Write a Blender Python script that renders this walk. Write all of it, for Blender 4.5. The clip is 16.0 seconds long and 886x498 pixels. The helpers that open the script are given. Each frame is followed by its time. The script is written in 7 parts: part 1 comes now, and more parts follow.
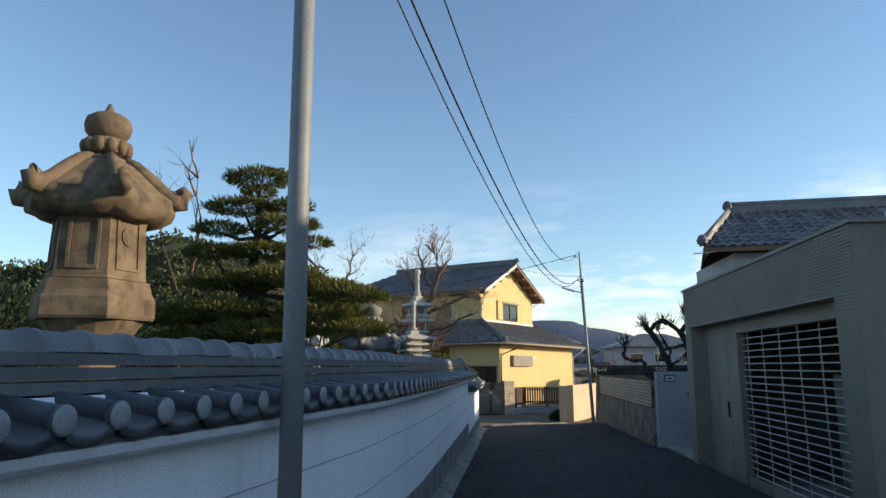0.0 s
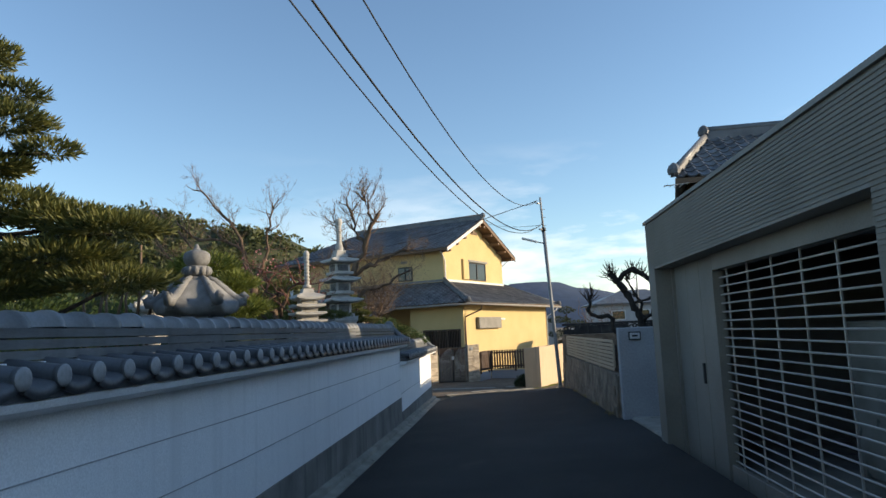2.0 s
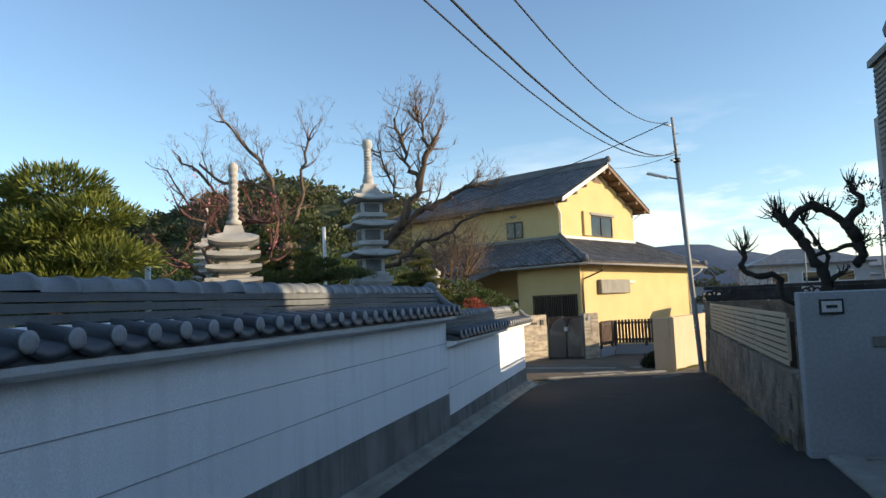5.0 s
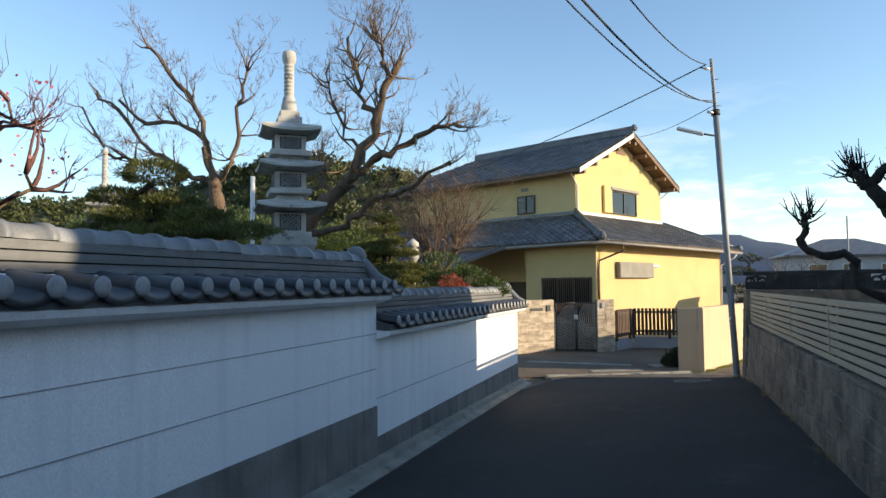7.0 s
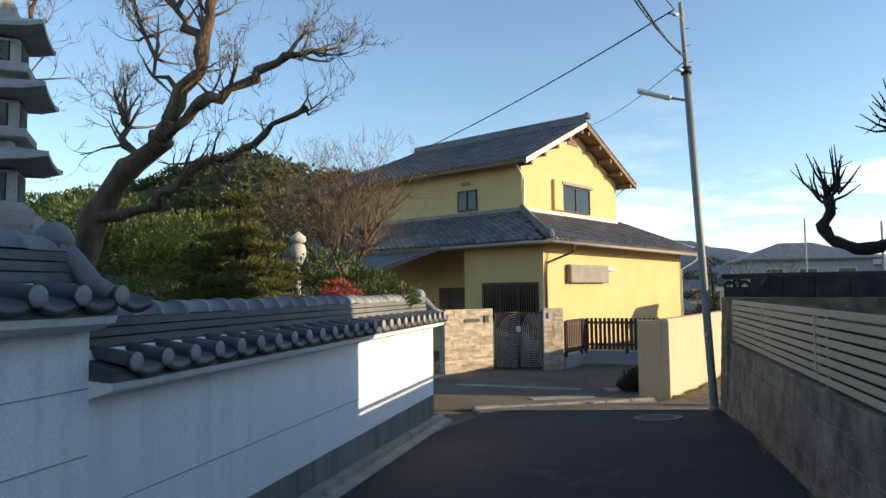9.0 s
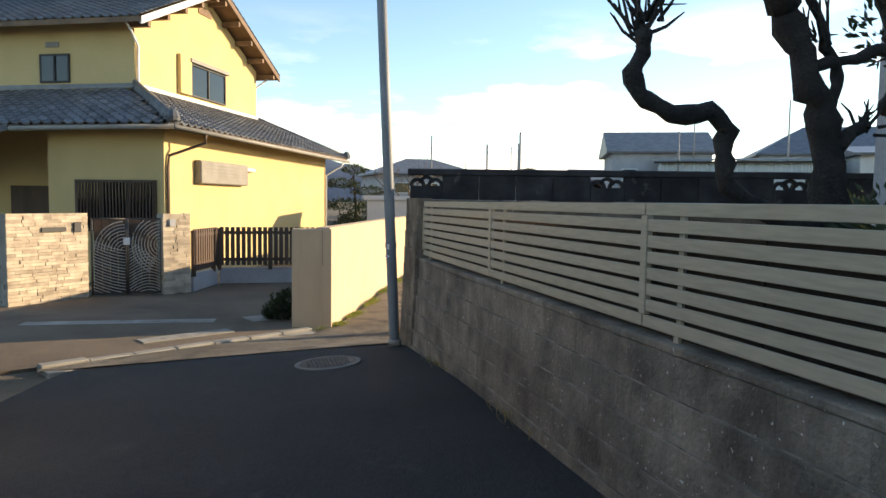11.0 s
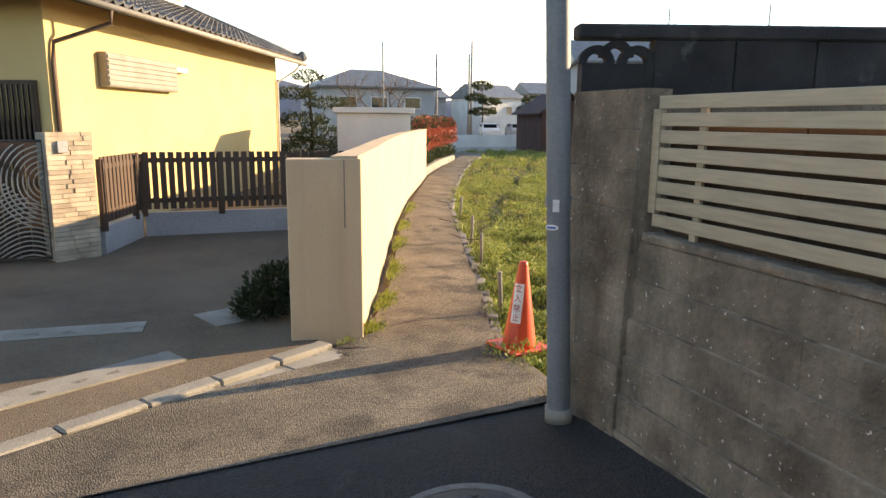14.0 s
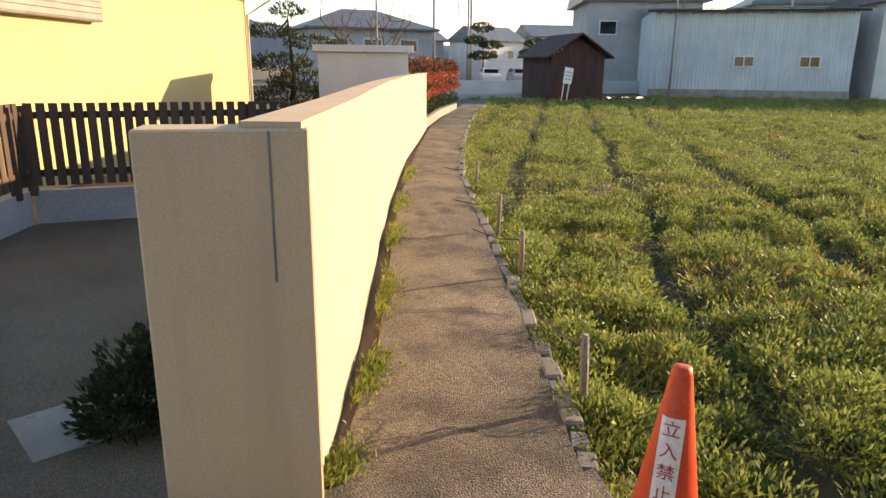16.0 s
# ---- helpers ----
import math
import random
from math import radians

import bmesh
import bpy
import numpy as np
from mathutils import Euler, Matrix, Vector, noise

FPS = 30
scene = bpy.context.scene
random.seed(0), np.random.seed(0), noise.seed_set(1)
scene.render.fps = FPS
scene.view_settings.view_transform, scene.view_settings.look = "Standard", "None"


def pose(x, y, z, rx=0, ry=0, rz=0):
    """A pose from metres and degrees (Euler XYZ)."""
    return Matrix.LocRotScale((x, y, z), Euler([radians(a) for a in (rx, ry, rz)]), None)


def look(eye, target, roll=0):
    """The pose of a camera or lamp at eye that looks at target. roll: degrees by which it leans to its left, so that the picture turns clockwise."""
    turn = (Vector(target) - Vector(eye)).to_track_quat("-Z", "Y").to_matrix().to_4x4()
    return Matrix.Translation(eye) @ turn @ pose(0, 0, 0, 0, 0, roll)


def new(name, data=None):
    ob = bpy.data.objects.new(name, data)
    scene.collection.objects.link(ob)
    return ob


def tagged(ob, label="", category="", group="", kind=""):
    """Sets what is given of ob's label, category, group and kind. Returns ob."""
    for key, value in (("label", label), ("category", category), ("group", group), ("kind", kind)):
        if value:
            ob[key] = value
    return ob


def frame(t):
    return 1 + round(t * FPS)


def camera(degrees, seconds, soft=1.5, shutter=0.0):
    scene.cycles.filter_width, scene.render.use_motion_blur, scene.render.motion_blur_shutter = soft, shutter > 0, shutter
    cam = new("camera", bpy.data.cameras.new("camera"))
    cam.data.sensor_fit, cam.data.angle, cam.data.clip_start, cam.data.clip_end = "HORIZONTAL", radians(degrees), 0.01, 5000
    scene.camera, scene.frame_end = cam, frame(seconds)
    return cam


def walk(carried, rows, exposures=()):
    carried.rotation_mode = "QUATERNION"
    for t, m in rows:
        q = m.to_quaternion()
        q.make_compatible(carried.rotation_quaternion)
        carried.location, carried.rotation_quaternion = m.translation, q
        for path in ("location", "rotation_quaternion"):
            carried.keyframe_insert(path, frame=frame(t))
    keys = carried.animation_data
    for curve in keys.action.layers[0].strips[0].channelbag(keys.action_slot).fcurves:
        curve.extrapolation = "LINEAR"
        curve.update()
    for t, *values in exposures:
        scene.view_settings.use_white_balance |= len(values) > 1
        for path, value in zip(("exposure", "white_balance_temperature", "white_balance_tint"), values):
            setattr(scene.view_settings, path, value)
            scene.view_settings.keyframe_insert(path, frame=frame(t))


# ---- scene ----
cam = camera(66.3, 16.0)
METRES, EYE, TILT, LEAN, TURN = 26.66, 1.68, -1.2, 0.0, 5.4
ROWS = [
    (0.0, 0.0, 0.0, 0.0, 0.03, 11.06, 0.16),
    (0.5, 0.0139, 0.027, 0.0008, -0.07, 10.97, 0.95),
    (1.0, 0.0299, 0.0551, 0.0009, 1.35, 10.7, 1.97),
    (1.5, 0.0419, 0.0844, 0.0007, -0.0, 9.31, 2.8),
    (2.0, 0.0525, 0.1155, 0.0005, -0.81, 8.16, 2.51),
    (2.5, 0.0621, 0.1456, 0.0008, 0.03, 8.95, 1.99),
    (3.0, 0.0684, 0.1786, 0.0014, 1.98, 7.27, 2.12),
    (3.5, 0.0788, 0.2098, 0.002, 5.1, 6.77, 2.27),
    (4.0, 0.0844, 0.2424, 0.0028, 10.2, 4.32, 1.7),
    (4.2, 0.0866, 0.2554, 0.0031, 9.85, 4.53, 2.1),
    (6.3, 0.1096, 0.3842, 0.0026, 13.68, 6.85, 1.6),
    (6.5, 0.11, 0.3967, 0.0024, 13.3, 5.99, 1.09),
    (7.0, 0.111, 0.4279, 0.0019, 13.02, 4.24, 0.22),
    (7.5, 0.1103, 0.4611, 0.0025, 14.4, 3.72, 0.62),
    (8.0, 0.1142, 0.493, 0.0041, 14.37, 5.3, 0.8),
    (8.5, 0.1161, 0.5244, 0.0047, 12.09, 5.29, 0.93),
    (9.0, 0.1207, 0.5564, 0.0052, 9.51, 4.69, 0.43),
    (9.5, 0.1203, 0.5873, 0.0033, -2.02, 1.44, -0.3),
    (10.0, 0.1221, 0.6202, 0.002, -9.71, -1.6, -0.3),
    (10.2, 0.1228, 0.6334, 0.0015, -12.88, -1.46, -0.4),
    (12.3, 0.1187, 0.7659, 0.0004, -23.93, -5.43, -0.31),
    (12.5, 0.1191, 0.7777, 0.0002, -23.83, -5.31, -0.04),
    (13.0, 0.1201, 0.8072, -0.0004, -24.7, -6.32, -0.65),
    (13.5, 0.1261, 0.8365, -0.0005, -25.76, -9.25, -0.28),
    (14.0, 0.1299, 0.8657, 0.0003, -26.49, -9.66, 0.03),
    (14.5, 0.1408, 0.893, 0.0006, -26.09, -10.05, 0.8),
    (15.0, 0.1499, 0.9191, 0.0008, -26.98, -10.7, 0.56),
    (15.5, 0.1632, 0.9445, 0.0003, -26.98, -12.16, 0.34),
    (16.0, 0.1736, 0.97, -0.001, -26.83, -14.02, 0.01),
]
walk(cam, [(t, pose(0, 0, EYE, TILT, LEAN, TURN) @ pose(METRES * x, METRES * y, METRES * z, 90 + pitch, roll, yaw)) for t, x, y, z, yaw, pitch, roll in ROWS],
     exposures=[(0, 0.72, 7300, 10), (2, 0.76, 7300, 10), (4, 0.85, 7350, 10), (7, 1.03, 7450, 10), (8, 1.18, 7550, 10), (8.5, 1.11, 7600, 10), (9.5, 0.82, 7650, 10), (10, 0.94, 7700, 10), (12.5, 1.67, 9100, 15), (14.2, 1.75, 9300, 16), (15.5, 1.58, 9300, 16), (16, 1.54, 9300, 16)])

# ---- world, sun, exposure ----
SUN_DIR = Vector((1.0, 0.065, 0.253)).normalized()      # towards the sun
sun_elev = math.asin(SUN_DIR.z)
world = bpy.data.worlds.new("sky")
scene.world = world
world.use_nodes = True
wt = world.node_tree
wt.nodes.clear()
wo = wt.nodes.new("ShaderNodeOutputWorld")
wb = wt.nodes.new("ShaderNodeBackground")
wsky = wt.nodes.new("ShaderNodeTexSky")
wsky.sky_type = 'NISHITA'
wsky.sun_disc = False
wsky.sun_elevation = sun_elev
wsky.sun_rotation = math.atan2(SUN_DIR.x, SUN_DIR.y)
wsky.air_density, wsky.dust_density, wsky.ozone_density = 1.0, 0.15, 3.5
wtc = wt.nodes.new("ShaderNodeTexCoord")
wmap = wt.nodes.new("ShaderNodeMapping")
wmap.inputs["Scale"].default_value = (2.2, 2.2, 9.0)
wno = wt.nodes.new("ShaderNodeTexNoise")
wno.inputs["Scale"].default_value = 1.6
wno.inputs["Detail"].default_value = 7.0
wno.inputs["Roughness"].default_value = 0.55
wsep = wt.nodes.new("ShaderNodeSeparateXYZ")
wr = wt.nodes.new("ShaderNodeValToRGB")
wr.color_ramp.elements[0].position, wr.color_ramp.elements[1].position = 0.49, 0.62
wlow = wt.nodes.new("ShaderNodeMapRange")                # clouds lie low over the horizon
wlow.inputs["From Min"].default_value, wlow.inputs["From Max"].default_value = 0.27, 0.03
weast = wt.nodes.new("ShaderNodeMapRange")               # and thicken towards the sun's side
weast.inputs["From Min"].default_value, weast.inputs["From Max"].default_value = -0.45, 0.30
wm1 = wt.nodes.new("ShaderNodeMath"); wm1.operation = 'MULTIPLY'
wm2 = wt.nodes.new("ShaderNodeMath"); wm2.operation = 'MULTIPLY'
wmix = wt.nodes.new("ShaderNodeMix"); wmix.data_type = 'RGBA'
CLOUD = (6.8, 6.7, 6.9, 1)
wcl = wt.nodes.new("ShaderNodeMix"); wcl.data_type = 'RGBA'      # clouds brighter near the sun
wcl.inputs[6].default_value, wcl.inputs[7].default_value = CLOUD, (14.5, 13.8, 13.0, 1)
wnear = wt.nodes.new("ShaderNodeMapRange")
wnear.inputs["From Min"].default_value, wnear.inputs["From Max"].default_value = 0.25, 0.9
L = wt.links.new
wno2 = wt.nodes.new("ShaderNodeTexNoise")                # grey undersides within the clouds
wno2.inputs["Scale"].default_value, wno2.inputs["Detail"].default_value = 2.6, 5.0
wr2 = wt.nodes.new("ShaderNodeValToRGB")
wr2.color_ramp.elements[0].position, wr2.color_ramp.elements[1].position = 0.50, 0.66
wgrey = wt.nodes.new("ShaderNodeMix"); wgrey.data_type = 'RGBA'
wgrey.inputs[7].default_value = (3.6, 4.0, 4.9, 1)
L(wmap.outputs[0], wno2.inputs["Vector"]); L(wno2.outputs["Fac"], wr2.inputs["Fac"]); L(wr2.outputs["Color"], wgrey.inputs[0])
L(wsep.outputs["X"], wnear.inputs["Value"]); L(wnear.outputs[0], wcl.inputs[0]); L(wcl.outputs[2], wgrey.inputs[6]); L(wgrey.outputs[2], wmix.inputs[7])
L(wtc.outputs["Generated"], wmap.inputs["Vector"]); L(wmap.outputs[0], wno.inputs["Vector"])
L(wno.outputs["Fac"], wr.inputs["Fac"]); L(wtc.outputs["Generated"], wsep.inputs[0])
L(wsep.outputs["Z"], wlow.inputs["Value"]); L(wsep.outputs["X"], weast.inputs["Value"])
L(wr.outputs["Color"], wm1.inputs[0]); L(wlow.outputs[0], wm1.inputs[1])
L(wm1.outputs[0], wm2.inputs[0]); L(weast.outputs[0], wm2.inputs[1])
L(wm2.outputs[0], wmix.inputs[0]); L(wsky.outputs[0], wmix.inputs[6]); L(wmix.outputs[2], wb.inputs["Color"])
wb.inputs["Strength"].default_value = 0.15
L(wb.outputs[0], wo.inputs["Surface"])

sun = new("sun", bpy.data.lights.new("sun", 'SUN'))
sun.data.energy, sun.data.angle, sun.data.color = 3.6, radians(0.5), (1.0, 0.86, 0.66)
sun.matrix_world = look(SUN_DIR * 100, (0, 0, 0))


# ---- materials ----
def material(name, rough=0.8, metal=0.0):
    m = bpy.data.materials.new(name)
    m.use_nodes = True
    b = m.node_tree.nodes["Principled BSDF"]
    b.inputs["Roughness"].default_value, b.inputs["Metallic"].default_value = rough, metal
    return m, m.node_tree, b


def surface(name, c1, c2, scale=3.0, fine=60.0, rough=0.85, bump=0.3, dist=0.01, metal=0.0, pieces=0.0, stretch=(1, 1, 1),
            spots=None, spot_scale=12.0, spot_at=(0.62, 0.7), streak=None, gravel=0.0, rocky=(0.66, 1.38)):
    """Two colours mixed by broad noise, fine grain on top, relief, per-piece shade, optional spots and vertical streaks."""
    m, nt, b = material(name, rough, metal)
    N, K = nt.nodes.new, nt.links.new
    tc = N("ShaderNodeTexCoord"); mp = N("ShaderNodeMapping"); mp.inputs["Scale"].default_value = stretch
    at = N("ShaderNodeNewGeometry").outputs["Position"] if pieces else tc.outputs["Object"]     # pieces side by side share one pattern
    K(at, mp.inputs["Vector"])
    n1 = N("ShaderNodeTexNoise"); n1.inputs["Scale"].default_value = scale; n1.inputs["Detail"].default_value = 6
    n2 = N("ShaderNodeTexNoise"); n2.inputs["Scale"].default_value = fine; n2.inputs["Detail"].default_value = 4
    K(mp.outputs[0], n1.inputs["Vector"]); K(mp.outputs[0], n2.inputs["Vector"])
    r1 = N("ShaderNodeValToRGB"); r1.color_ramp.elements[0].position, r1.color_ramp.elements[1].position = 0.32, 0.68
    r1.color_ramp.elements[0].color, r1.color_ramp.elements[1].color = (*c1, 1), (*c2, 1)
    K(n1.outputs["Fac"], r1.inputs["Fac"])
    mr = N("ShaderNodeMapRange"); mr.inputs["To Min"].default_value, mr.inputs["To Max"].default_value = 0.72, 1.28
    K(n2.outputs["Fac"], mr.inputs["Value"])
    hs = N("ShaderNodeHueSaturation"); K(r1.outputs["Color"], hs.inputs["Color"])
    if pieces:
        oi = N("ShaderNodeObjectInfo"); geo = N("ShaderNodeNewGeometry")
        ad = N("ShaderNodeMath"); ad.operation = 'ADD'; K(oi.outputs["Random"], ad.inputs[0]); K(geo.outputs["Random Per Island"], ad.inputs[1])
        fr = N("ShaderNodeMath"); fr.operation = 'FRACT'; K(ad.outputs[0], fr.inputs[0])
        pr = N("ShaderNodeMapRange"); pr.inputs["To Min"].default_value, pr.inputs["To Max"].default_value = 1 - pieces, 1 + pieces
        K(fr.outputs[0], pr.inputs["Value"])
        mu = N("ShaderNodeMath"); mu.operation = 'MULTIPLY'; K(pr.outputs[0], mu.inputs[0]); K(mr.outputs[0], mu.inputs[1])
        K(mu.outputs[0], hs.inputs["Value"])
    else:
        K(mr.outputs[0], hs.inputs["Value"])
    out = hs.outputs[0]
    if spots:
        n3 = N("ShaderNodeTexNoise"); n3.inputs["Scale"].default_value = spot_scale; n3.inputs["Detail"].default_value = 5
        K(at, n3.inputs["Vector"])
        r3 = N("ShaderNodeValToRGB"); r3.color_ramp.elements[0].position, r3.color_ramp.elements[1].position = spot_at
        K(n3.outputs["Fac"], r3.inputs["Fac"])
        mx = N("ShaderNodeMix"); mx.data_type = 'RGBA'; K(r3.outputs[0], mx.inputs[0]); K(out, mx.inputs[6]); mx.inputs[7].default_value = (*spots, 1)
        out = mx.outputs[2]
    if streak:
        mp2 = N("ShaderNodeMapping"); mp2.inputs["Scale"].default_value = (5, 5, 0.35); K(at, mp2.inputs["Vector"])
        n4 = N("ShaderNodeTexNoise"); n4.inputs["Scale"].default_value = 1.6; n4.inputs["Detail"].default_value = 6; K(mp2.outputs[0], n4.inputs["Vector"])
        r4 = N("ShaderNodeValToRGB"); r4.color_ramp.elements[0].position, r4.color_ramp.elements[1].position = 0.5, 0.85
        K(n4.outputs["Fac"], r4.inputs["Fac"])
        mx = N("ShaderNodeMix"); mx.data_type = 'RGBA'; K(r4.outputs[0], mx.inputs[0]); K(out, mx.inputs[6]); mx.inputs[7].default_value = (*streak, 1)
        out = mx.outputs[2]
    height = n2.outputs["Fac"]
    if gravel:
        vo = N("ShaderNodeTexVoronoi"); vo.inputs["Scale"].default_value = gravel; K(tc.outputs["Object"], vo.inputs["Vector"])
        vm = N("ShaderNodeMapRange"); vm.inputs["To Min"].default_value, vm.inputs["To Max"].default_value = rocky
        sx = N("ShaderNodeSeparateColor"); K(vo.outputs["Color"], sx.inputs[0]); K(sx.outputs[0], vm.inputs["Value"])
        h2 = N("ShaderNodeHueSaturation"); K(out, h2.inputs["Color"]); K(vm.outputs[0], h2.inputs["Value"])
        out = h2.outputs[0]
        iv = N("ShaderNodeMath"); iv.operation = 'MULTIPLY_ADD'; iv.inputs[1].default_value = -1.2; K(vo.outputs["Distance"], iv.inputs[0]); K(n2.outputs["Fac"], iv.inputs[2])
        height = iv.outputs[0]
    K(out, b.inputs["Base Color"])
    if bump:
        bp = N("ShaderNodeBump"); bp.inputs["Strength"].default_value = bump; bp.inputs["Distance"].default_value = dist
        K(height, bp.inputs["Height"]); K(bp.outputs[0], b.inputs["Normal"])
    return m


M = {}
M["plaster"] = surface("white_plaster", (0.84, 0.845, 0.85), (0.91, 0.913, 0.916), 0.7, 90, 0.75, 0.12, 0.004, streak=(0.76, 0.765, 0.77))
M["kawara"] = surface("grey_clay_tile", (0.055, 0.06, 0.068), (0.10, 0.108, 0.118), 4, 70, 0.42, 0.15, 0.004, pieces=0.28)
M["kawara_l"] = surface("pale_ridge_tile", (0.15, 0.158, 0.166), (0.23, 0.24, 0.25), 4, 70, 0.5, 0.15, 0.004, pieces=0.2)
# end faces of the cover tiles, paler than their barrels
M["tileface"] = surface("pale_tile_face", (0.18, 0.185, 0.19), (0.33, 0.335, 0.34), 9, 60, 0.55, 0.1, 0.002)
M["stack"] = surface("grey_stacked_ridge_tile", (0.135, 0.14, 0.142), (0.20, 0.205, 0.21), 3, 60, 0.6, 0.2, 0.004, stretch=(1, 0.25, 3), streak=(0.10, 0.10, 0.098))
M["plinth"] = surface("weathered_mortar_plinth", (0.16, 0.15, 0.14), (0.26, 0.25, 0.23), 2, 80, 0.95, 0.5, 0.01, streak=(0.09, 0.085, 0.08))
M["asphalt"] = surface("asphalt", (0.021, 0.021, 0.022), (0.037, 0.036, 0.035), 0.8, 160, 0.9, 0.7, 0.012, spots=(0.045, 0.043, 0.04), spot_scale=2.2, gravel=95.0)
M["old_asphalt"] = surface("coarse_old_asphalt", (0.105, 0.086, 0.064), (0.20, 0.165, 0.124), 1.3, 34, 0.95, 0.55, 0.014, spots=(0.075, 0.063, 0.05), spot_scale=3.1, spot_at=(0.48, 0.66), gravel=110.0, rocky=(0.55, 1.45))
M["court"] = surface("dark_gravelly_asphalt", (0.115, 0.084, 0.057), (0.19, 0.142, 0.098), 0.9, 60, 0.95, 0.5, 0.010, spots=(0.16, 0.122, 0.086), spot_scale=3.5, spot_at=(0.5, 0.75), gravel=130.0, rocky=(0.7, 1.28))
M["concrete"] = surface("concrete", (0.22, 0.205, 0.175), (0.35, 0.325, 0.28), 2.5, 90, 0.93, 0.5, 0.008, spots=(0.13, 0.12, 0.10), spot_scale=6)
M["block"] = surface("old_concrete_block", (0.105, 0.08, 0.058), (0.32, 0.252, 0.186), 3.2, 34, 0.97, 1.0, 0.02, pieces=0.09, spots=(0.60, 0.55, 0.48), spot_scale=42, spot_at=(0.675, 0.70), streak=(0.13, 0.10, 0.075))
M["block_mortar"] = surface("pale_smeared_mortar", (0.17, 0.14, 0.11), (0.33, 0.28, 0.22), 5, 40, 0.97, 0.9, 0.012, spots=(0.12, 0.095, 0.07), spot_scale=4, spot_at=(0.45, 0.6))
M["blackblock"] = surface("soot_dark_block", (0.02, 0.02, 0.022), (0.05, 0.05, 0.052), 3.5, 90, 0.97, 0.7, 0.01, pieces=0.2, spots=(0.10, 0.10, 0.10), spot_scale=5)
M["beige"] = surface("beige_stucco", (0.54, 0.395, 0.262), (0.60, 0.445, 0.30), 1.2, 140, 0.9, 0.35, 0.004, streak=(0.48, 0.35, 0.235))
M["yellow"] = surface("cream_yellow_stucco", (0.55, 0.405, 0.19), (0.61, 0.455, 0.22), 1.0, 120, 0.9, 0.3, 0.005)
M["roof"] = surface("dark_roof_tile", (0.085, 0.09, 0.098), (0.16, 0.165, 0.172), 2, 60, 0.42, 0.2, 0.004, pieces=0.3)
M["slat"] = surface("beige_resin_slat", (0.40, 0.32, 0.22), (0.46, 0.37, 0.26), 2, 60, 0.6, 0.08, 0.002, pieces=0.05, stretch=(1, 0.1, 1))
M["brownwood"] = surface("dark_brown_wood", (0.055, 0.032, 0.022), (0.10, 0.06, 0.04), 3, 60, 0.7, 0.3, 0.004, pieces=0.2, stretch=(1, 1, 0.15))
M["timber"] = surface("brown_timber", (0.12, 0.07, 0.04), (0.2, 0.12, 0.07), 3, 60, 0.7, 0.2, 0.004)
M["granite"] = surface("pale_granite", (0.36, 0.34, 0.31), (0.50, 0.48, 0.44), 5, 150, 0.9, 0.4, 0.005, spots=(0.2, 0.19, 0.17), spot_scale=7)
M["oldstone"] = surface("brown_weathered_stone", (0.12, 0.085, 0.055), (0.24, 0.175, 0.11), 4, 90, 0.95, 0.9, 0.014, spots=(0.075, 0.058, 0.04), spot_scale=5, spot_at=(0.5, 0.68))
M["greystone"] = surface("grey_stone", (0.165, 0.163, 0.16), (0.28, 0.277, 0.27), 4, 100, 0.92, 0.5, 0.008, spots=(0.11, 0.11, 0.11), spot_scale=7)
M["bark"] = surface("bark", (0.075, 0.05, 0.035), (0.19, 0.125, 0.08), 8, 45, 0.95, 1.0, 0.02, stretch=(1, 1, 0.4))
M["darkbark"] = surface("dark_bark", (0.018, 0.015, 0.013), (0.045, 0.036, 0.03), 8, 45, 0.95, 1.0, 0.02)
M["steel"] = surface("painted_steel_pole", (0.17, 0.185, 0.20), (0.23, 0.245, 0.26), 2, 60, 0.6, 0.06, 0.002, metal=0.1, streak=(0.13, 0.135, 0.14))
M["polepaint"] = surface("grey_concrete_pole", (0.24, 0.235, 0.225), (0.31, 0.30, 0.29), 3, 90, 0.8, 0.2, 0.003)
M["whitemetal"] = surface("white_metal", (0.66, 0.66, 0.65), (0.72, 0.72, 0.71), 2, 60, 0.45, 0.03, 0.002)
M["black"] = surface("black_rubber", (0.015, 0.015, 0.016), (0.03, 0.03, 0.03), 4, 60, 0.6, 0.05, 0.002)
M["grille"] = surface("aluminium_bar", (0.50, 0.46, 0.41), (0.62, 0.57, 0.51), 3, 80, 0.5, 0.05, 0.002, metal=0.6)
M["sidingwhite"] = surface("grey_ribbed_siding", (0.185, 0.166, 0.138), (0.24, 0.216, 0.182), 1.2, 80, 0.7, 0.1, 0.003)
M["dooralu"] = surface("greige_panel_door", (0.20, 0.178, 0.15), (0.255, 0.228, 0.192), 1.5, 60, 0.55, 0.05, 0.002)
M["farwhite"] = surface("pale_render", (0.55, 0.55, 0.54), (0.66, 0.66, 0.65), 1.0, 30, 0.9, 0.1, 0.003)
M["fargrey"] = surface("grey_render", (0.33, 0.33, 0.34), (0.43, 0.43, 0.44), 1.0, 30, 0.9, 0.1, 0.003)
M["corrugated"] = surface("pale_blue_corrugated_sheet", (0.46, 0.52, 0.56), (0.58, 0.63, 0.66), 0.6, 40, 0.6, 0.1, 0.003, streak=(0.4, 0.43, 0.44))
M["redbrown"] = surface("dark_red_boards", (0.045, 0.02, 0.017), (0.085, 0.034, 0.028), 3, 60, 0.8, 0.3, 0.004, stretch=(1, 1, 0.2))
M["orange"] = surface("orange_red_plastic", (0.62, 0.055, 0.02), (0.72, 0.085, 0.03), 4, 60, 0.45, 0.05, 0.002)
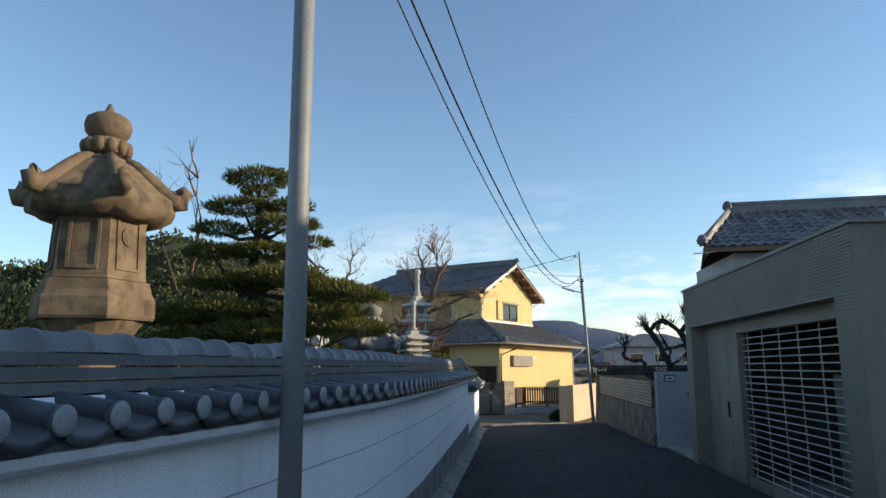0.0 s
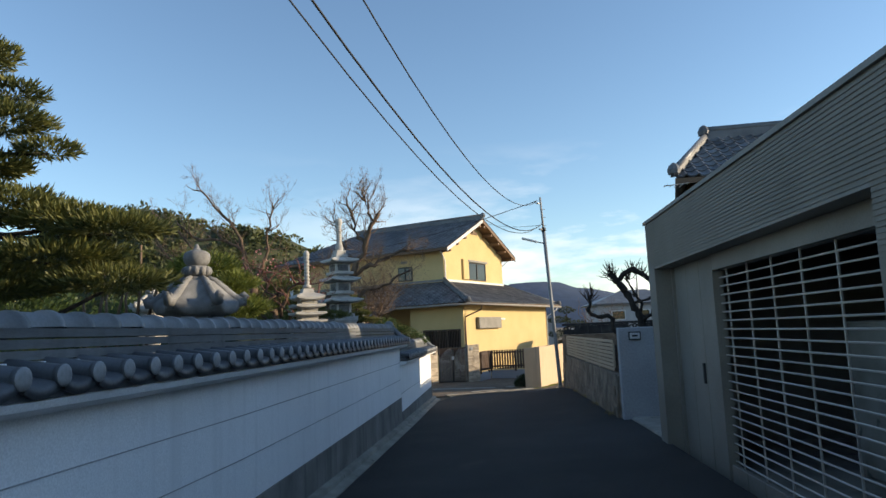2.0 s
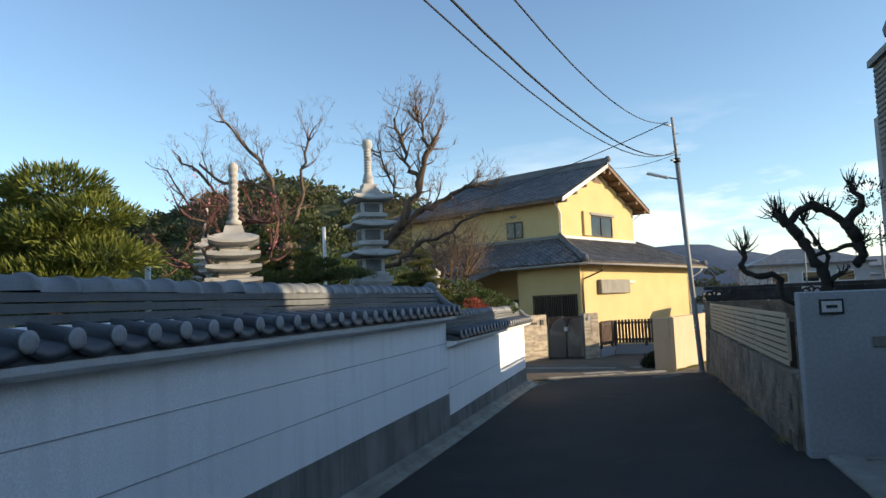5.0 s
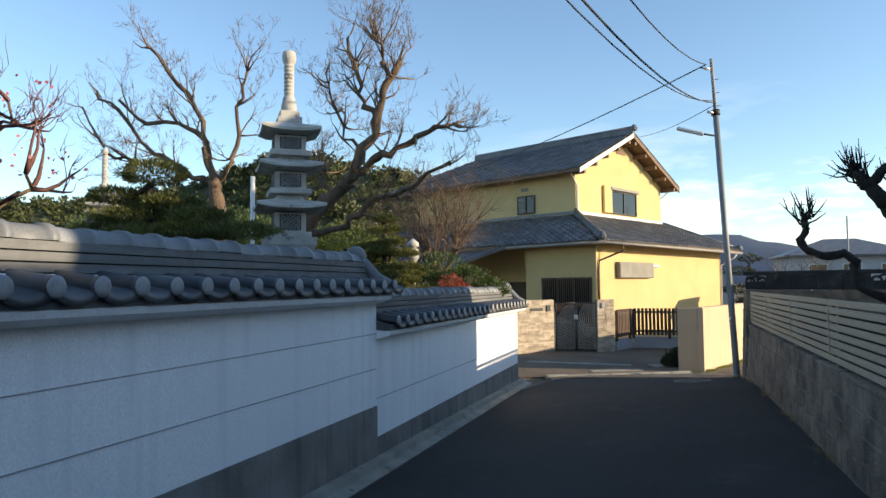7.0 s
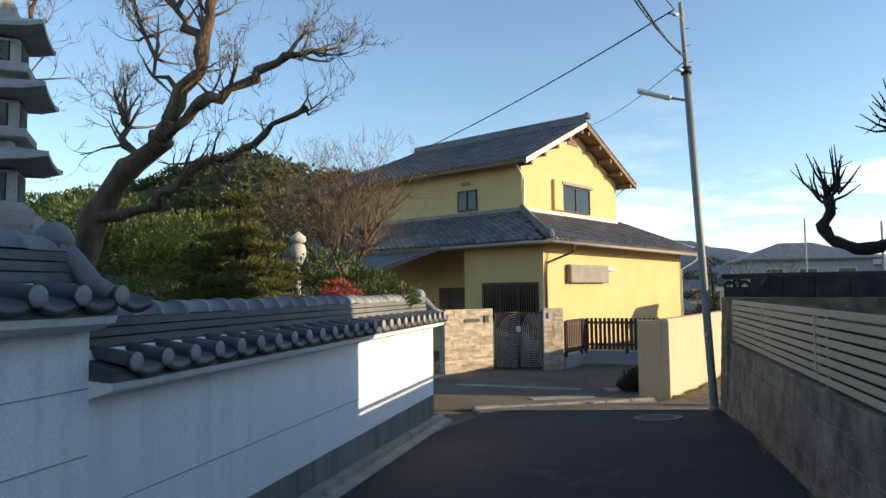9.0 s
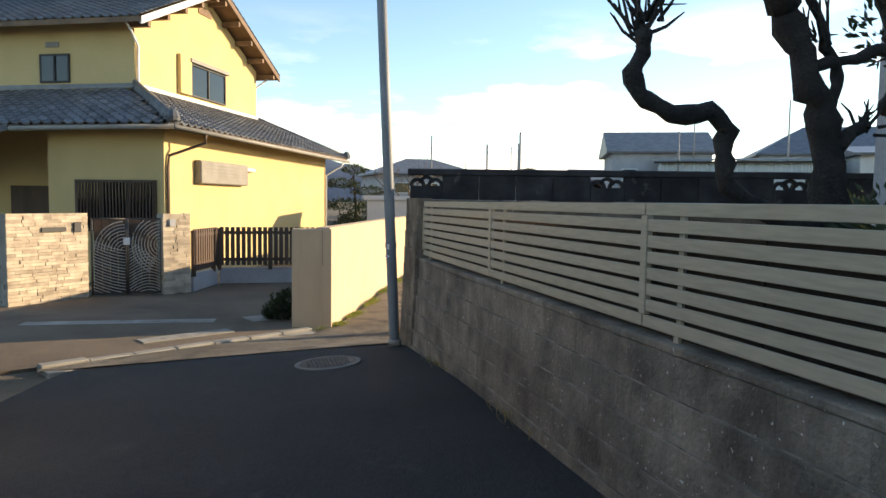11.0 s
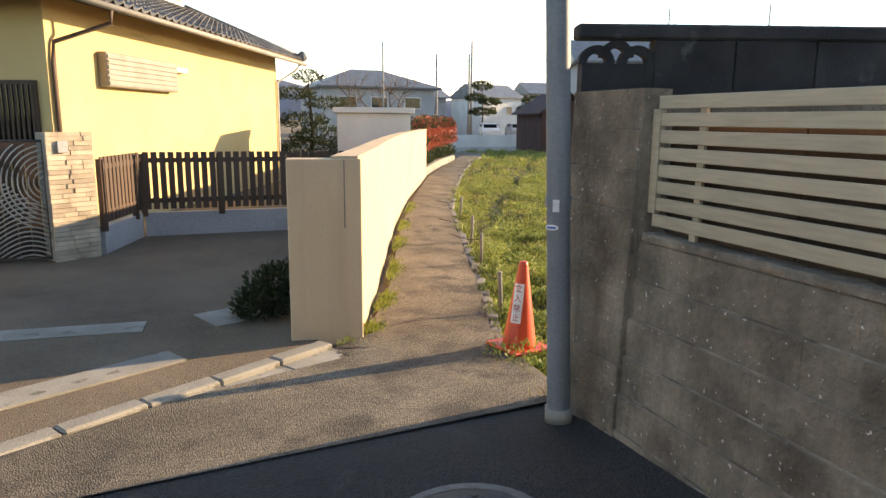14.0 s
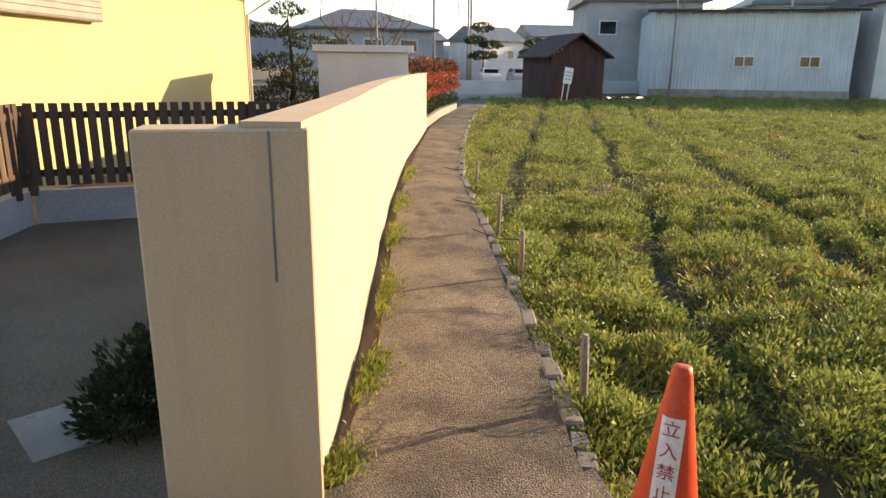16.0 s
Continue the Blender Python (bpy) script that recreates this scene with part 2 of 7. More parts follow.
M["bluemark"] = surface("blue_sticker", (0.06, 0.14, 0.36), (0.09, 0.19, 0.44), 8, 60, 0.5, 0.0, 0.002)
M["paper"] = surface("white_sticker", (0.72, 0.70, 0.68), (0.8, 0.78, 0.76), 8, 60, 0.6, 0.0, 0.002)
M["ink"] = surface("red_ink", (0.42, 0.03, 0.03), (0.5, 0.05, 0.04), 8, 60, 0.6, 0.0, 0.002)
M["iron"] = surface("cast_iron", (0.06, 0.055, 0.05), (0.11, 0.10, 0.09), 6, 80, 0.6, 0.4, 0.004, metal=0.5)
M["earth"] = surface("garden_earth", (0.10, 0.075, 0.05), (0.17, 0.13, 0.085), 2, 50, 1.0, 0.8, 0.02)
M["shutter"] = surface("grey_shutter_box", (0.2, 0.185, 0.16), (0.26, 0.24, 0.21), 3, 50, 0.6, 0.05, 0.002)
M["slab"] = surface("stacked_stone", (0.36, 0.29, 0.22), (0.52, 0.44, 0.34), 6, 80, 0.9, 0.6, 0.008, pieces=0.25)
M["hillground"] = surface("far_wooded_ground", (0.03, 0.045, 0.02), (0.07, 0.075, 0.03), 0.05, 0.6, 1.0, 0.8, 0.4)
# this base colour already holds the blue of distance haze
M["farhill"] = surface("haze_blue_mountain", (0.034, 0.062, 0.115), (0.05, 0.08, 0.135), 0.004, 0.05, 1.0, 0.3, 4.0)


def leaf(name, c1, c2, rough=0.6, thin=0.3):
    m, nt, b = material(name, rough)
    N, K = nt.nodes.new, nt.links.new
    g = N("ShaderNodeNewGeometry"); oi = N("ShaderNodeTexCoord"); n = N("ShaderNodeTexNoise"); n.inputs["Scale"].default_value = 2.5
    K(oi.outputs["Object"], n.inputs["Vector"])
    ad = N("ShaderNodeMath"); ad.operation = 'MULTIPLY_ADD'; ad.inputs[1].default_value = 0.55
    K(g.outputs["Random Per Island"], ad.inputs[0]); K(n.outputs["Fac"], ad.inputs[2])
    r = N("ShaderNodeValToRGB"); r.color_ramp.elements[0].position, r.color_ramp.elements[1].position = 0.4, 1.0
    r.color_ramp.elements[0].color, r.color_ramp.elements[1].color = (*c1, 1), (*c2, 1)
    K(ad.outputs[0], r.inputs["Fac"]); K(r.outputs[0], b.inputs["Base Color"])
    tr = N("ShaderNodeBsdfTranslucent"); K(r.outputs[0], tr.inputs["Color"])
    ms = N("ShaderNodeMixShader"); ms.inputs[0].default_value = thin
    K(b.outputs[0], ms.inputs[1]); K(tr.outputs[0], ms.inputs[2]); K(ms.outputs[0], nt.nodes["Material Output"].inputs["Surface"])
    return m


M["pine"] = leaf("pine_needles", (0.03, 0.05, 0.018), (0.12, 0.13, 0.035))
M["pineolive"] = leaf("olive_pine_needles", (0.04, 0.058, 0.02), (0.17, 0.17, 0.045))
M["pinelight"] = leaf("bright_pine_needles", (0.05, 0.085, 0.02), (0.20, 0.22, 0.04))
M["shrub"] = leaf("shrub_leaves", (0.03, 0.055, 0.02), (0.09, 0.13, 0.03))
M["dark_leaf"] = leaf("dark_evergreen_leaves", (0.015, 0.028, 0.013), (0.05, 0.065, 0.025))
M["grass"] = leaf("grass_blades", (0.06, 0.11, 0.02), (0.30, 0.32, 0.075), 0.6, 0.4)
M["drygrass"] = leaf("dry_grass_blades", (0.19, 0.135, 0.055), (0.36, 0.27, 0.11))
M["redleaf"] = leaf("red_young_leaves", (0.26, 0.05, 0.035), (0.42, 0.10, 0.06))
M["weed"] = leaf("fine_weed_leaves", (0.05, 0.095, 0.025), (0.31, 0.36, 0.10), 0.6, 0.35)
M["blossom"] = leaf("pink_buds", (0.42, 0.08, 0.10), (0.75, 0.32, 0.34))
M["woods"] = leaf("woodland_crowns", (0.028, 0.045, 0.018), (0.11, 0.12, 0.04))
M["twig"] = surface("bare_twigs", (0.13, 0.085, 0.055), (0.22, 0.15, 0.10), 6, 40, 0.9, 0.0)
M["redtwig"] = surface("reddish_twigs", (0.14, 0.055, 0.045), (0.22, 0.10, 0.075), 6, 40, 0.9, 0.0)

mg, _nt, _b = material("window_glass", 0.06)
_b.inputs["Base Color"].default_value = (0.012, 0.014, 0.016, 1)
_b.inputs["IOR"].default_value = 1.5
M["glass"] = mg


# ---- mesh helpers ----
def part(name, bm, mat, parent=None, label="", smooth=False):
    me = bpy.data.meshes.new(name)
    bmesh.ops.recalc_face_normals(bm, faces=bm.faces[:]) if len(bm.faces) < 60000 else None
    bm.to_mesh(me)
    bm.free()
    me.materials.append(M[mat])
    if smooth:
        me.shade_smooth()
    ob = new(name, me)
    if parent:
        ob.parent = parent
    if label:
        tagged(ob, label)
    return ob


def raw(name, verts, faces, mat, parent=None, smooth=False):
    me = bpy.data.meshes.new(name)
    me.from_pydata([tuple(map(float, v)) for v in verts], [], [tuple(int(i) for i in f) for f in faces])
    me.materials.append(M[mat])
    if smooth:
        me.shade_smooth()
    ob = new(name, me)
    if parent:
        ob.parent = parent
    return ob


def thing(name, label, category, group="", at=None, kind=""):
    ob = new(name)
    if at is not None:
        ob.matrix_world = at
    ob.empty_display_size = 0.1
    return tagged(ob, label, category, group, kind)


def B():
    return bmesh.new()


def box(bm, x0, y0, z0, x1, y1, z1, m=None, bevel=0.0):
    v = [bm.verts.new((x, y, z)) for z in (z0, z1) for y in (y0, y1) for x in (x0, x1)]
    fs = [bm.faces.new([v[i] for i in q]) for q in ((0, 2, 3, 1), (4, 5, 7, 6), (0, 1, 5, 4), (2, 6, 7, 3), (0, 4, 6, 2), (1, 3, 7, 5))]
    if bevel:
        es = list({e for f in fs for e in f.edges})
        r = bmesh.ops.bevel(bm, geom=es, offset=bevel, segments=1, affect='EDGES')
        v = list({w for f in r["faces"] for w in f.verts} | {w for w in v if w.is_valid})
    if m is not None:
        bmesh.ops.transform(bm, matrix=m, verts=v)
    return bm


def wallstrip(bm, pts, z0, z1, thick, zfun=None):
    """A wall of some thickness to the left of a line of points."""
    pts = [Vector((p[0], p[1], 0)) for p in pts]
    off = []
    for i, p in enumerate(pts):
        a = pts[max(i - 1, 0)]
        c = pts[min(i + 1, len(pts) - 1)]
        d = (c - a).normalized()
        off.append(p + Vector((-d.y, d.x, 0)) * thick)
    rows = []
    for p, q in zip(pts, off):
        zb = zfun(p.y) if zfun else z0
        rows.append([bm.verts.new((p.x, p.y, zb)), bm.verts.new((p.x, p.y, z1)), bm.verts.new((q.x, q.y, z1)), bm.verts.new((q.x, q.y, zb))])
    for a, b in zip(rows, rows[1:]):
        for i in range(4):
            bm.faces.new((a[i], a[(i + 1) % 4], b[(i + 1) % 4], b[i]))
    bm.faces.new(rows[0])
    bm.faces.new(rows[-1][::-1])
    return bm


def lathe(bm, prof, n=20, c=(0, 0, 0), turn=0.0, squash=None):
    """Turned shape; n=4 or 6 gives square and six-sided bodies."""
    rings = []
    for r, z in prof:
        rings.append([bm.verts.new((c[0] + r * math.cos(turn + 2 * math.pi * i / n), c[1] + r * math.sin(turn + 2 * math.pi * i / n), c[2] + z)) for i in range(n)])
    for a, b in zip(rings, rings[1:]):
        for i in range(n):
            bm.faces.new((a[i], a[(i + 1) % n], b[(i + 1) % n], b[i]))
    bm.faces.new(rings[0][::-1])
    bm.faces.new(rings[-1])
    return bm


def tube_data(pts, rad, n=6, verts=None, faces=None):
    """Rings along a line, added to lists of vertices and faces."""
    verts = [] if verts is None else verts
    faces = [] if faces is None else faces
    pts = [Vector(p) for p in pts]
    base = len(verts)
    up = Vector((0.31, 0.17, 0.93))
    for i, p in enumerate(pts):
        d = (pts[min(i + 1, len(pts) - 1)] - pts[max(i - 1, 0)])
        d = d.normalized() if d.length > 1e-9 else Vector((0, 0, 1))
        if abs(d.dot(up)) > 0.98:
            up = Vector((0.9, 0.3, 0.1))
        s = d.cross(up).normalized()
        w = s.cross(d)
        for k in range(n):
            a = 2 * math.pi * k / n
            verts.append(p + (s * math.cos(a) + w * math.sin(a)) * rad[i])
    for i in range(len(pts) - 1):
        for k in range(n):
            faces.append((base + i * n + k, base + i * n + (k + 1) % n, base + (i + 1) * n + (k + 1) % n, base + (i + 1) * n + k))
    faces.append(tuple(base + k for k in range(n))[::-1])
    faces.append(tuple(base + (len(pts) - 1) * n + k for k in range(n)))
    return verts, faces


def tube(name, pts, r, mat, parent=None, n=8, r2=None):
    k = len(pts)
    rad = [r + ((r2 if r2 is not None else r) - r) * i / max(k - 1, 1) for i in range(k)]
    v, f = tube_data(pts, rad, n)
    return raw(name, v, f, mat, parent, True)


def blades(rng, centers, dirs, length, width, mat, name, parent=None):
    """Many thin leaf blades: one folded quad each."""
    c = np.asarray(centers, float)
    d = np.asarray(dirs, float)
    d /= np.linalg.norm(d, axis=1, keepdims=True) + 1e-9
    k = len(c)
    s = np.cross(d, rng.normal(size=(k, 3)))
    s /= np.linalg.norm(s, axis=1, keepdims=True) + 1e-9
    ln = (np.asarray(length) * rng.uniform(0.6, 1.3, size=k))[:, None]
    wd = (np.asarray(width) * rng.uniform(0.7, 1.2, size=k))[:, None]
    v = np.empty((k, 4, 3))
    v[:, 0] = c
    v[:, 1] = c + d * ln * 0.5 + s * wd * 0.5
    v[:, 2] = c + d * ln
    v[:, 3] = c + d * ln * 0.5 - s * wd * 0.5
    me = bpy.data.meshes.new(name)
    me.vertices.add(k * 4)
    me.vertices.foreach_set("co", v.reshape(-1))
    me.loops.add(k * 4)
    me.loops.foreach_set("vertex_index", np.arange(k * 4, dtype=np.int32))
    me.polygons.add(k)
    me.polygons.foreach_set("loop_start", np.arange(0, k * 4, 4, dtype=np.int32))
    me.update(calc_edges=True)
    me.validate()
    me.materials.append(M[mat])
    ob = new(name, me)
    if parent:
        ob.parent = parent
    return ob


def pads(rng, specs, per, length, width, mat, name, parent=None, upward=0.6):
    """Foliage in flat pads: each (x, y, z, rx, ry, rz)."""
    cs, ds = [], []
    for x, y, z, rx, ry, rz in specs:
        k = int(per * (rx * ry) ** 0.5 * (rx + ry + rz))
        u = rng.normal(size=(k, 3))
        u /= np.linalg.norm(u, axis=1, keepdims=True)
        lump = 1 + 0.16 * np.sin(u[:, 0] * 7 + x * 9) * np.cos(u[:, 1] * 8 + y * 5)
        rad = (rng.uniform(0.3, 1.0, size=k) ** 0.4 * lump)[:, None]
        p = u * rad * np.array([rx, ry, rz])
        p[:, 2] = np.where(p[:, 2] < 0, p[:, 2] * 0.45, p[:, 2])
        cs.append(p + np.array([x, y, z]))
        ds.append(u * np.array([1, 1, 0.7]) + np.array([0, 0, upward]) + rng.normal(size=(k, 3)) * 0.35)
    return blades(rng, np.concatenate(cs), np.concatenate(ds), length, width, mat, name, parent)


def limb(rng, p, d, length, r, depth, out, spread=0.7, bend=0.35, lift=0.1, kids=(2, 4), shrink=0.66, segs=5, tipr=0.35):
    """Grows a crooked limb with side limbs; fills out with (points, radii, depth)."""
    p, d = Vector(p), Vector(d).normalized()
    pts, rad = [p.copy()], [r]
    for i in range(segs):
        d = (d + Vector(rng.normal(size=3)) * bend * 0.5 + Vector((0, 0, lift))).normalized()
        p = p + d * (length / segs)
        pts.append(p.copy())
        rad.append(r * (1 - (1 - tipr) * (i + 1) / segs))
    out.append((pts, rad, depth))
    if depth > 0:
        for k in range(int(rng.integers(kids[0], kids[1] + 1))):
            f = rng.uniform(0.35, 1.0)
            i = min(int(f * segs) + 1, segs)
            nd = (d + Vector(rng.normal(size=3)) * spread).normalized()
            limb(rng, pts[i], nd, length * shrink * rng.uniform(0.75, 1.2), max(rad[i] * 0.7, 0.003), depth - 1, out, spread, bend, lift, kids, shrink, segs, tipr)
    return out


def limbs_mesh(name, out, mat, parent, sel, n=(7, 5, 4, 3)):
    v, f = [], []
    for pts, rad, dep in out:
        if sel(dep):
            tube_data(pts, rad, n[0] if rad[0] > 0.06 else n[1] if rad[0] > 0.025 else n[2] if rad[0] > 0.008 else n[3], v, f)
    return raw(name, v, f, mat, parent, True) if v else None


def gz(y):
    """The lane falls towards its end and is level beyond."""
    return -0.021 * min(max(y, -14.0), 28.0)


def right_edge(y):
    """Height of the lane's surface along the block wall and the garage."""
    return float(np.interp(y, [-14, 0, 6, 13, 20, 24, 26.2, 26.9, 27.5, 28.2], [0.30, 0.06, 0.0, -0.06, -0.14, -0.23, -0.36, -0.47, -0.55, -0.57]))


def road_z(x, y):
    """The lane's surface: it falls across from the block wall to the gutter."""
    f = min(max((x + 0.86) / 4.31, 0.0), 1.0)
    return gz(y) + (right_edge(y) - gz(y)) * f


# ---- ground ----
FIELD_EDGE = [(3.35, 27.0), (3.67, 28.3), (4.18, 29.7), (5.24, 32.8), (6.4, 36.2), (8.0, 39.93), (10.6, 45.6), (13.7, 51.7), (19.6, 62.0)]


def ground_sheet():
    """One sheet to the horizon: the sloping lane strip, level beyond; it borders on the lower field."""
    bm = B()
    xs = [-3000, -300, -60, -20, -8, -1.1, 3.3, 9, 20, 64, 300, 3000]
    ys = [-3000, -300, -14, -6, 0, 6, 12, 18, 24, 27.0, 34, 48, 62, 120, 400, 3500]
    g = [[bm.verts.new((x, y, gz(y) - 0.03)) for x in xs] for y in ys]
    for j in range(len(ys) - 1):
        for i in range(len(xs) - 1):
            if 3 < xs[i] < 63 and 26 < ys[j] < 61:
                continue
            bm.faces.new((g[j][i], g[j][i + 1], g[j + 1][i + 1], g[j + 1][i]))
    rows = []
    for k in range(36):
        y = 27.0 + k
        x = float(np.interp(y, [p[1] for p in FIELD_EDGE], [p[0] for p in FIELD_EDGE])) + 0.1
        rows.append([bm.verts.new((3.3, y, gz(y) - 0.03)), bm.verts.new((x, y, gz(y) - 0.03)), bm.verts.new((x + 0.02, y, gz(y) - 0.5))])
    for a, b in zip(rows, rows[1:]):
        for i in range(2):
            bm.faces.new((a[i], a[i + 1], b[i + 1], b[i]))
    return tagged(part("ground", bm, "earth"), "bare brown earth around the lane and houses", "ground", kind="structure")


def lane():
    bm = B()
    rows = []
    for i in range(140):
        y = min(-14 + i * 0.3, 26.7)
        xl = -0.86 if y > 6.5 else -0.86 - (6.5 - y) * 0.12
        if y > 24.5:
            xl = -0.86 + (y - 24.5) * 0.22
        xs = [xl + (3.45 - xl) * k / 6 for k in range(7)]
        rows.append([bm.verts.new((x, y, road_z(x, y) + 0.012 * (1 - ((k - 3) / 3) ** 2))) for k, x in enumerate(xs)])
        if y >= 26.7:
            break
    for a, b in zip(rows, rows[1:]):
        for i in range(6):
            bm.faces.new((a[i], a[i + 1], b[i + 1], b[i]))
    return tagged(part("road", bm, "asphalt", smooth=True), "dark smooth asphalt lane between walls", "road", kind="structure")


ground_sheet()
lane()

# ---- white plaster wall with tiled roof ----
W1 = [(-2.9, -6.0), (-2.35, -2.0), (-1.95, 1.0), (-1.56, 3.5), (-1.24, 6.0), (-1.12, 9.0), (-1.09, 13.0), (-1.07, 18.23)]
W2 = [(-1.09, 18.23), (-1.1, 21.5), (-1.1, 25.35)]


def along(pts, step):
    """Points and headings at even steps along a line."""
    res, left = [], step * 0.5
    for a, b in zip(pts, pts[1:]):
        a, b = Vector((*a, 0)), Vector((*b, 0))
        n = (b - a).length
        d = (b - a) / n
        while left < n:
            res.append((a + d * left, d))
            left += step
        left -= n
    return res


def profile_sweep(bm, pts, prof):
    """Sweeps a closed outline of (out, z) along a line; out is measured to the right."""
    rows = []
    for i, p in enumerate(pts):
        a = Vector((*pts[max(i - 1, 0)], 0))
        c = Vector((*pts[min(i + 1, len(pts) - 1)], 0))
        d = (c - a).normalized()
        r = Vector((d.y, -d.x, 0))
        rows.append([bm.verts.new((p[0] + r.x * o, p[1] + r.y * o, (z(p[1]) if callable(z) else z))) for o, z in prof])
    k = len(prof)
    for a, b in zip(rows, rows[1:]):
        for i in range(k):
            bm.faces.new((a[i], a[(i + 1) % k], b[(i + 1) % k], b[i]))
    bm.faces.new(rows[0])
    bm.faces.new(rows[-1][::-1])
    return bm


def barrel_mesh(length, r, cap):
    """A half-round cover tile lying along x, with a round faced end."""
    bm = B()
    n = 8
    ring = lambda x, rr, dz: [bm.verts.new((x, rr * math.cos(math.pi * (i / n * 1.3 - 0.15)), dz + rr * math.sin(math.pi * (i / n * 1.3 - 0.15)))) for i in range(n + 1)]
    a, b = ring(0, r * 0.86, length * 0.16), ring(length, r, 0)
    for i in range(n):
        bm.faces.new((a[i], a[i + 1], b[i + 1], b[i]))
    if cap:
        c0 = [bm.verts.new((length + dx, rr * math.cos(2 * math.pi * i / 14), rr * math.sin(2 * math.pi * i / 14))) for dx, rr in ((-0.02, r * 1.06), (0.008, r * 1.06), (0.016, r * 0.86), (0.020, r * 0.45)) for i in range(14)]
        for k in range(3):
            for i in range(14):
                bm.faces.new((c0[k * 14 + i], c0[k * 14 + (i + 1) % 14], c0[k * 14 + 14 + (i + 1) % 14], c0[k * 14 + 14 + i]))
        face = bm.faces.new(c0[42:56])
        bm.faces.new(c0[0:14][::-1])
        for fc in [face] + [fc for fc in bm.faces if min(v.co.x for v in fc.verts) > length + 0.006]:
            fc.material_index = 1
    me = bpy.data.meshes.new("cover_tile")
    bmesh.ops.recalc_face_normals(bm, faces=bm.faces[:])
    bm.to_mesh(me)
    bm.free()
    me.materials.append(M["kawara"])
    me.materials.append(M["tileface"])
    me.shade_smooth()
    return me


def pan_mesh(width, length):
    """A dished pan tile with a lip that hangs at the eave."""
    bm = B()
    n = 6
    prof = [(-width / 2 + width * i / n, -0.035 * math.sin(math.pi * i / n)) for i in range(n + 1)]
    rows = [[bm.verts.new((x, p[0], p[1] + dz)) for p in prof] for x, dz in ((0, length * 0.16), (length, 0), (length + 0.004, -0.055), (length - 0.02, -0.055), (length - 0.02, -0.02))]
    for a, b in zip(rows, rows[1:]):
        for i in range(n):
            bm.faces.new((a[i], a[i + 1], b[i + 1], b[i]))
    me = bpy.data.meshes.new("pan_tile")
    bm.to_mesh(me)
    bm.free()
    me.materials.append(M["kawara"])
    me.shade_smooth()
    return me


def cap_mesh(length):
    """A half-round ridge tile along y with a raised collar."""
    bm = B()
    n = 10
    rows = []
    for y, r in ((0, 0.088), (length - 0.05, 0.083), (length - 0.05, 0.098), (length, 0.098), (length, 0.07)):
        rows.append([bm.verts.new((1.12 * r * math.cos(math.pi * i / n), y, r * math.sin(math.pi * i / n))) for i in range(n + 1)])
    for a, b in zip(rows, rows[1:]):
        for i in range(n):
            bm.faces.new((a[i], a[i + 1], b[i + 1], b[i]))
    me = bpy.data.meshes.new("ridge_tile")
    bmesh.ops.recalc_face_normals(bm, faces=bm.faces[:])
    bm.to_mesh(me)
    bm.free()
    me.materials.append(M["kawara_l"])
    me.shade_smooth()
    return me


TILE_LATER = []


def tiled_wall(name, label, pts, eave, base, plinth_h, lines):
    """Plastered wall: plinth, body, white cornice under the eave, tile bed, stacked ridge, and the tiles."""
    w = thing(name, label, "wall", kind="structure")
    part("plaster_face", profile_sweep(B(), pts, [(0, plinth_h), (0, eave), (-0.42, eave), (-0.42, plinth_h)]), "plaster", w)
    part("plinth", profile_sweep(B(), pts, [(0.012, lambda y: gz(y) - 0.2), (0.012, plinth_h - 0.002), (-0.43, plinth_h - 0.002), (-0.43, lambda y: gz(y) - 0.2)]), "plinth", w, "weathered grey mortar plinth")
    part("cornice", profile_sweep(B(), pts, [(0.0, eave + 0.002), (0.04, eave + 0.002), (0.17, eave + 0.045), (0.19, eave + 0.085), (0.02, eave + 0.10), (-0.44, eave + 0.10), (-0.61, eave + 0.085), (-0.59, eave + 0.045), (-0.47, eave + 0.002)]), "plaster", w)
    bed = [(0.18, eave + 0.09), (0.18, eave + 0.15), (-0.10, eave + 0.225), (-0.32, eave + 0.225), (-0.60, eave + 0.15), (-0.60, eave + 0.09)]
    part("tile_bed", profile_sweep(B(), pts, bed), "kawara", w)
    for k in range(4):
        o = 0.010 * k
        z0 = eave + 0.213 + 0.058 * k
        part("ridge_course", profile_sweep(B(), pts, [(-0.07 - o, z0), (-0.062 - o, z0 + 0.048), (-0.358 + o, z0 + 0.048), (-0.35 + o, z0)]), "stack", w)
    part("mortar_fillet", profile_sweep(B(), pts, [(-0.02, eave + 0.19), (-0.055, eave + 0.262), (-0.075, eave + 0.262), (-0.075, eave + 0.19)]), "plaster", w, "white mortar fillet behind the cover tiles")
    e = Vector((*pts[-1], 0))
    v, f = tube_data([e + Vector((-0.21, -0.03, eave + 0.50)), e + Vector((-0.10, -0.02, eave + 0.40)), e + Vector((0.03, -0.02, eave + 0.27)), e + Vector((0.17, -0.02, eave + 0.19))], [0.06, 0.058, 0.055, 0.06], 9)
    raw("end_ridge", v, f, "kawara_l", w, True)
    part("end_tile", lathe(B(), [(0.03, -0.02), (0.10, 0.0), (0.115, 0.06), (0.08, 0.13), (0.03, 0.16)], 12, (e.x - 0.21, e.y - 0.05, eave + 0.45)), "kawara_l", w, smooth=True)
    if lines:
        for z in lines:
            part("rail_line", profile_sweep(B(), pts, [(-0.01, z), (0.004, z), (0.004, z + 0.008), (-0.01, z + 0.008)]), "fargrey", w, "thin grey joint line in the plaster")
    TILE_LATER.append((w, pts, eave))
    return w


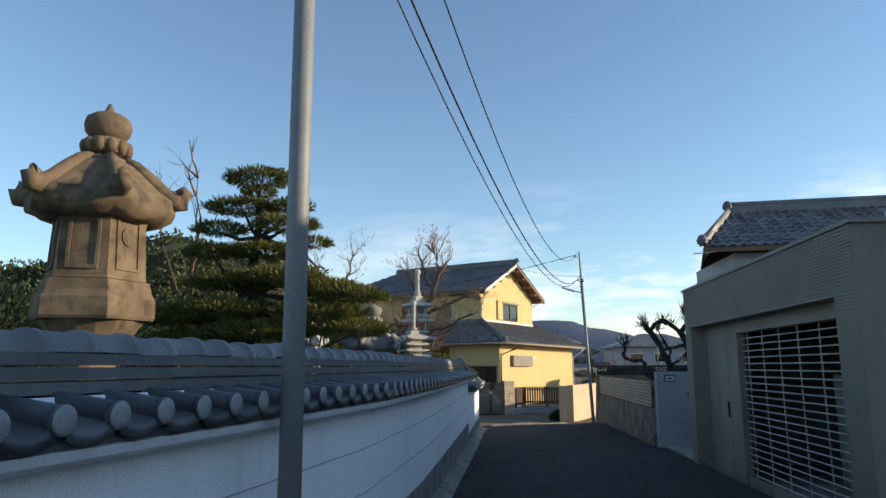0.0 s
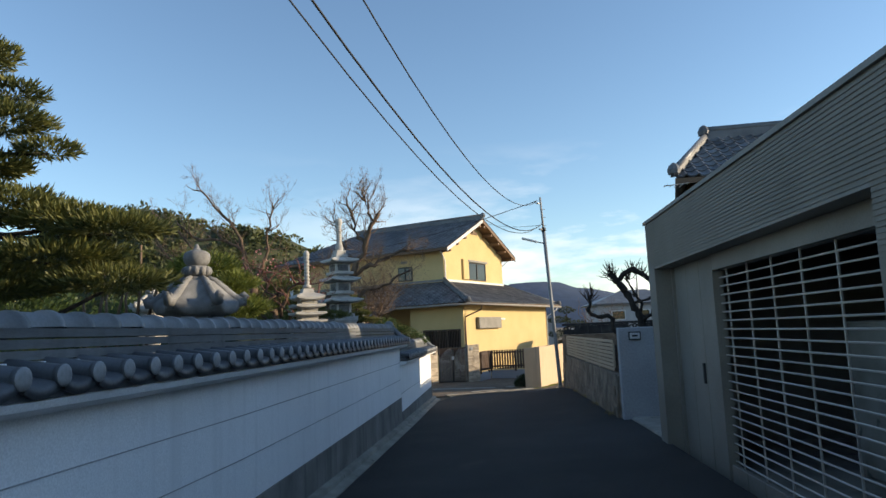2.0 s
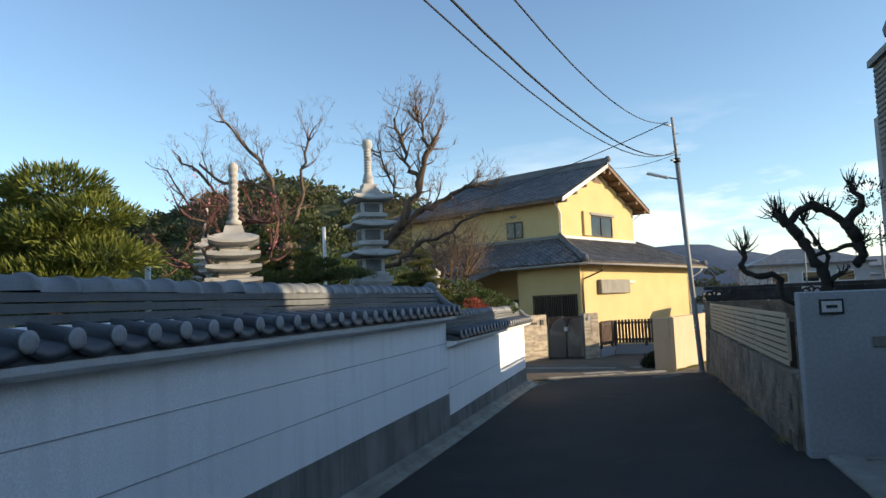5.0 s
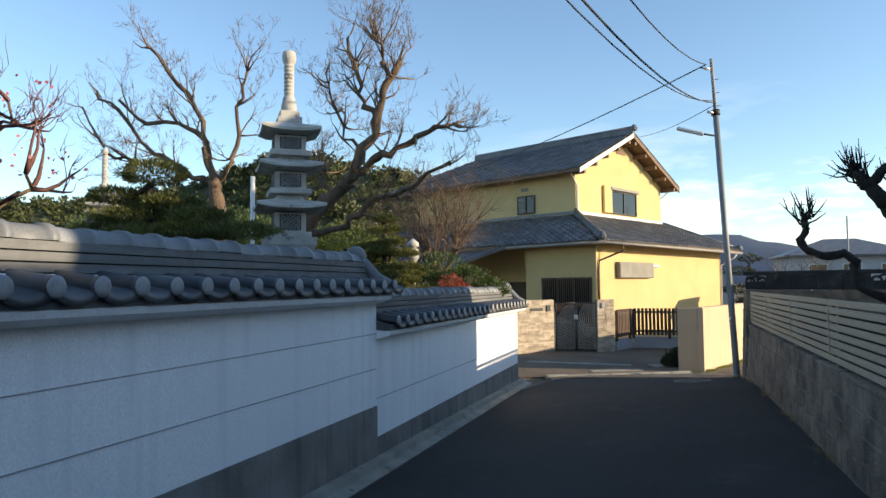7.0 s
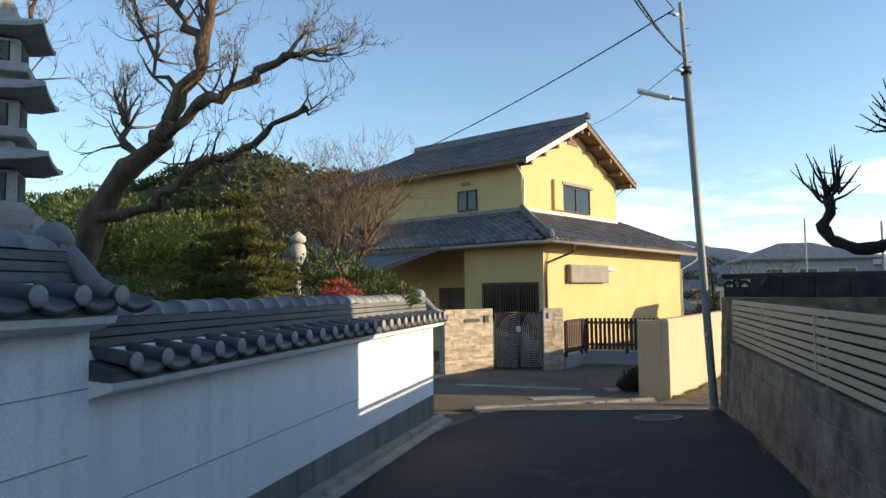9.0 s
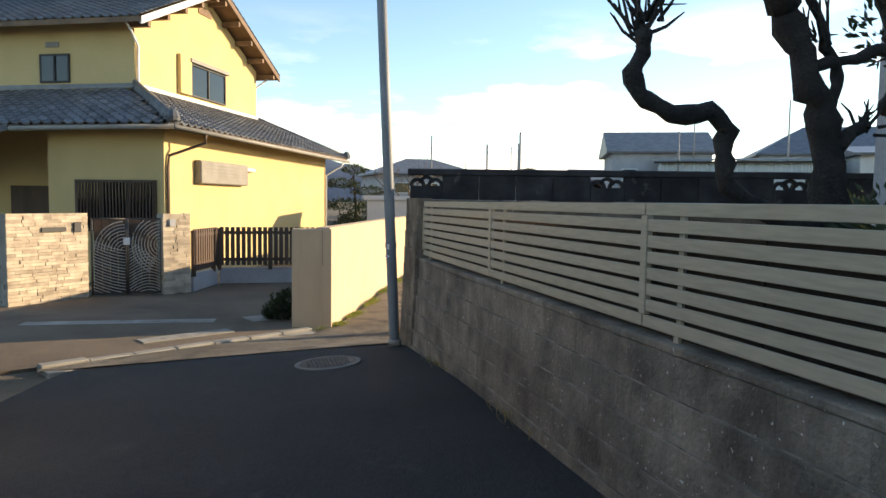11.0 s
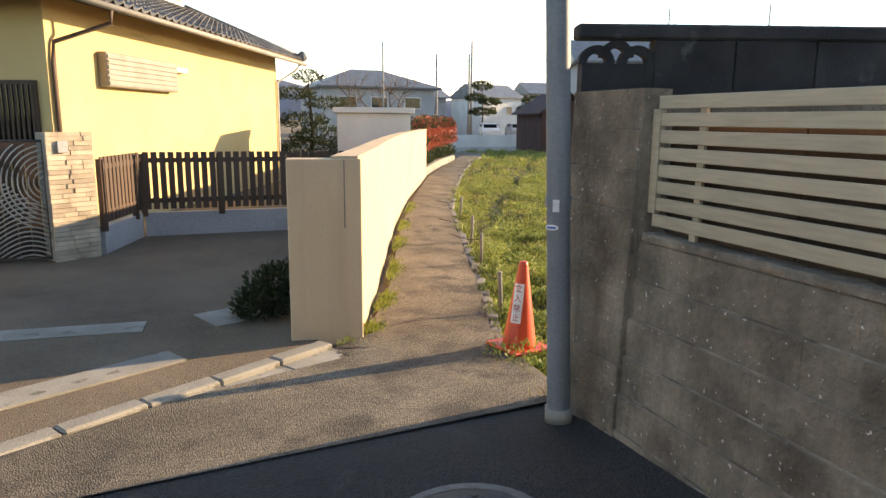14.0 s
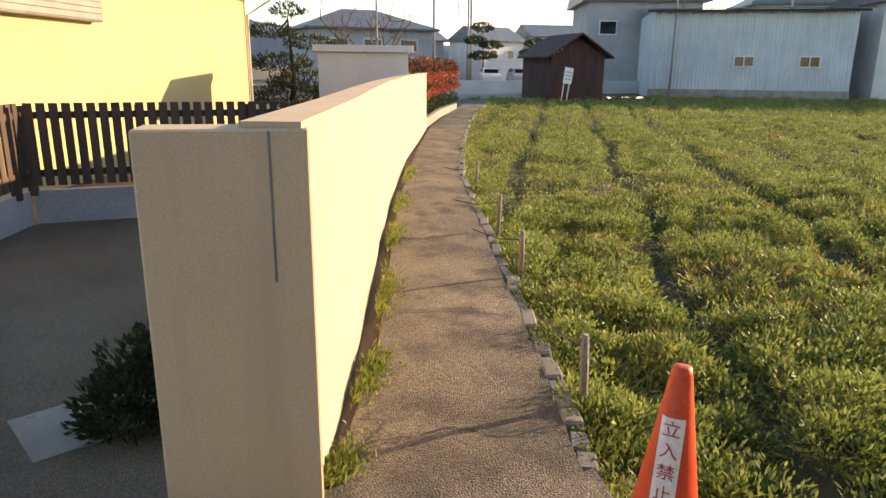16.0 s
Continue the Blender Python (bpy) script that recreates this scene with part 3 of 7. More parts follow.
wall_a = tiled_wall("wall_west", "long white plaster wall with grey tiled coping and mortar plinth", W1, 1.305, 0, 0.24, (0.62, 0.985))
wall_b = tiled_wall("wall_west_lower", "lower white plaster wall end with grey tiled coping, partly sunlit", W2, 0.93, 0, -0.10, (0.3,))

# gutter and kerb at the foot of the wall
gut = [(p[0] + 0.0, p[1]) for p in W1[:-1]] + [(-1.07, 18.2), (-1.09, 22.0), (-1.09, 25.6)]
g_ob = thing("kerb", "worn concrete gutter kerb at the foot of the wall", "kerb", kind="structure")
part("gutter_base", profile_sweep(B(), gut, [(0.0, lambda y: gz(y) - 0.15), (0.0, lambda y: gz(y) + 0.10), (0.10, lambda y: gz(y) + 0.09), (0.11, lambda y: gz(y) + 0.035),
     (0.24, lambda y: gz(y) + 0.015), (0.24, lambda y: gz(y) - 0.15)]), "concrete", g_ob)


# ---- garage on the other side ----
def garage():
    g = thing("garage", "grey ribbed garage front with a barred opening and panel door", "garage")
    X, Y0, Y1, T = 3.4, 6.95, 13.5, 3.08
    zb = -0.35
    bm = B()
    box(bm, X, 13.12, zb, X + 0.35, Y1, 2.42)                # pier
    box(bm, X, Y0, zb, X + 0.35, 7.42, 2.42)                 # pier
    box(bm, X, Y0, 2.42, X + 0.35, Y1, T)
    part("front_wall", bm, "sidingwhite", g)
    bm = B()
    for z in np.arange(2.46, T - 0.02, 0.036):
        box(bm, X - 0.008, Y0 + 0.01, z, X + 0.002, Y1 - 0.01, z + 0.024)
    for z in np.arange(-0.1, 2.44, 0.036):
        box(bm, X - 0.008, Y0 + 0.01, z, X + 0.002, 7.41, z + 0.024)
    tagged(part("siding_ribs", bm, "sidingwhite", g), kind="stuff")
    # side wall towards the camera's start, ribbed
    part("side_wall", box(B(), X + 0.352, Y0 - 0.02, zb, 9.5, Y0 + 0.14, T), "sidingwhite", g)
    part("rear_wall", box(B(), 9.2, Y0 + 0.15, zb, 9.5, Y1 - 0.21, T), "sidingwhite", g)
    part("far_wall", box(B(), X + 0.352, Y1 - 0.2, zb, 9.5, Y1, T), "sidingwhite", g)
    bm = B()
    box(bm, X - 0.03, Y0 - 0.04, T, X + 0.4, Y1 + 0.03, T + 0.045)
    part("coping", bm, "shutter", g, "thin dark metal coping")
    part("garage_roof", box(B(), X + 0.36, Y0 + 0.15, 2.75, 9.2, Y1 - 0.21, 2.85), "fargrey", g)
    part("garage_floor", box(B(), X + 0.36, Y0 + 0.15, -0.2, 9.2, Y1 - 0.21, -0.08), "concrete", g)
    part("lintel_soffit", box(B(), X + 0.003, 7.43, 2.39, X + 0.34, 13.11, 2.417), "dooralu", g)
    # door panels
    for i in range(3):
        y = 11.35 + i * 0.58
        d = part("door_panel", box(B(), 3.66, y, -0.24, 3.71, y + 0.565, 2.39, bevel=0.006), "dooralu", g, "greige metal door panel")
        if i == 1:
            part("door_handle", box(B(), 3.63, y + 0.03, 0.85, 3.66, y + 0.07, 1.10, bevel=0.005), "black", d)
    part("jamb", box(B(), 3.62, 13.06, -0.3, 3.74, 13.115, 2.39), "dooralu", g)
    part("jamb", box(B(), 3.62, 11.27, -0.24, 3.74, 11.34, 2.39), "dooralu", g)
    # roller grille
    n = 0
    for z in np.arange(0.05, 2.28, 0.098):
        v, f = tube_data([(3.7, 7.45, z), (3.7, 9.3, z), (3.7, 11.26, z)], [0.0095] * 3, 6)
        raw("grille_bar", v, f, "grille", g)
    for y in np.arange(7.9, 11.2, 0.62):
        part("grille_link", box(B(), 3.692, y, -0.02, 3.708, y + 0.014, 2.32), "grille", g)
    part("grille_housing", box(B(), 3.62, 7.43, 2.20, 3.78, 11.26, 2.388), "dooralu", g)
    for y in np.arange(7.45, 11.2, 0.475):
        part("sill_panel", box(B(), 3.64, y, -0.27, 3.69, y + 0.46, 0.02, bevel=0.004), "dooralu", g)
    # a panel added to lighten the lower interior, and a box that shows dimly
    part("inner_panel", box(B(), 4.9, 7.2, -0.08, 5.3, 11.0, 1.55, bevel=0.02), "concrete", g, "brownish panel added inside the garage to lighten its lower half")
    part("stored_box", box(B(), 4.3, 8.6, -0.08, 4.75, 9.2, 0.55, bevel=0.02), "farwhite", g, "pale box stored inside the garage")
    return g


garage()


# ---- name-plate wall, block wall, slat fence ----
def name_wall():
    w = thing("gate_wall", "grey rendered gate wall with a name plate", "wall")
    part("wall_body", box(B(), 3.32, 16.0, -0.45, 5.4, 16.2, 1.56, bevel=0.012), "fargrey", w)
    pl = part("name_plate", box(B(), 3.5, 15.975, 1.33, 3.72, 15.998, 1.48, bevel=0.004), "black", w, "framed name plate")
    part("plate_face", box(B(), 3.52, 15.968, 1.35, 3.70, 15.974, 1.46), "farwhite", pl)
    part("writing_bar", box(B(), 3.56, 15.963, 1.39, 3.66, 15.967, 1.42), "black", pl)
    part("letter_slot", box(B(), 3.95, 15.985, 1.0, 4.25, 15.998, 1.10, bevel=0.004), "shutter", w)
    part("step_pad", box(B(), 3.45, 13.52, -0.5, 6.0, 15.95, -0.04, bevel=0.02), "concrete", w)
    return w


name_wall()
FX = 3.31


def block_wall():
    """Retaining wall of hollow blocks along the lane, the tall end pier, and the dark boundary wall behind."""
    w = thing("block_wall", "weathered grey concrete block wall with dark pitted blocks", "wall")
    core = B()
    box(core, FX + 0.012, 16.21, -0.8, FX + 0.20, 25.95, 0.645)
    box(core, FX - 0.018, 25.95, -0.8, FX + 0.14, 26.54, 1.36)
    part("mortar_core", core, "block", w)
    part("wall_cap", box(B(), FX - 0.006, 16.21, 0.647, FX + 0.22, 25.93, 0.690, bevel=0.008), "block", w, "mortar ledge on top of the blocks")
    return w


bw = block_wall()


def dark_wall():
    """Boundary wall running back from the pier at a slant: plain blocks below, a sooty pierced course and coping on top."""
    w = thing("boundary_wall", "soot-dark block boundary wall with pierced ornamental blocks", "wall", at=pose(FX + 0.02, 26.55, -0.015, 0, 0, -20))
    z0, z1, y0, y1, end = -0.6, 1.735, 0.0, 0.12, 14.0
    part("lower_wall", box(B(), 0, y0 + 0.008, z0, end, y1, 1.36), "block", w)
    opens = [0.0] + [0.06 + 2.1 * i for i in range(1, 6)]
    x = 0.0
    rng = np.random.default_rng(14)
    for o in opens + [13.6]:
        if o > x + 0.02:
            k = max(1, int(round((o - x) / 0.4)))
            for i in range(k):
                dy = float(rng.uniform(-0.003, 0.003))
                part("dark_block", box(B(), x + (o - x) * i / k + 0.003, y0 + dy, 1.365, x + (o - x) * (i + 1) / k - 0.003, y1, 1.655, None, bevel=0.006), "blackblock", w)
        x = o + 0.39
    part("coping", box(B(), -0.03, y0 - 0.012, 1.657, end, y1 + 0.012, z1, bevel=0.012), "blackblock", w)
    for o in opens:
        # wave pattern: three arches in a framed opening
        part("block_sill", box(B(), o + 0.001, y0 + 0.002, 1.366, o + 0.389, y1 - 0.002, 1.53), "blackblock", w)
        bm = B()
        for cx, cz, r0, r1 in ((0.085, 1.53, 0.055, 0.098), (0.305, 1.53, 0.055, 0.098), (0.195, 1.565, 0.05, 0.09)):
            n = 12
            ring = [[bm.verts.new((o + cx + r * math.cos(a), y, min(cz + r * math.sin(a), 1.656))) for r in (r0, r1) for y in (y0 + 0.025, y1 - 0.025)] for a in np.linspace(0, math.pi, n)]
            for a, b in zip(ring, ring[1:]):
                for q in ((0, 1), (1, 3), (3, 2), (2, 0)):
                    bm.faces.new((a[q[0]], a[q[1]], b[q[1]], b[q[0]]))
            bm.faces.new((ring[0][0], ring[0][1], ring[0][3], ring[0][2])); bm.faces.new((ring[-1][0], ring[-1][1], ring[-1][3], ring[-1][2]))
        part("pierced_block", bm, "blackblock", w)
    return w


dark_wall()


def slat_fence():
    f = thing("slat_fence", "beige horizontal slat fence on the block wall", "fence")
    posts = [16.9, 19.19, 21.42, 23.68, 25.92]
    x0 = 3.35
    for a, b in zip(posts, posts[1:]):
        for k in range(8):
            z = 0.722 + k * 0.0777
            part("slat", box(B(), x0, a + (0.004 if k in (0, 7) else 0.026), z, x0 + 0.014, b - (0.004 if k in (0, 7) else 0.026), z + 0.0585, None, bevel=0.003), "slat", f)
        part("foot", box(B(), x0 + 0.002, b - 0.30, 0.691, x0 + 0.02, b - 0.262, 0.7215), "slat", f)
        part("stiffener", box(B(), x0 + 0.0145, b - 0.30, 0.7225, x0 + 0.03, b - 0.262, 1.30), "slat", f)
    for y in posts:
        part("post", box(B(), x0 - 0.006, y - 0.0255, 0.782, x0 + 0.03, y + 0.0255, 1.264, None, bevel=0.003), "slat", f)
    return f


slat_fence()
# boards added behind the fence so the gaps between slats come out dark
bk = thing("gap_darkener", "dark boards added behind the slat fence to darken its gaps", "boarding")
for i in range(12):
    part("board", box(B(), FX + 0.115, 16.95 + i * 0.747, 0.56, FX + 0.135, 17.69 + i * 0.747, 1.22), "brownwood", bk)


# ---- street poles and cables ----
def front_pole():
    p = thing("utility_pole", "grey painted steel utility pole by the plaster wall", "pole", at=pose(-1.205, 3.8, gz(3.8)))
    tube("shaft", [(0, 0, -0.3), (-0.012, 0, 3), (-0.02, 0, 6.4)], 0.066, "steel", p, 20, 0.062)
    return p


front_pole()
P2B, P2T = Vector((3.10, 26.26, -0.375)), Vector((2.80, 26.26, 6.05))


def lamp_pole():
    p = thing("street_lamp_pole", "leaning grey steel pole carrying a street lamp and cables", "pole")
    d = (P2T - P2B)
    top = P2B + d * 0.83
    tube("lower_shaft", [P2B - Vector((0, 0, 0.3)), P2B, P2B + d * 0.4, top], 0.064, "steel", p, 18, 0.056)
    tube("upper_shaft", [top - d * 0.05, P2T], 0.036, "polepaint", p, 12, 0.034)
    tube("base_guard", [P2B + d * 0.0, P2B + d * 0.012], 0.074, "concrete", p, 16)
    q0 = P2B + d * 0.185
    part("sticker", lathe(B(), [(0.0655, -0.03), (0.0655, 0.03)], 24, (q0.x, q0.y, q0.z)), "steel", p)
    part("paint_mark", box(B(), -0.016, -0.0675, -0.03, 0.016, -0.0625, 0.03, pose(q0.x, q0.y, q0.z - 0.02, 0, 0, -40)), "farwhite", p, "worn white paint mark")
    bm = lathe(B(), [(0.034, -0.003), (0.034, 0.001), (0.030, 0.002)], 20)
    bmesh.ops.transform(bm, matrix=pose(q0.x, q0.y, q0.z - 0.13, 0, 0, -55) @ pose(0, -0.0655, 0, 90, 0, 0) @ Matrix.Diagonal((1.0, 0.42, 1.0, 1)), verts=bm.verts)
    mk = part("oval_sticker", bm, "paper", p, "oval blue and white sticker")
    part("sticker_print", box(B(), -0.024, -0.0695, -0.006, 0.024, -0.0665, 0.006, pose(q0.x, q0.y, q0.z - 0.13, 0, 0, -55)), "bluemark", mk)
    tube("band", [top - d * 0.012, top + d * 0.005], 0.085, "black", p, 14)
    j = P2B + d * 0.752
    a = tube("lamp_arm", [j, j + Vector((-0.28, -0.03, 0.06))], 0.022, "polepaint", p, 8)
    h = j + Vector((-0.28, -0.03, 0.06))
    bm = B()
    box(bm, -0.52, -0.06, -0.035, 0.02, 0.06, 0.035, pose(h.x, h.y, h.z, 0, 17, 2), bevel=0.02)
    part("lamp_head", bm, "whitemetal", a, "white tube street-lamp head")
    br = tube("bracket", [P2T - d * 0.03, P2T - d * 0.03 + Vector((-0.22, -0.1, 0))], 0.012, "black", p, 6)
    for k in (0.02, 0.16):
        q = P2B + d * (0.985 - k)
        tube("insulator", [q + Vector((-0.05, -0.06, 0)), q + Vector((-0.16, -0.10, 0.02))], 0.03, "whitemetal", p, 8)
    for k in (0.1, 0.35, 0.6):
        q = top + d * (0.17 * k)
        tube("step_bolt", [q, q + Vector((0.12, 0.0, 0.01))], 0.008, "steel", p, 6)
    return p


lamp_pole()


def cable(a, b, sag, r, mat="black"):
    a, b = Vector(a), Vector(b)
    pts = [a.lerp(b, k / 24) - Vector((0, 0, sag * 4 * (k / 24) * (1 - k / 24))) for k in range(25)]
    c = tube("cable", pts, r, mat, None, 5)
    return tagged(c, "black overhead cable strung between poles", "cable", "overhead cables")


topp = P2T - Vector((0.1, 0.05, 0.12))
mid = P2B + (P2T - P2B) * 0.86
REAR = Vector((-2.03, -0.64, 0))
CAB = [(REAR + Vector((0, 0, 8.72)), topp, 2.5, 0.010), (REAR + Vector((0, 0, 7.2)), mid, 2.17, 0.012), (REAR + Vector((-0.02, 0, 6.9)), mid + Vector((0, 0, 0.05)), 2.25, 0.008),
       (topp, (-12.2, 44.0, 6.4), 0.5, 0.013), (mid + Vector((0, 0, -0.05)), (0.62, 40.8, 7.6), 0.15, 0.008)]
rp = thing("utility_pole", "tall round concrete utility pole carrying the cables", "pole")
tube("shaft", [REAR + Vector((0, 0, -0.3)), REAR + Vector((0, 0, 4)), REAR + Vector((0, 0, 9.4))], 0.15, "polepaint", rp, 16, 0.11)
for a, b, s, r in CAB:
    cable(a, b, s, r)


# ---- the cream house ----
HM = pose(-0.43, 34.84, 0, 0, 0, 64)       # local x along the sunlit wall, local y along the shaded front
GZ = gz(40)


def slope_tiles(name, origin, u, v, nu, nv, du, dv, keep=lambda s, t: True, parent=None, mat="roof"):
    """Courses of rolled roof tiles on a slope, as one mesh: every tile is its own island."""
    verts, faces = [], []
    u, v, o = Vector(u).normalized(), Vector(v).normalized(), Vector(origin)
    n = u.cross(v).normalized()
    if n.z < 0:
        n = -n
    prof = [(0.0, 0.052), (0.08, 0.062), (0.18, 0.058), (0.3, 0.022), (0.55, 0.008), (0.8, 0.014), (1.0, 0.045)]
    for j in range(nv):
        for i in range(nu):
            if not keep((i + 0.5) * du, (j + 0.5) * dv):
                continue
            b = len(verts)
            for tt, lift in ((0.0, 0.028), (1.12, 0.0)):
                for s, h in prof:
                    verts.append(o + u * (i + s) * du + v * (j + tt) * dv + n * (h + lift))
            for s, h in prof:
                verts.append(o + u * (i + s) * du + v * j * dv + n * (h - 0.01))
            k = len(prof)
            for q in range(k - 1):
                faces.append((b + q, b + q + 1, b + k + q + 1, b + k + q))
                faces.append((b + 2 * k + q, b + 2 * k + q + 1, b + q + 1, b + q))
    ob = raw(name, verts, faces, mat, parent)
    return tagged(ob, kind="stuff")


def ridge_run(name, a, b, parent, r=0.11, h=0.16):
    """A stacked ridge with a round cap between two points."""
    a, b = Vector(a), Vector(b)
    d = b - a
    lift = Vector((0, 0, h))
    core = B()
    side = Vector((-d.y, d.x, 0)).normalized() * 0.09
    vs = [core.verts.new(p) for p in (a - side - lift, a + side - lift, a + side * 0.8 + lift * 0.5, a - side * 0.8 + lift * 0.5, b - side - lift, b + side - lift, b + side * 0.8 + lift * 0.5, b - side * 0.8 + lift * 0.5)]
    for q in ((0, 1, 2, 3), (7, 6, 5, 4), (0, 4, 5, 1), (1, 5, 6, 2), (2, 6, 7, 3), (3, 7, 4, 0)):
        core.faces.new([vs[i] for i in q])
    rd = part(name, core, "roof", parent)
    tube("ridge_cap", [a + lift * 0.55, a.lerp(b, 0.5) + lift * 0.55, b + lift * 0.55], r * 0.75, "roof", rd, 8)
    bm = lathe(B(), [(0.05, -0.02), (0.17, 0.02), (0.19, 0.12), (0.13, 0.24), (0.05, 0.30)], 10)
    e = part("ridge_end", bm, "roof", rd)
    e.location = a + Vector((0, 0, -0.05))
    e.scale = (0.8, 0.8, 0.9)
    return rd


def window_unit(name, parent, c, wid, hei, axis, panes=2, depth=0.06, frame_mat="black", label="dark-framed sliding window"):
    """A framed window on a wall: axis 'x' faces -y, axis 'y' faces -x. c: lower corner."""
    w = new(name)
    w.parent = parent
    w.matrix_local = Matrix.Translation(c) @ (Matrix.Identity(4) if axis == 'x' else pose(0, 0, 0, 0, 0, 90) @ pose(0, 0, 0))
    w.empty_display_size = 0.1
    tagged(w, label)
    s = 1 if axis == 'x' else -1
    fy0, fy1 = (-depth, 0.02) if axis == 'x' else (-0.02, depth)
    part("window_frame", box(B(), 0, fy0, 0, wid, fy1, 0.05), frame_mat, w)
    part("window_frame", box(B(), 0, fy0, hei - 0.05, wid, fy1, hei), frame_mat, w)
    part("window_frame", box(B(), 0, fy0, 0.051, 0.05, fy1, hei - 0.051), frame_mat, w)
    part("window_frame", box(B(), wid - 0.05, fy0, 0.051, wid, fy1, hei - 0.051), frame_mat, w)
    for i in range(panes):
        x0 = 0.055 + (wid - 0.11) * i / panes
        x1 = 0.055 + (wid - 0.11) * (i + 1) / panes
        y = (-0.02 - 0.012 * (i % 2)) if axis == 'x' else (0.02 + 0.012 * (i % 2))
        part("pane", box(B(), x0, min(y, y - 0.008 * s), 0.055, x1, max(y, y - 0.008 * s), hei - 0.055), "glass", w)
        if i:
            part("meeting_rail", box(B(), x0 - 0.025, min(y, y - 0.03 * s), 0.055, x0 + 0.025, max(y, y - 0.03 * s), hei - 0.055), frame_mat, w)
    return w


def house():
    h = thing("house", "two-storey cream stucco house with grey tiled hip-and-gable roofs", "house", at=HM)
    Lg, D = 10.21, 12.0
    ua, ub, LU = 2.43, 2.36, 7.01
    zl, zt, ol = 2.90, 4.19, 0.64
    # ground floor: two visible walls and the rest
    bm = B()
    box(bm, 0, 0, GZ - 0.2, Lg, 2.95, 3.05)
    box(bm, 1.3, 2.951, GZ - 0.2, Lg, D, 3.05)
    part("ground_floor_wall", bm, "yellow", h)
    part("upper_wall", box(B(), ua, ub, 3.06, ua + LU, 11.4, 5.93), "yellow", h)
    # gable triangle
    zp, ze, oe, ov = 7.84, 5.90, 0.63, 0.63
    am = ua + LU / 2
    bm = B()
    ys = (ub, ub + 0.15)
    vs = [bm.verts.new(p) for y in ys for p in ((ua, y, 5.931), (ua + LU, y, 5.931), (am, y, zp - 0.24))]
    for q in ((0, 1, 2), (5, 4, 3), (0, 3, 4, 1), (1, 4, 5, 2), (2, 5, 3, 0)):
        bm.faces.new([vs[i] for i in q])
    part("gable_wall", bm, "yellow", h)
    # upper roof: two slabs, with a hipped far end
    sl = (zp - ze) / (LU / 2 + oe)
    for sgn in (-1, 1):
        a0 = am + sgn * (LU / 2 + oe)
        bm = B()
        th = 0.13
        y0, y1, y2 = ub - ov, 10.56, 13.4
        top = [(a0, y0, ze), (am, y0, zp), (am, y1, zp), (a0, y2, ze)]
        vt = [bm.verts.new((x, y, z - 0.03)) for x, y, z in top]
        vb = [bm.verts.new((x, y, z - 0.03 - th)) for x, y, z in top]
        bm.faces.new(vt)
        bm.faces.new(vb[::-1])
        for i in range(4):
            bm.faces.new((vt[i], vb[i], vb[(i + 1) % 4], vt[(i + 1) % 4]))
        rs = part("upper_roof", bm, "timber", h, "brown timber roof slab under dark tiles")
        u = Vector((0, 1, 0))
        v = Vector((am - a0, 0, zp - ze)).normalized()
        ln = math.hypot(am - a0, zp - ze)
        slope_tiles("roof_tiles", (a0, y0, ze - 0.03), u, v, int((y2 - y0) / 0.27), int(ln / 0.235), 0.27, 0.235,
                    lambda s, t, y0=y0, y1=y1, y2=y2, ln=ln: s < (y2 - y0) - (y2 - y1) * t / ln, h)
        # white verge board along the gable
        bm = B()
        for (p, q) in (((a0, y0 - 0.012, ze - 0.05), (am, y0 - 0.012, zp - 0.05)),):
            vv = [bm.verts.new((x, y + dy, z + dz)) for dy in (0, 0.05) for (x, y, z), dz in ((p, -0.17), (q, -0.17), (q, 0.02), (p, 0.02))]
            for f in ((0, 1, 2, 3), (7, 6, 5, 4), (0, 4, 5, 1), (1, 5, 6, 2), (2, 6, 7, 3), (3, 7, 4, 0)):
                bm.faces.new([vv[i] for i in f])
        part("verge_board", bm, "farwhite" if sgn < 0 else "timber", h, "pale verge board" if sgn < 0 else "")
    bm = B()
    vs = [bm.verts.new(p) for p in ((am - LU / 2 - oe, 13.4, ze - 0.03), (am, 10.56, zp - 0.03), (am + LU / 2 + oe, 13.4, ze - 0.03), (am, 13.2, ze - 0.16))]
    bm.faces.new(vs[:3]); bm.faces.new((vs[0], vs[3], vs[1])); bm.faces.new((vs[1], vs[3], vs[2])); bm.faces.new((vs[0], vs[2], vs[3]))
    part("roof_hip", bm, "roof", h)
    ridge_run("ridge", (am, ub - ov - 0.02, zp + 0.12), (am, 10.6, zp + 0.12), h)
    for i in range(5):                       # purlin ends under the gable
        for sgn in (-1, 1):
            f = 0.1 + 0.21 * i
            x = am + sgn * (LU / 2 + oe) * (1 - f)
            z = ze + (zp - ze) * f - 0.30
            part("purlin", box(B(), x - 0.06, ub - ov + 0.04, z - 0.09, x + 0.06, ub - 0.001, z + 0.06), "timber", h)
    part("gable_vent", box(B(), am - 0.38, ub - 0.03, 6.98, am + 0.38, ub - 0.002, 7.2), "timber", h)
    # skirt roof round the ground floor
    def skirt(p0, p1, q1, q0, nm):
        bm = B()
        vt = [bm.verts.new(Vector(p)) for p in (p0, p1, q1, q0)]
        vb = [bm.verts.new(Vector(p) - Vector((0, 0, 0.12))) for p in (p0, p1, q1, q0)]
        bm.faces.new(vt); bm.faces.new(vb[::-1])
        for i in range(4):
            bm.faces.new((vt[i], vb[i], vb[(i + 1) % 4], vt[(i + 1) % 4]))
        part(nm, bm, "timber", h)
    e = ol
    skirt((-e, -e, zl), (Lg + e, -e, zl), (Lg - 0.6, ub, zt), (ua, ub, zt), "skirt_roof")
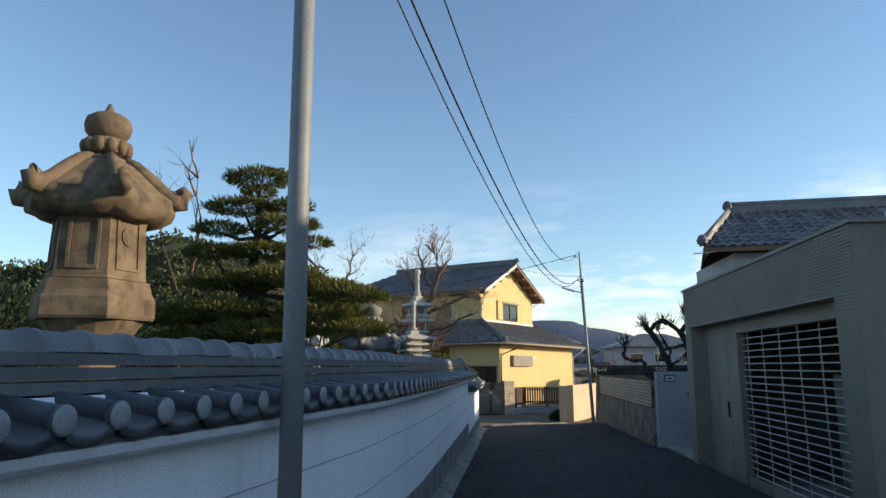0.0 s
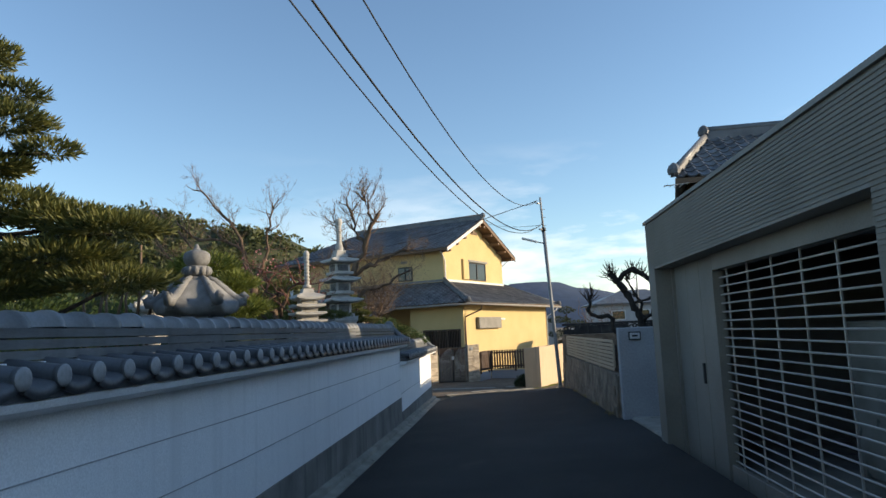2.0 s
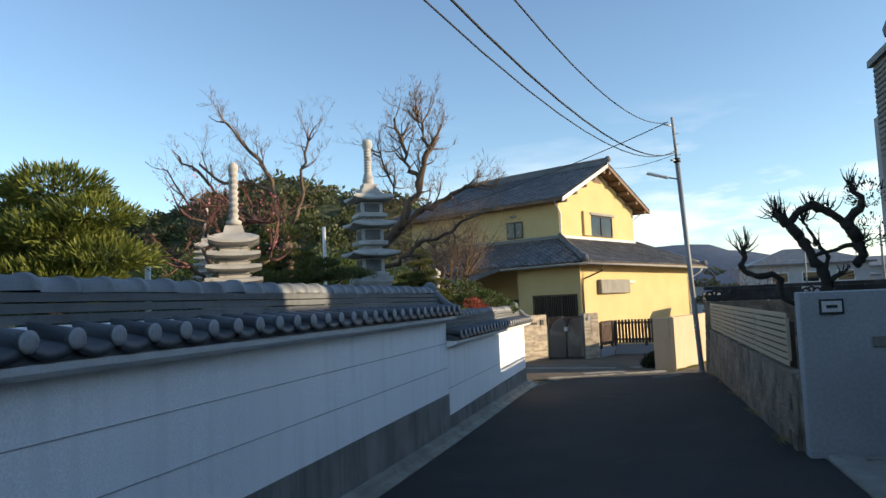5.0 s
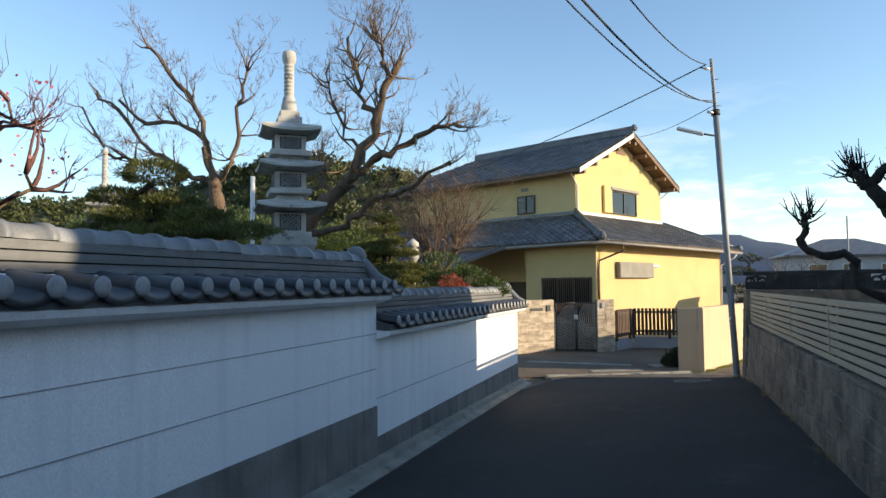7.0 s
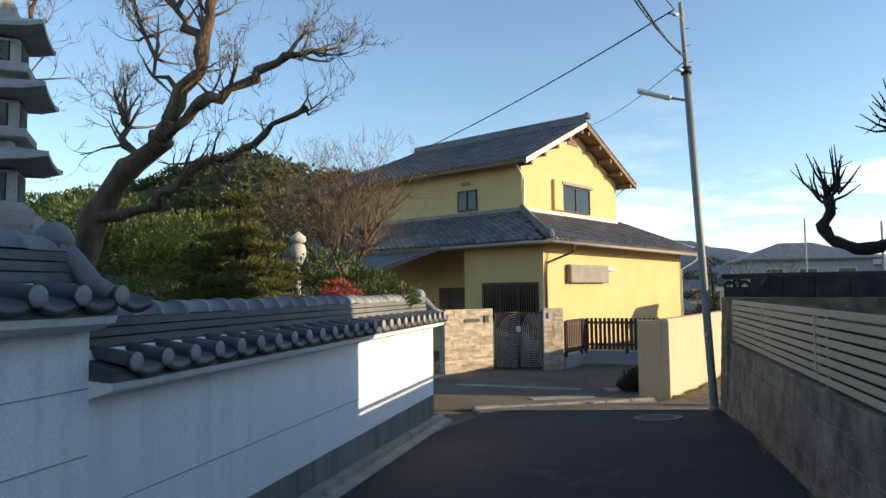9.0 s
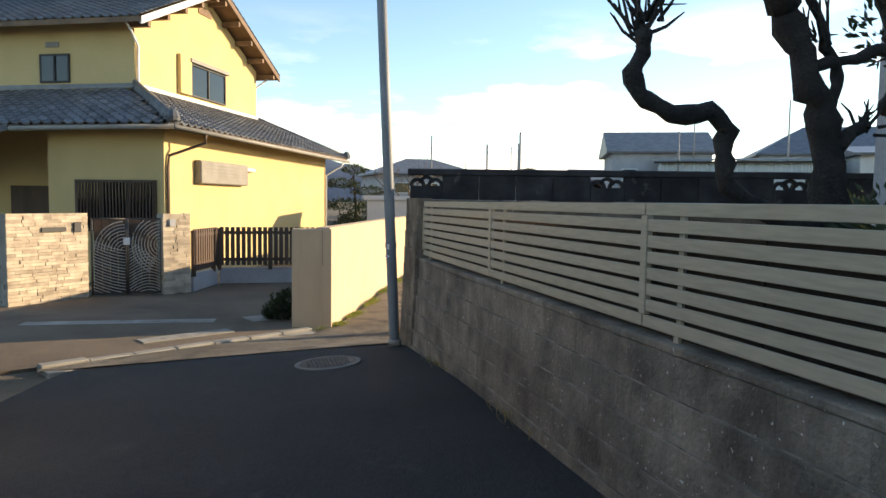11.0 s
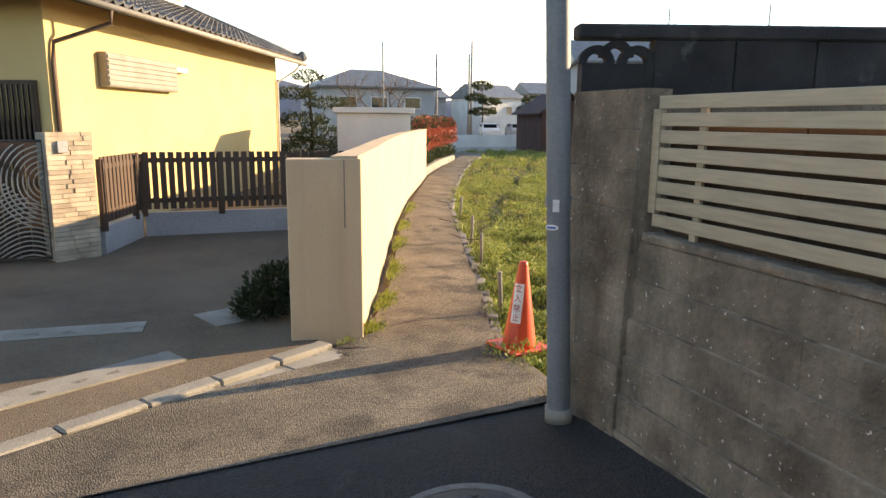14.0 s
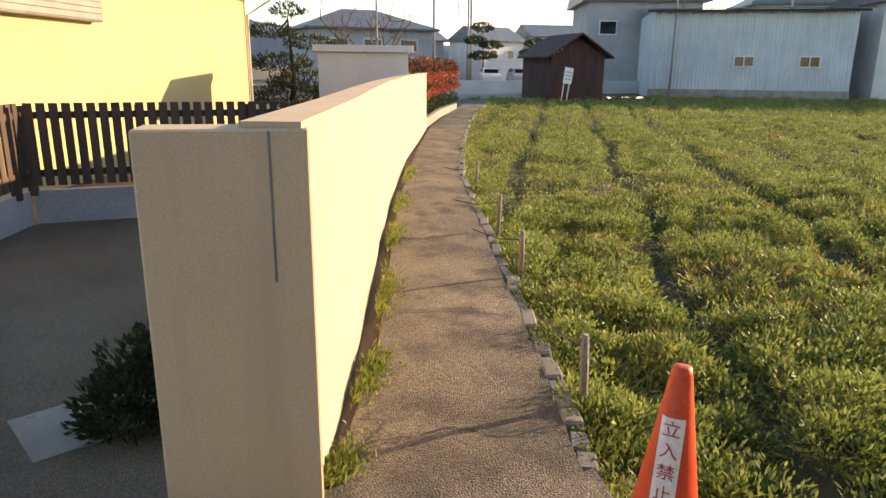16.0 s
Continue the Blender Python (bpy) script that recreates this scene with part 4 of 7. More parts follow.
    skirt((-e, D, zl), (-e, -e, zl), (ua, ub, zt), (ua, D, zt), "skirt_roof")
    part("inner_roof", box(B(), ua + LU, ub, 3.06, Lg - 0.5, D, zt - 0.05), "roof", h)
    run = math.hypot(ub + e, zt - zl)
    wfull = Lg + 2 * e
    slope_tiles("roof_tiles", (-e, D, zl + 0.01), (0, -1, 0), (ua + e, 0, zt - zl), int((D + e) / 0.27), int(run / 0.24), 0.27, 0.24,
                lambda s, t: s < D + e - (ub + e) * t / run - 0.1, h)
    SKIRT = ((-e, -e, zl + 0.01), (1, 0, 0), (0, ub + e, zt - zl), int(wfull / 0.27), int(run / 0.24), wfull, run, ua + e, ub + e)
    ridge_run("hip_ridge", (-e + 0.02, -e + 0.02, zl + 0.10), (ua, ub, zt + 0.10), h, 0.1, 0.13)
    ridge_run("hip_ridge", (Lg + e - 0.05, -e + 0.02, zl + 0.06), (Lg - 0.6, ub, zt + 0.05), h, 0.07, 0.08)
    part("wall_flashing", box(B(), ua + 0.0, ub - 0.06, zt + 0.02, ua + LU, ub - 0.002, zt + 0.14), "farwhite", h, "white mortar line under the upper wall")
    part("wall_flashing", box(B(), ua - 0.06, ub - 0.06, zt + 0.02, ua - 0.002, 11.4, zt + 0.14), "roof", h)
    # porch roof running lower to the left of the front
    bm = B()
    p = [(-e - 0.02, 3.4, zl + 0.02), (-2.0, 5.3, 2.12), (-2.0, 9.0, 2.12), (0.6, 9.0, 3.35), (0.6, 3.4, 3.35)]
    vt = [bm.verts.new(q) for q in p]
    vb = [bm.verts.new((q[0], q[1], q[2] - 0.13)) for q in p]
    bm.faces.new(vt); bm.faces.new(vb[::-1])
    for i in range(5):
        bm.faces.new((vt[i], vb[i], vb[(i + 1) % 5], vt[(i + 1) % 5]))
    part("porch_roof", bm, "roof", h)
    part("porch_post", box(B(), -1.6, 5.6, GZ, -1.45, 5.75, 2.1), "brownwood", h)
    # gutters and downpipes
    for pts, r in ((((-e - 0.06, -e - 0.06, zl - 0.06), (Lg + e, -e - 0.06, zl - 0.10)), 0.055), (((-e - 0.06, -e - 0.06, zl - 0.06), (-e - 0.06, 3.3, zl - 0.08)), 0.055)):
        tube("gutter", pts, r, "shutter", h, 8)
    tube("downpipe", [(0.6, -e - 0.05, zl - 0.1), (0.6, -e - 0.03, zl - 0.3), (0.12, -0.05, zl - 0.62), (0.08, -0.05, zl - 0.9), (0.08, -0.05, GZ)], 0.035, "brownwood", h, 8)
    tube("downpipe", [(Lg + 0.3, -e, zl - 0.12), (Lg + 0.2, -e + 0.1, zl - 0.3), (Lg - 0.05, -0.05, zl - 0.65), (Lg - 0.05, -0.05, GZ)], 0.035, "whitemetal", h, 8)
    tube("downpipe", [(ua - 0.5, ub - 0.1, ze - 0.1), (ua - 0.3, ub - 0.12, ze - 0.3), (ua + 0.08, ub - 0.05, ze - 0.6), (ua + 0.06, ub - 0.05, zt + 0.25), (ua - 0.2, ub - 0.25, zt + 0.12)], 0.032, "whitemetal", h, 8)
    tube("downpipe", [(ua + LU + 0.55, ub - 0.2, ze - 0.12), (ua + LU + 0.4, ub - 0.05, ze - 0.3), (ua + LU + 0.02, ub + 0.05, ze - 0.55), (ua + LU + 0.03, ub + 0.05, ze - 0.9)], 0.03, "whitemetal", h, 8)
    # windows
    w = window_unit("window", h, (5.0, ub - 0.002, 4.40), 2.1, 0.97, 'x', 2, 0.07)
    part("shutter_case", box(B(), -0.62, -0.12, 0.0, -0.02, 0.0, 1.12, bevel=0.01), "yellow", w, "cream shutter case")
    part("window_hood", box(B(), -0.1, -0.16, 0.98, 2.2, 0.0, 1.1, bevel=0.01), "shutter", w)
    window_unit("window", h, (ua, 4.28, 4.38), 0.90, 0.76, 'y', 2, 0.05)
    window_unit("window", h, (0.0, 0.18, 0.55), 2.05, 1.18, 'y', 3, 0.05, "brownwood", "dark wooden lattice window")
    for i in range(24):
        part("lattice_bar", box(B(), -0.075, 0.23 + i * 0.083, 0.60, -0.052, 0.255 + i * 0.083, 1.68), "brownwood", h)
    part("wall_vent", box(B(), ua - 0.03, 4.6, 5.32, ua - 0.002, 5.0, 5.46), "shutter", h)
    sh = part("shutter_box", box(B(), 1.25, -0.17, 1.70, 3.69, -0.002, 2.26, bevel=0.015), "shutter", h, "grey louvred box on the sunlit wall")
    for k in range(6):
        part("louvre", box(B(), 1.27, -0.19, 1.73 + k * 0.085, 3.67, -0.171, 1.79 + k * 0.085), "shutter", sh)
    part("wall_hood", box(B(), 3.74, -0.14, 2.10, 4.25, -0.002, 2.20, bevel=0.02), "whitemetal", h)
    part("entrance_door", box(B(), 1.22, 3.3, GZ, 1.296, 5.1, 1.6), "brownwood", h, "dark wooden entrance door in the porch")
    return h, SKIRT


HOUSE, SKIRT = house()


# ---- gate, court, wooden fence ----
def stone_pier(name, x0, x1, y0, y1, z1, label, at):
    p = thing(name, label, "gate pier", "gate piers", at=at)
    part("pier_core", box(B(), x0 + 0.02, y0 + 0.02, GZ - 0.1, x1 - 0.02, y1 - 0.02, z1 - 0.01), "concrete", p)
    rng = np.random.default_rng(int(abs(x0) * 100))
    z = GZ
    while z < z1 - 0.01:
        hgt = min(0.058, z1 - z)
        x = x0
        while x < x1 - 0.005:
            ln = float(rng.uniform(0.12, 0.30))
            ln = x1 - x if x1 - x - ln < 0.08 else ln
            dy = float(rng.uniform(0, 0.018))
            part("stone_strip", box(B(), x + 0.002, y0 - dy, z + 0.002, x + ln - 0.002, y0 + 0.018, z + hgt - 0.003), "slab", p)
            x += ln
        part("side_strip", box(B(), x1 - 0.019, y0 + 0.02, z + 0.002, x1 + float(rng.uniform(0, 0.012)), y1, z + hgt - 0.003), "slab", p)
        z += hgt
    return p


pier_l = stone_pier("gate_pier", 0.0, 1.49, 0.0, 0.3, 1.03, "wide gate pier clad in thin pale stacked stone strips", pose(-2.51, 31.4, 0, 0, 0, 47.4))
part("letter_slot", box(B(), 0.60, -0.035, 0.70, 1.05, -0.02, 0.78), "black", pier_l)
part("intercom", box(B(), 1.20, -0.045, 0.68, 1.34, -0.02, 0.86, bevel=0.006), "black", pier_l)
pier_r = stone_pier("gate_pier", 0.0, 0.56, 0.0, 0.3, 1.03, "narrow gate pier clad in thin pale stacked stone strips", pose(-0.2, 32.6, 0, 0, 0, 33))
part("lamp_plate", box(B(), 0.12, -0.04, 0.78, 0.24, -0.02, 0.92, bevel=0.004), "fargrey", pier_r)


def gate():
    g = thing("gate", "closed wrought-iron double gate with wave-patterned bars", "gate")
    A, Bv = Vector((-1.46, 32.56, 0)), Vector((-0.24, 32.74, 0))
    d = (Bv - A)
    for lf in (0, 1):
        s0, s1 = lf * 0.5 + 0.012, lf * 0.5 + 0.488
        leafo = new("gate_leaf")
        leafo.parent = g
        leafo.empty_display_size = 0.1
        for s in (s0, s1):
            p = A + d * s
            tube("stile", [p + Vector((0, 0, GZ + 0.06)), p + Vector((0, 0, 0.93))], 0.02, "iron", leafo, 6)
        for z in (GZ + 0.08, 0.92):
            tube("rail", [A + d * s0 + Vector((0, 0, z)), A + d * s1 + Vector((0, 0, z))], 0.018, "iron", leafo, 6)
        lo, hi, wid = GZ + 0.09, 0.91, (s1 - s0) * d.length
        def bar(uz):
            """One bar through (across, height) points, cut to the leaf's frame."""
            run = []
            for u, z in uz + [(-1, 0)]:
                if 0 <= u <= wid and lo <= z <= hi:
                    run.append(A + d * (s0 + (s1 - s0) * u / wid) + Vector((0, 0, z)))
                else:
                    if len(run) > 1:
                        tube("wave_bar", run, 0.0095, "grille", leafo, 4)
                    run = []
        for k in range(17):                    # long waves below
            bar([(wid * f / 14, lo - 0.12 + 0.058 * k + (0.20 * (1 - f / 14) ** 1.5 if lf == 0 else 0.16 * math.sin(f / 14 * 2.6))) for f in range(15)
                 if lf == 0 or (wid * f / 14 - wid) ** 2 + (lo - 0.12 + 0.058 * k - 0.42) ** 2 > 0.16])
        for k in range(9):                     # nested arcs above
            r = 0.07 + 0.056 * k
            c0 = (wid * 0.95, 0.30) if lf == 0 else (wid, 0.42)
            bar([(c0[0] + r * math.cos(a), c0[1] + r * math.sin(a) * 1.1) for a in np.linspace(math.radians(80), math.radians(178 if lf == 0 else 250), 16)])
    c = A + d * 0.5
    part("lock_plate", box(B(), c.x - 0.06, c.y - 0.06, 0.42, c.x + 0.06, c.y - 0.03, 0.56, bevel=0.01), "whitemetal", g, "bright lock plate")
    return g


gate()


def gate_backdrop():
    """Dark boards added close behind the gate so that the entry comes out dark."""
    g = thing("gate_backdrop", "dark brown boards added behind the gate as a dark backdrop", "screen", at=pose(-1.50, 32.98, GZ - 0.02, 0, 0, 8.4))
    for i in range(9):
        part("board", box(B(), 0.005 + i * 0.14, 0, 0, 0.137 + i * 0.14, 0.02, 1.50, None, bevel=0.003), "brownwood", g)
    return g


gate_backdrop()


def court():
    c = thing("courtyard_paving", "shaded dark gravelly asphalt forecourt with pale concrete strips", "paving", kind="structure")
    bm = B()
    pts = [(-3.4, 25.9), (-0.75, 26.75), (2.2, 28.45), (2.75, 30.0), (4.4, 34.6), (0.8, 34.4), (-0.3, 33.2), (-2.7, 32.4), (-4.2, 31.8)]
    vt = [bm.verts.new((x, y, GZ + 0.035)) for x, y in pts]
    vb = [bm.verts.new((x, y, GZ - 0.2)) for x, y in pts]
    bm.faces.new(vt)
    for i in range(len(pts)):
        bm.faces.new((vt[i], vb[i], vb[(i + 1) % len(pts)], vt[(i + 1) % len(pts)]))
    part("court_surface", bm, "court", c)
    part("concrete_strip", box(B(), -1.8, -0.15, GZ + 0.02, 0.92, 0.15, GZ + 0.042, pose(0, 29.50, 0, 0, 0, -5)), "concrete", c)
    part("concrete_strip", box(B(), -0.62, -0.14, GZ + 0.0, 0.62, 0.14, GZ + 0.05, pose(0.62, 28.25, 0, 0, 0, 27)), "concrete", c)
    part("concrete_strip", box(B(), -0.34, -0.24, GZ + 0.0, 0.34, 0.24, GZ + 0.043, pose(1.72, 29.55, 0, 0, 0, 22)), "concrete", c)
    # broken kerb stones along the edge
    a, b = Vector((-0.75, 26.62, 0)), Vector((2.28, 28.42, 0))
    n = 7
    d = (b - a)
    ang = math.degrees(math.atan2(d.y, d.x))
    rng = np.random.default_rng(5)
    for i in range(n):
        p = a + d * ((i + 0.5) / n)
        ln = d.length / n
        bm = box(B(), -ln / 2 + 0.004, -0.075, -0.2, ln / 2 - 0.004, 0.075, 0.07 + float(rng.uniform(-0.02, 0.015)), None, bevel=0.014)
        k = part("kerb_stone", bm, "concrete", c)
        k.matrix_local = pose(p.x, p.y, gz(p.y) - 0.012, float(rng.uniform(-2, 2)), 0, ang + float(rng.uniform(-1.5, 1.5)))
        g = part("gutter_slab", box(B(), -ln / 2 + 0.003, -0.34, -0.2, ln / 2 - 0.003, -0.078, 0.030 + float(rng.uniform(-0.006, 0.004)), None, bevel=0.008), "concrete", c)
        g.matrix_local = pose(p.x, p.y, gz(p.y), float(rng.uniform(-1, 1)), 0, ang + float(rng.uniform(-0.6, 0.6)))
    return c


court()


def wood_fence():
    f = thing("wooden_fence", "dark brown picket fence on a low rendered wall", "fence")
    runs = [((0.32, 33.0), (0.72, 34.3)), ((0.75, 34.32), (4.25, 34.25))]
    for a, b in runs:
        part("low_wall", wallstrip(B(), [a, b], GZ - 0.05, -0.2, 0.12), "fargrey", f)
        a3, b3 = Vector((*a, 0)), Vector((*b, 0))
        d = b3 - a3
        n = int(d.length / 0.115)
        ang = math.degrees(math.atan2(d.y, d.x))
        for i in range(n):
            p = a3 + d * ((i + 0.5) / n)
            o = part("picket", box(B(), -0.042, -0.012, -0.14, 0.042, 0.012, 0.71, None, bevel=0.004), "brownwood", f)
            o.matrix_local = pose(p.x, p.y - 0.05, 0, 0, 0, ang)
        for z in (-0.05, 0.55):
            o = part("fence_rail", box(B(), 0, -0.02, z, d.length, 0.02, z + 0.07), "brownwood", f)
            o.matrix_local = pose(a3.x, a3.y, 0, 0, 0, ang)
        for k in range(int(d.length / 1.1) + 1):
            p = a3 + d * min(1.0, k * 1.1 / d.length)
            part("fence_post", box(B(), p.x - 0.045, p.y - 0.02, -0.25, p.x + 0.045, p.y + 0.06, 0.68), "brownwood", f)
    return f


wood_fence()

# ---- path, its wall and the field ----
PW = [(2.575, 28.53), (3.16, 30.1), (4.0, 32.5), (4.80, 34.7), (6.2, 38.3), (8.0, 42.4), (8.86, 44.46)]
pw = thing("garden_wall", "beige stucco garden wall along the footpath, sunlit side bright", "wall")
part("wall_body", wallstrip(B(), PW, GZ - 0.2, 0.90, 0.58 * 0.33), "beige", pw)
part("end_pier", box(B(), 0, 0, GZ - 0.2, 0.58, 0.22, 0.902, pose(2.035, 28.62, 0, 0, 0, -10), bevel=0.008), "beige", pw, "shaded blank end of the stucco wall")
part("crack_stain", box(B(), 0.44, -0.0025, 0.36, 0.449, 0.001, 0.895, pose(2.035, 28.62, 0, 0, 0, -10)), "plinth", pw, "dark weathered crack stain")
part("wall_coping", wallstrip(B(), [(p[0] + 0.006, p[1] - 0.004) for p in PW], 0.903, 0.925, 0.21), "beige", pw)

PR = [(3.30, 27.5), (3.67, 28.3), (4.18, 29.7), (5.24, 32.8), (6.4, 36.2), (8.0, 39.93), (10.6, 45.6), (13.7, 51.7), (17, 57.5)]
PL = [(2.2, 28.2), (2.72, 28.75), (3.30, 30.1), (4.12, 32.5), (4.93, 34.7), (6.35, 38.3), (8.95, 44.4), (12.8, 51.9), (15.9, 57.8)]


def interp(line, f):
    f = min(max(f, 0), 0.9999) * (len(line) - 1)
    i = int(f)
    a, b = Vector((*line[i], 0)), Vector((*line[i + 1], 0))
    return a.lerp(b, f - i)


def path():
    bm = B()
    rows = []
    rng = np.random.default_rng(3)
    for i in range(49):
        a, b = interp(PL, i / 48), interp(PR, i / 48)
        rows.append([bm.verts.new((*(a.lerp(b, k / 5) + Vector(rng.normal(size=3)) * 0.012).xy, GZ + 0.03 + float(rng.normal()) * 0.004 + 0.012 * math.sin(k * math.pi / 5))) for k in range(6)])
    for a, b in zip(rows, rows[1:]):
        for k in range(5):
            bm.faces.new((a[k], a[k + 1], b[k + 1], b[k]))
    p = tagged(part("footpath", bm, "old_asphalt", smooth=True), "worn coarse asphalt footpath curving beside the wall", "path", kind="structure")
    bm = B()
    rows = []
    for i in range(13):                       # worn apron between the lane's end and the path
        f = i / 12
        a = Vector((-0.72 + 3.0 * f, 26.62 + 1.72 * f, 0))
        c = Vector((-0.72 + 4.1 * f, 26.45 + 0.1 * f, 0))
        d = Vector((2.28 + 1.45 * f, 28.34 + 0.02 * math.sin(5 * f), 0))
        q = [c.lerp(a, k / 5) if f < 0.5 else c.lerp(a.lerp(d, (f - 0.5) * 2), k / 5) for k in range(6)]
        rows.append([bm.verts.new((w.x, w.y, max(GZ + 0.024, road_z(w.x, w.y) + 0.022))) for w in q])
    for a, b in zip(rows, rows[1:]):
        for k in range(5):
            bm.faces.new((a[k], b[k], b[k + 1], a[k + 1]))
    part("patched_apron", bm, "old_asphalt", p, smooth=True)
    rngk = np.random.default_rng(11)
    for i in range(60):                       # rough edge stones towards the field
        q0, q1 = interp(PR, 0.13 + 0.85 * i / 60), interp(PR, 0.13 + 0.85 * (i + 1) / 60)
        d = q1 - q0
        bm = box(B(), -d.length / 2 + 0.01, -0.05, -0.1, d.length / 2 - 0.01, 0.05, 0.045, None, bevel=0.012)
        k = part("edge_stone", bm, "plinth", p)
        m = (q0 + q1) / 2
        k.matrix_local = pose(m.x + 0.05, m.y, GZ + float(rngk.uniform(-0.045, 0.002)), float(rngk.uniform(-7, 7)), float(rngk.uniform(-4, 4)), math.degrees(math.atan2(d.y, d.x)) + float(rngk.uniform(-9, 9)))
    return p


PATH = path()


def crack(pts, w, parent, lift=0.052):
    """A jagged open crack: a thin dark strip of uneven width lying in the surface."""
    rng = np.random.default_rng(int(abs(pts[0][0] * 100 + pts[0][1] * 37)))
    bm = B()
    rows = []
    n = 26
    for i in range(n + 1):
        p = interp([q[:2] for q in pts], i / n)
        a, b = interp([q[:2] for q in pts], max(0, i / n - 0.03)), interp([q[:2] for q in pts], min(1, i / n + 0.03))
        d = Vector((b.x - a.x, b.y - a.y, 0)).normalized()
        o = Vector((-d.y, d.x, 0))
        c = Vector((p.x, p.y, GZ + lift)) + o * float(rng.normal()) * 0.012
        h = w * float(rng.uniform(0.3, 1.2)) * (0.25 if i in (0, n) else 1)
        rows.append((bm.verts.new(c - o * h), bm.verts.new(c + o * h)))
    for a, b in zip(rows, rows[1:]):
        bm.faces.new((a[0], a[1], b[1], b[0]))
    return part("crack", bm, "black", parent)


for f0, f1, w in ((0.135, 0.15, 0.008), (0.27, 0.262, 0.009), (0.36, 0.372, 0.006), (0.47, 0.46, 0.008)):
    a, b = interp(PL, f0), interp(PR, f1)
    a, b = a.lerp(b, 0.1), a.lerp(b, 0.93)
    crack([(a.x, a.y), ((a.x + b.x) / 2, (a.y + b.y) / 2 + 0.12), (b.x, b.y)], w, PATH)
a, b, c = (interp(PL, f).lerp(interp(PR, f), k) for f, k in ((0.37, 0.45), (0.42, 0.62), (0.46, 0.4)))
crack([(a.x, a.y), (b.x, b.y), (c.x, c.y)], 0.006, PATH)
crack([(2.3, 28.36), (2.75, 28.2), (3.2, 28.3), (3.68, 28.15)], 0.012, PATH, 0.036)
crack([(2.32, 28.3), (2.5, 27.9), (2.45, 27.5)], 0.008, PATH, 0.036)


def manhole():
    m = thing("manhole_cover", "round cast-iron manhole cover in a concrete ring", "manhole cover", at=pose(2.24, 25.50, road_z(2.24, 25.50) + 0.016, -2.5, -3.5, 0) @ Matrix.Diagonal((0.87, 0.87, 1, 1)))
    part("ring", lathe(B(), [(0.39, -0.05), (0.39, 0.008), (0.34, 0.010), (0.335, -0.05)], 32), "plinth", m)
    part("lid", lathe(B(), [(0.33, -0.05), (0.33, 0.006), (0.31, 0.009)], 32), "iron", m)
    bm = B()
    for i in range(-6, 7):
        for j in range(-6, 7):
            if i * i + j * j < 36:
                box(bm, i * 0.046 - 0.015, j * 0.046 - 0.015, 0.008, i * 0.046 + 0.015, j * 0.046 + 0.015, 0.014)
    tagged(part("lid_studs", bm, "iron", m), kind="stuff")
    return m


manhole()


def traffic_cone():
    c = thing("traffic_cone", "orange-red traffic cone with a white warning sticker", "traffic cone", at=pose(3.672, 27.82, GZ + 0.050, 0, 2, 12))
    bm = box(B(), -0.19, -0.19, 0, 0.19, 0.19, 0.03, None, bevel=0.012)
    part("cone_base", bm, "orange", c)
    part("cone_body", lathe(B(), [(0.135, 0.028), (0.13, 0.05), (0.036, 0.66), (0.03, 0.685), (0.018, 0.69)], 28), "orange", c, smooth=True)
    bm = B()
    rows = []
    for k in range(6):
        z = 0.22 + 0.30 * k / 5
        r = 0.13 - (z - 0.05) / 0.61 * 0.094 + 0.0025
        w = 0.042
        rows.append([bm.verts.new((r * math.cos(a), r * math.sin(a), z)) for a in np.linspace(math.radians(208) - w / r, math.radians(208) + w / r, 6)])
    for a, b in zip(rows, rows[1:]):
        for i in range(5):
            bm.faces.new((a[i], a[i + 1], b[i + 1], b[i]))
    st = part("sticker", bm, "paper", c, "white warning sticker with red characters")
    for i, ch in enumerate("立入禁止"):
        cu = bpy.data.curves.new("character", 'FONT')
        cu.body, cu.size, cu.align_x, cu.align_y = ch, 0.062, 'CENTER', 'CENTER'
        cu.extrude = 0.0004
        z = 0.48 - i * 0.074
        r = 0.13 - (z - 0.05) / 0.61 * 0.094 + 0.006
        a = math.radians(208)
        dg = bpy.context.evaluated_depsgraph_get()
        tmp = bpy.data.objects.new("character", cu)
        me = bpy.data.meshes.new_from_object(tmp)
        me.materials.clear()
        me.materials.append(M["ink"])
        o = new("character", me)
        o.parent = st
        o.matrix_local = pose(r * math.cos(a), r * math.sin(a), z, 0, 0, 208) @ Matrix(((0, 0, 1, 0), (1, 0, 0, 0), (0, 1, 0, 0), (0, 0, 0, 1)))
        bpy.data.objects.remove(tmp)
    return c


traffic_cone()


# ---- garden behind the plaster wall ----
GG = 0.42
part_g = part("garden_ground", box(B(), -40, -14, -0.6, -1.62, 25.2, GG), "earth")
tagged(part_g, "raised garden soil behind the plaster wall", "ground", kind="structure")
rg = np.random.default_rng(21)


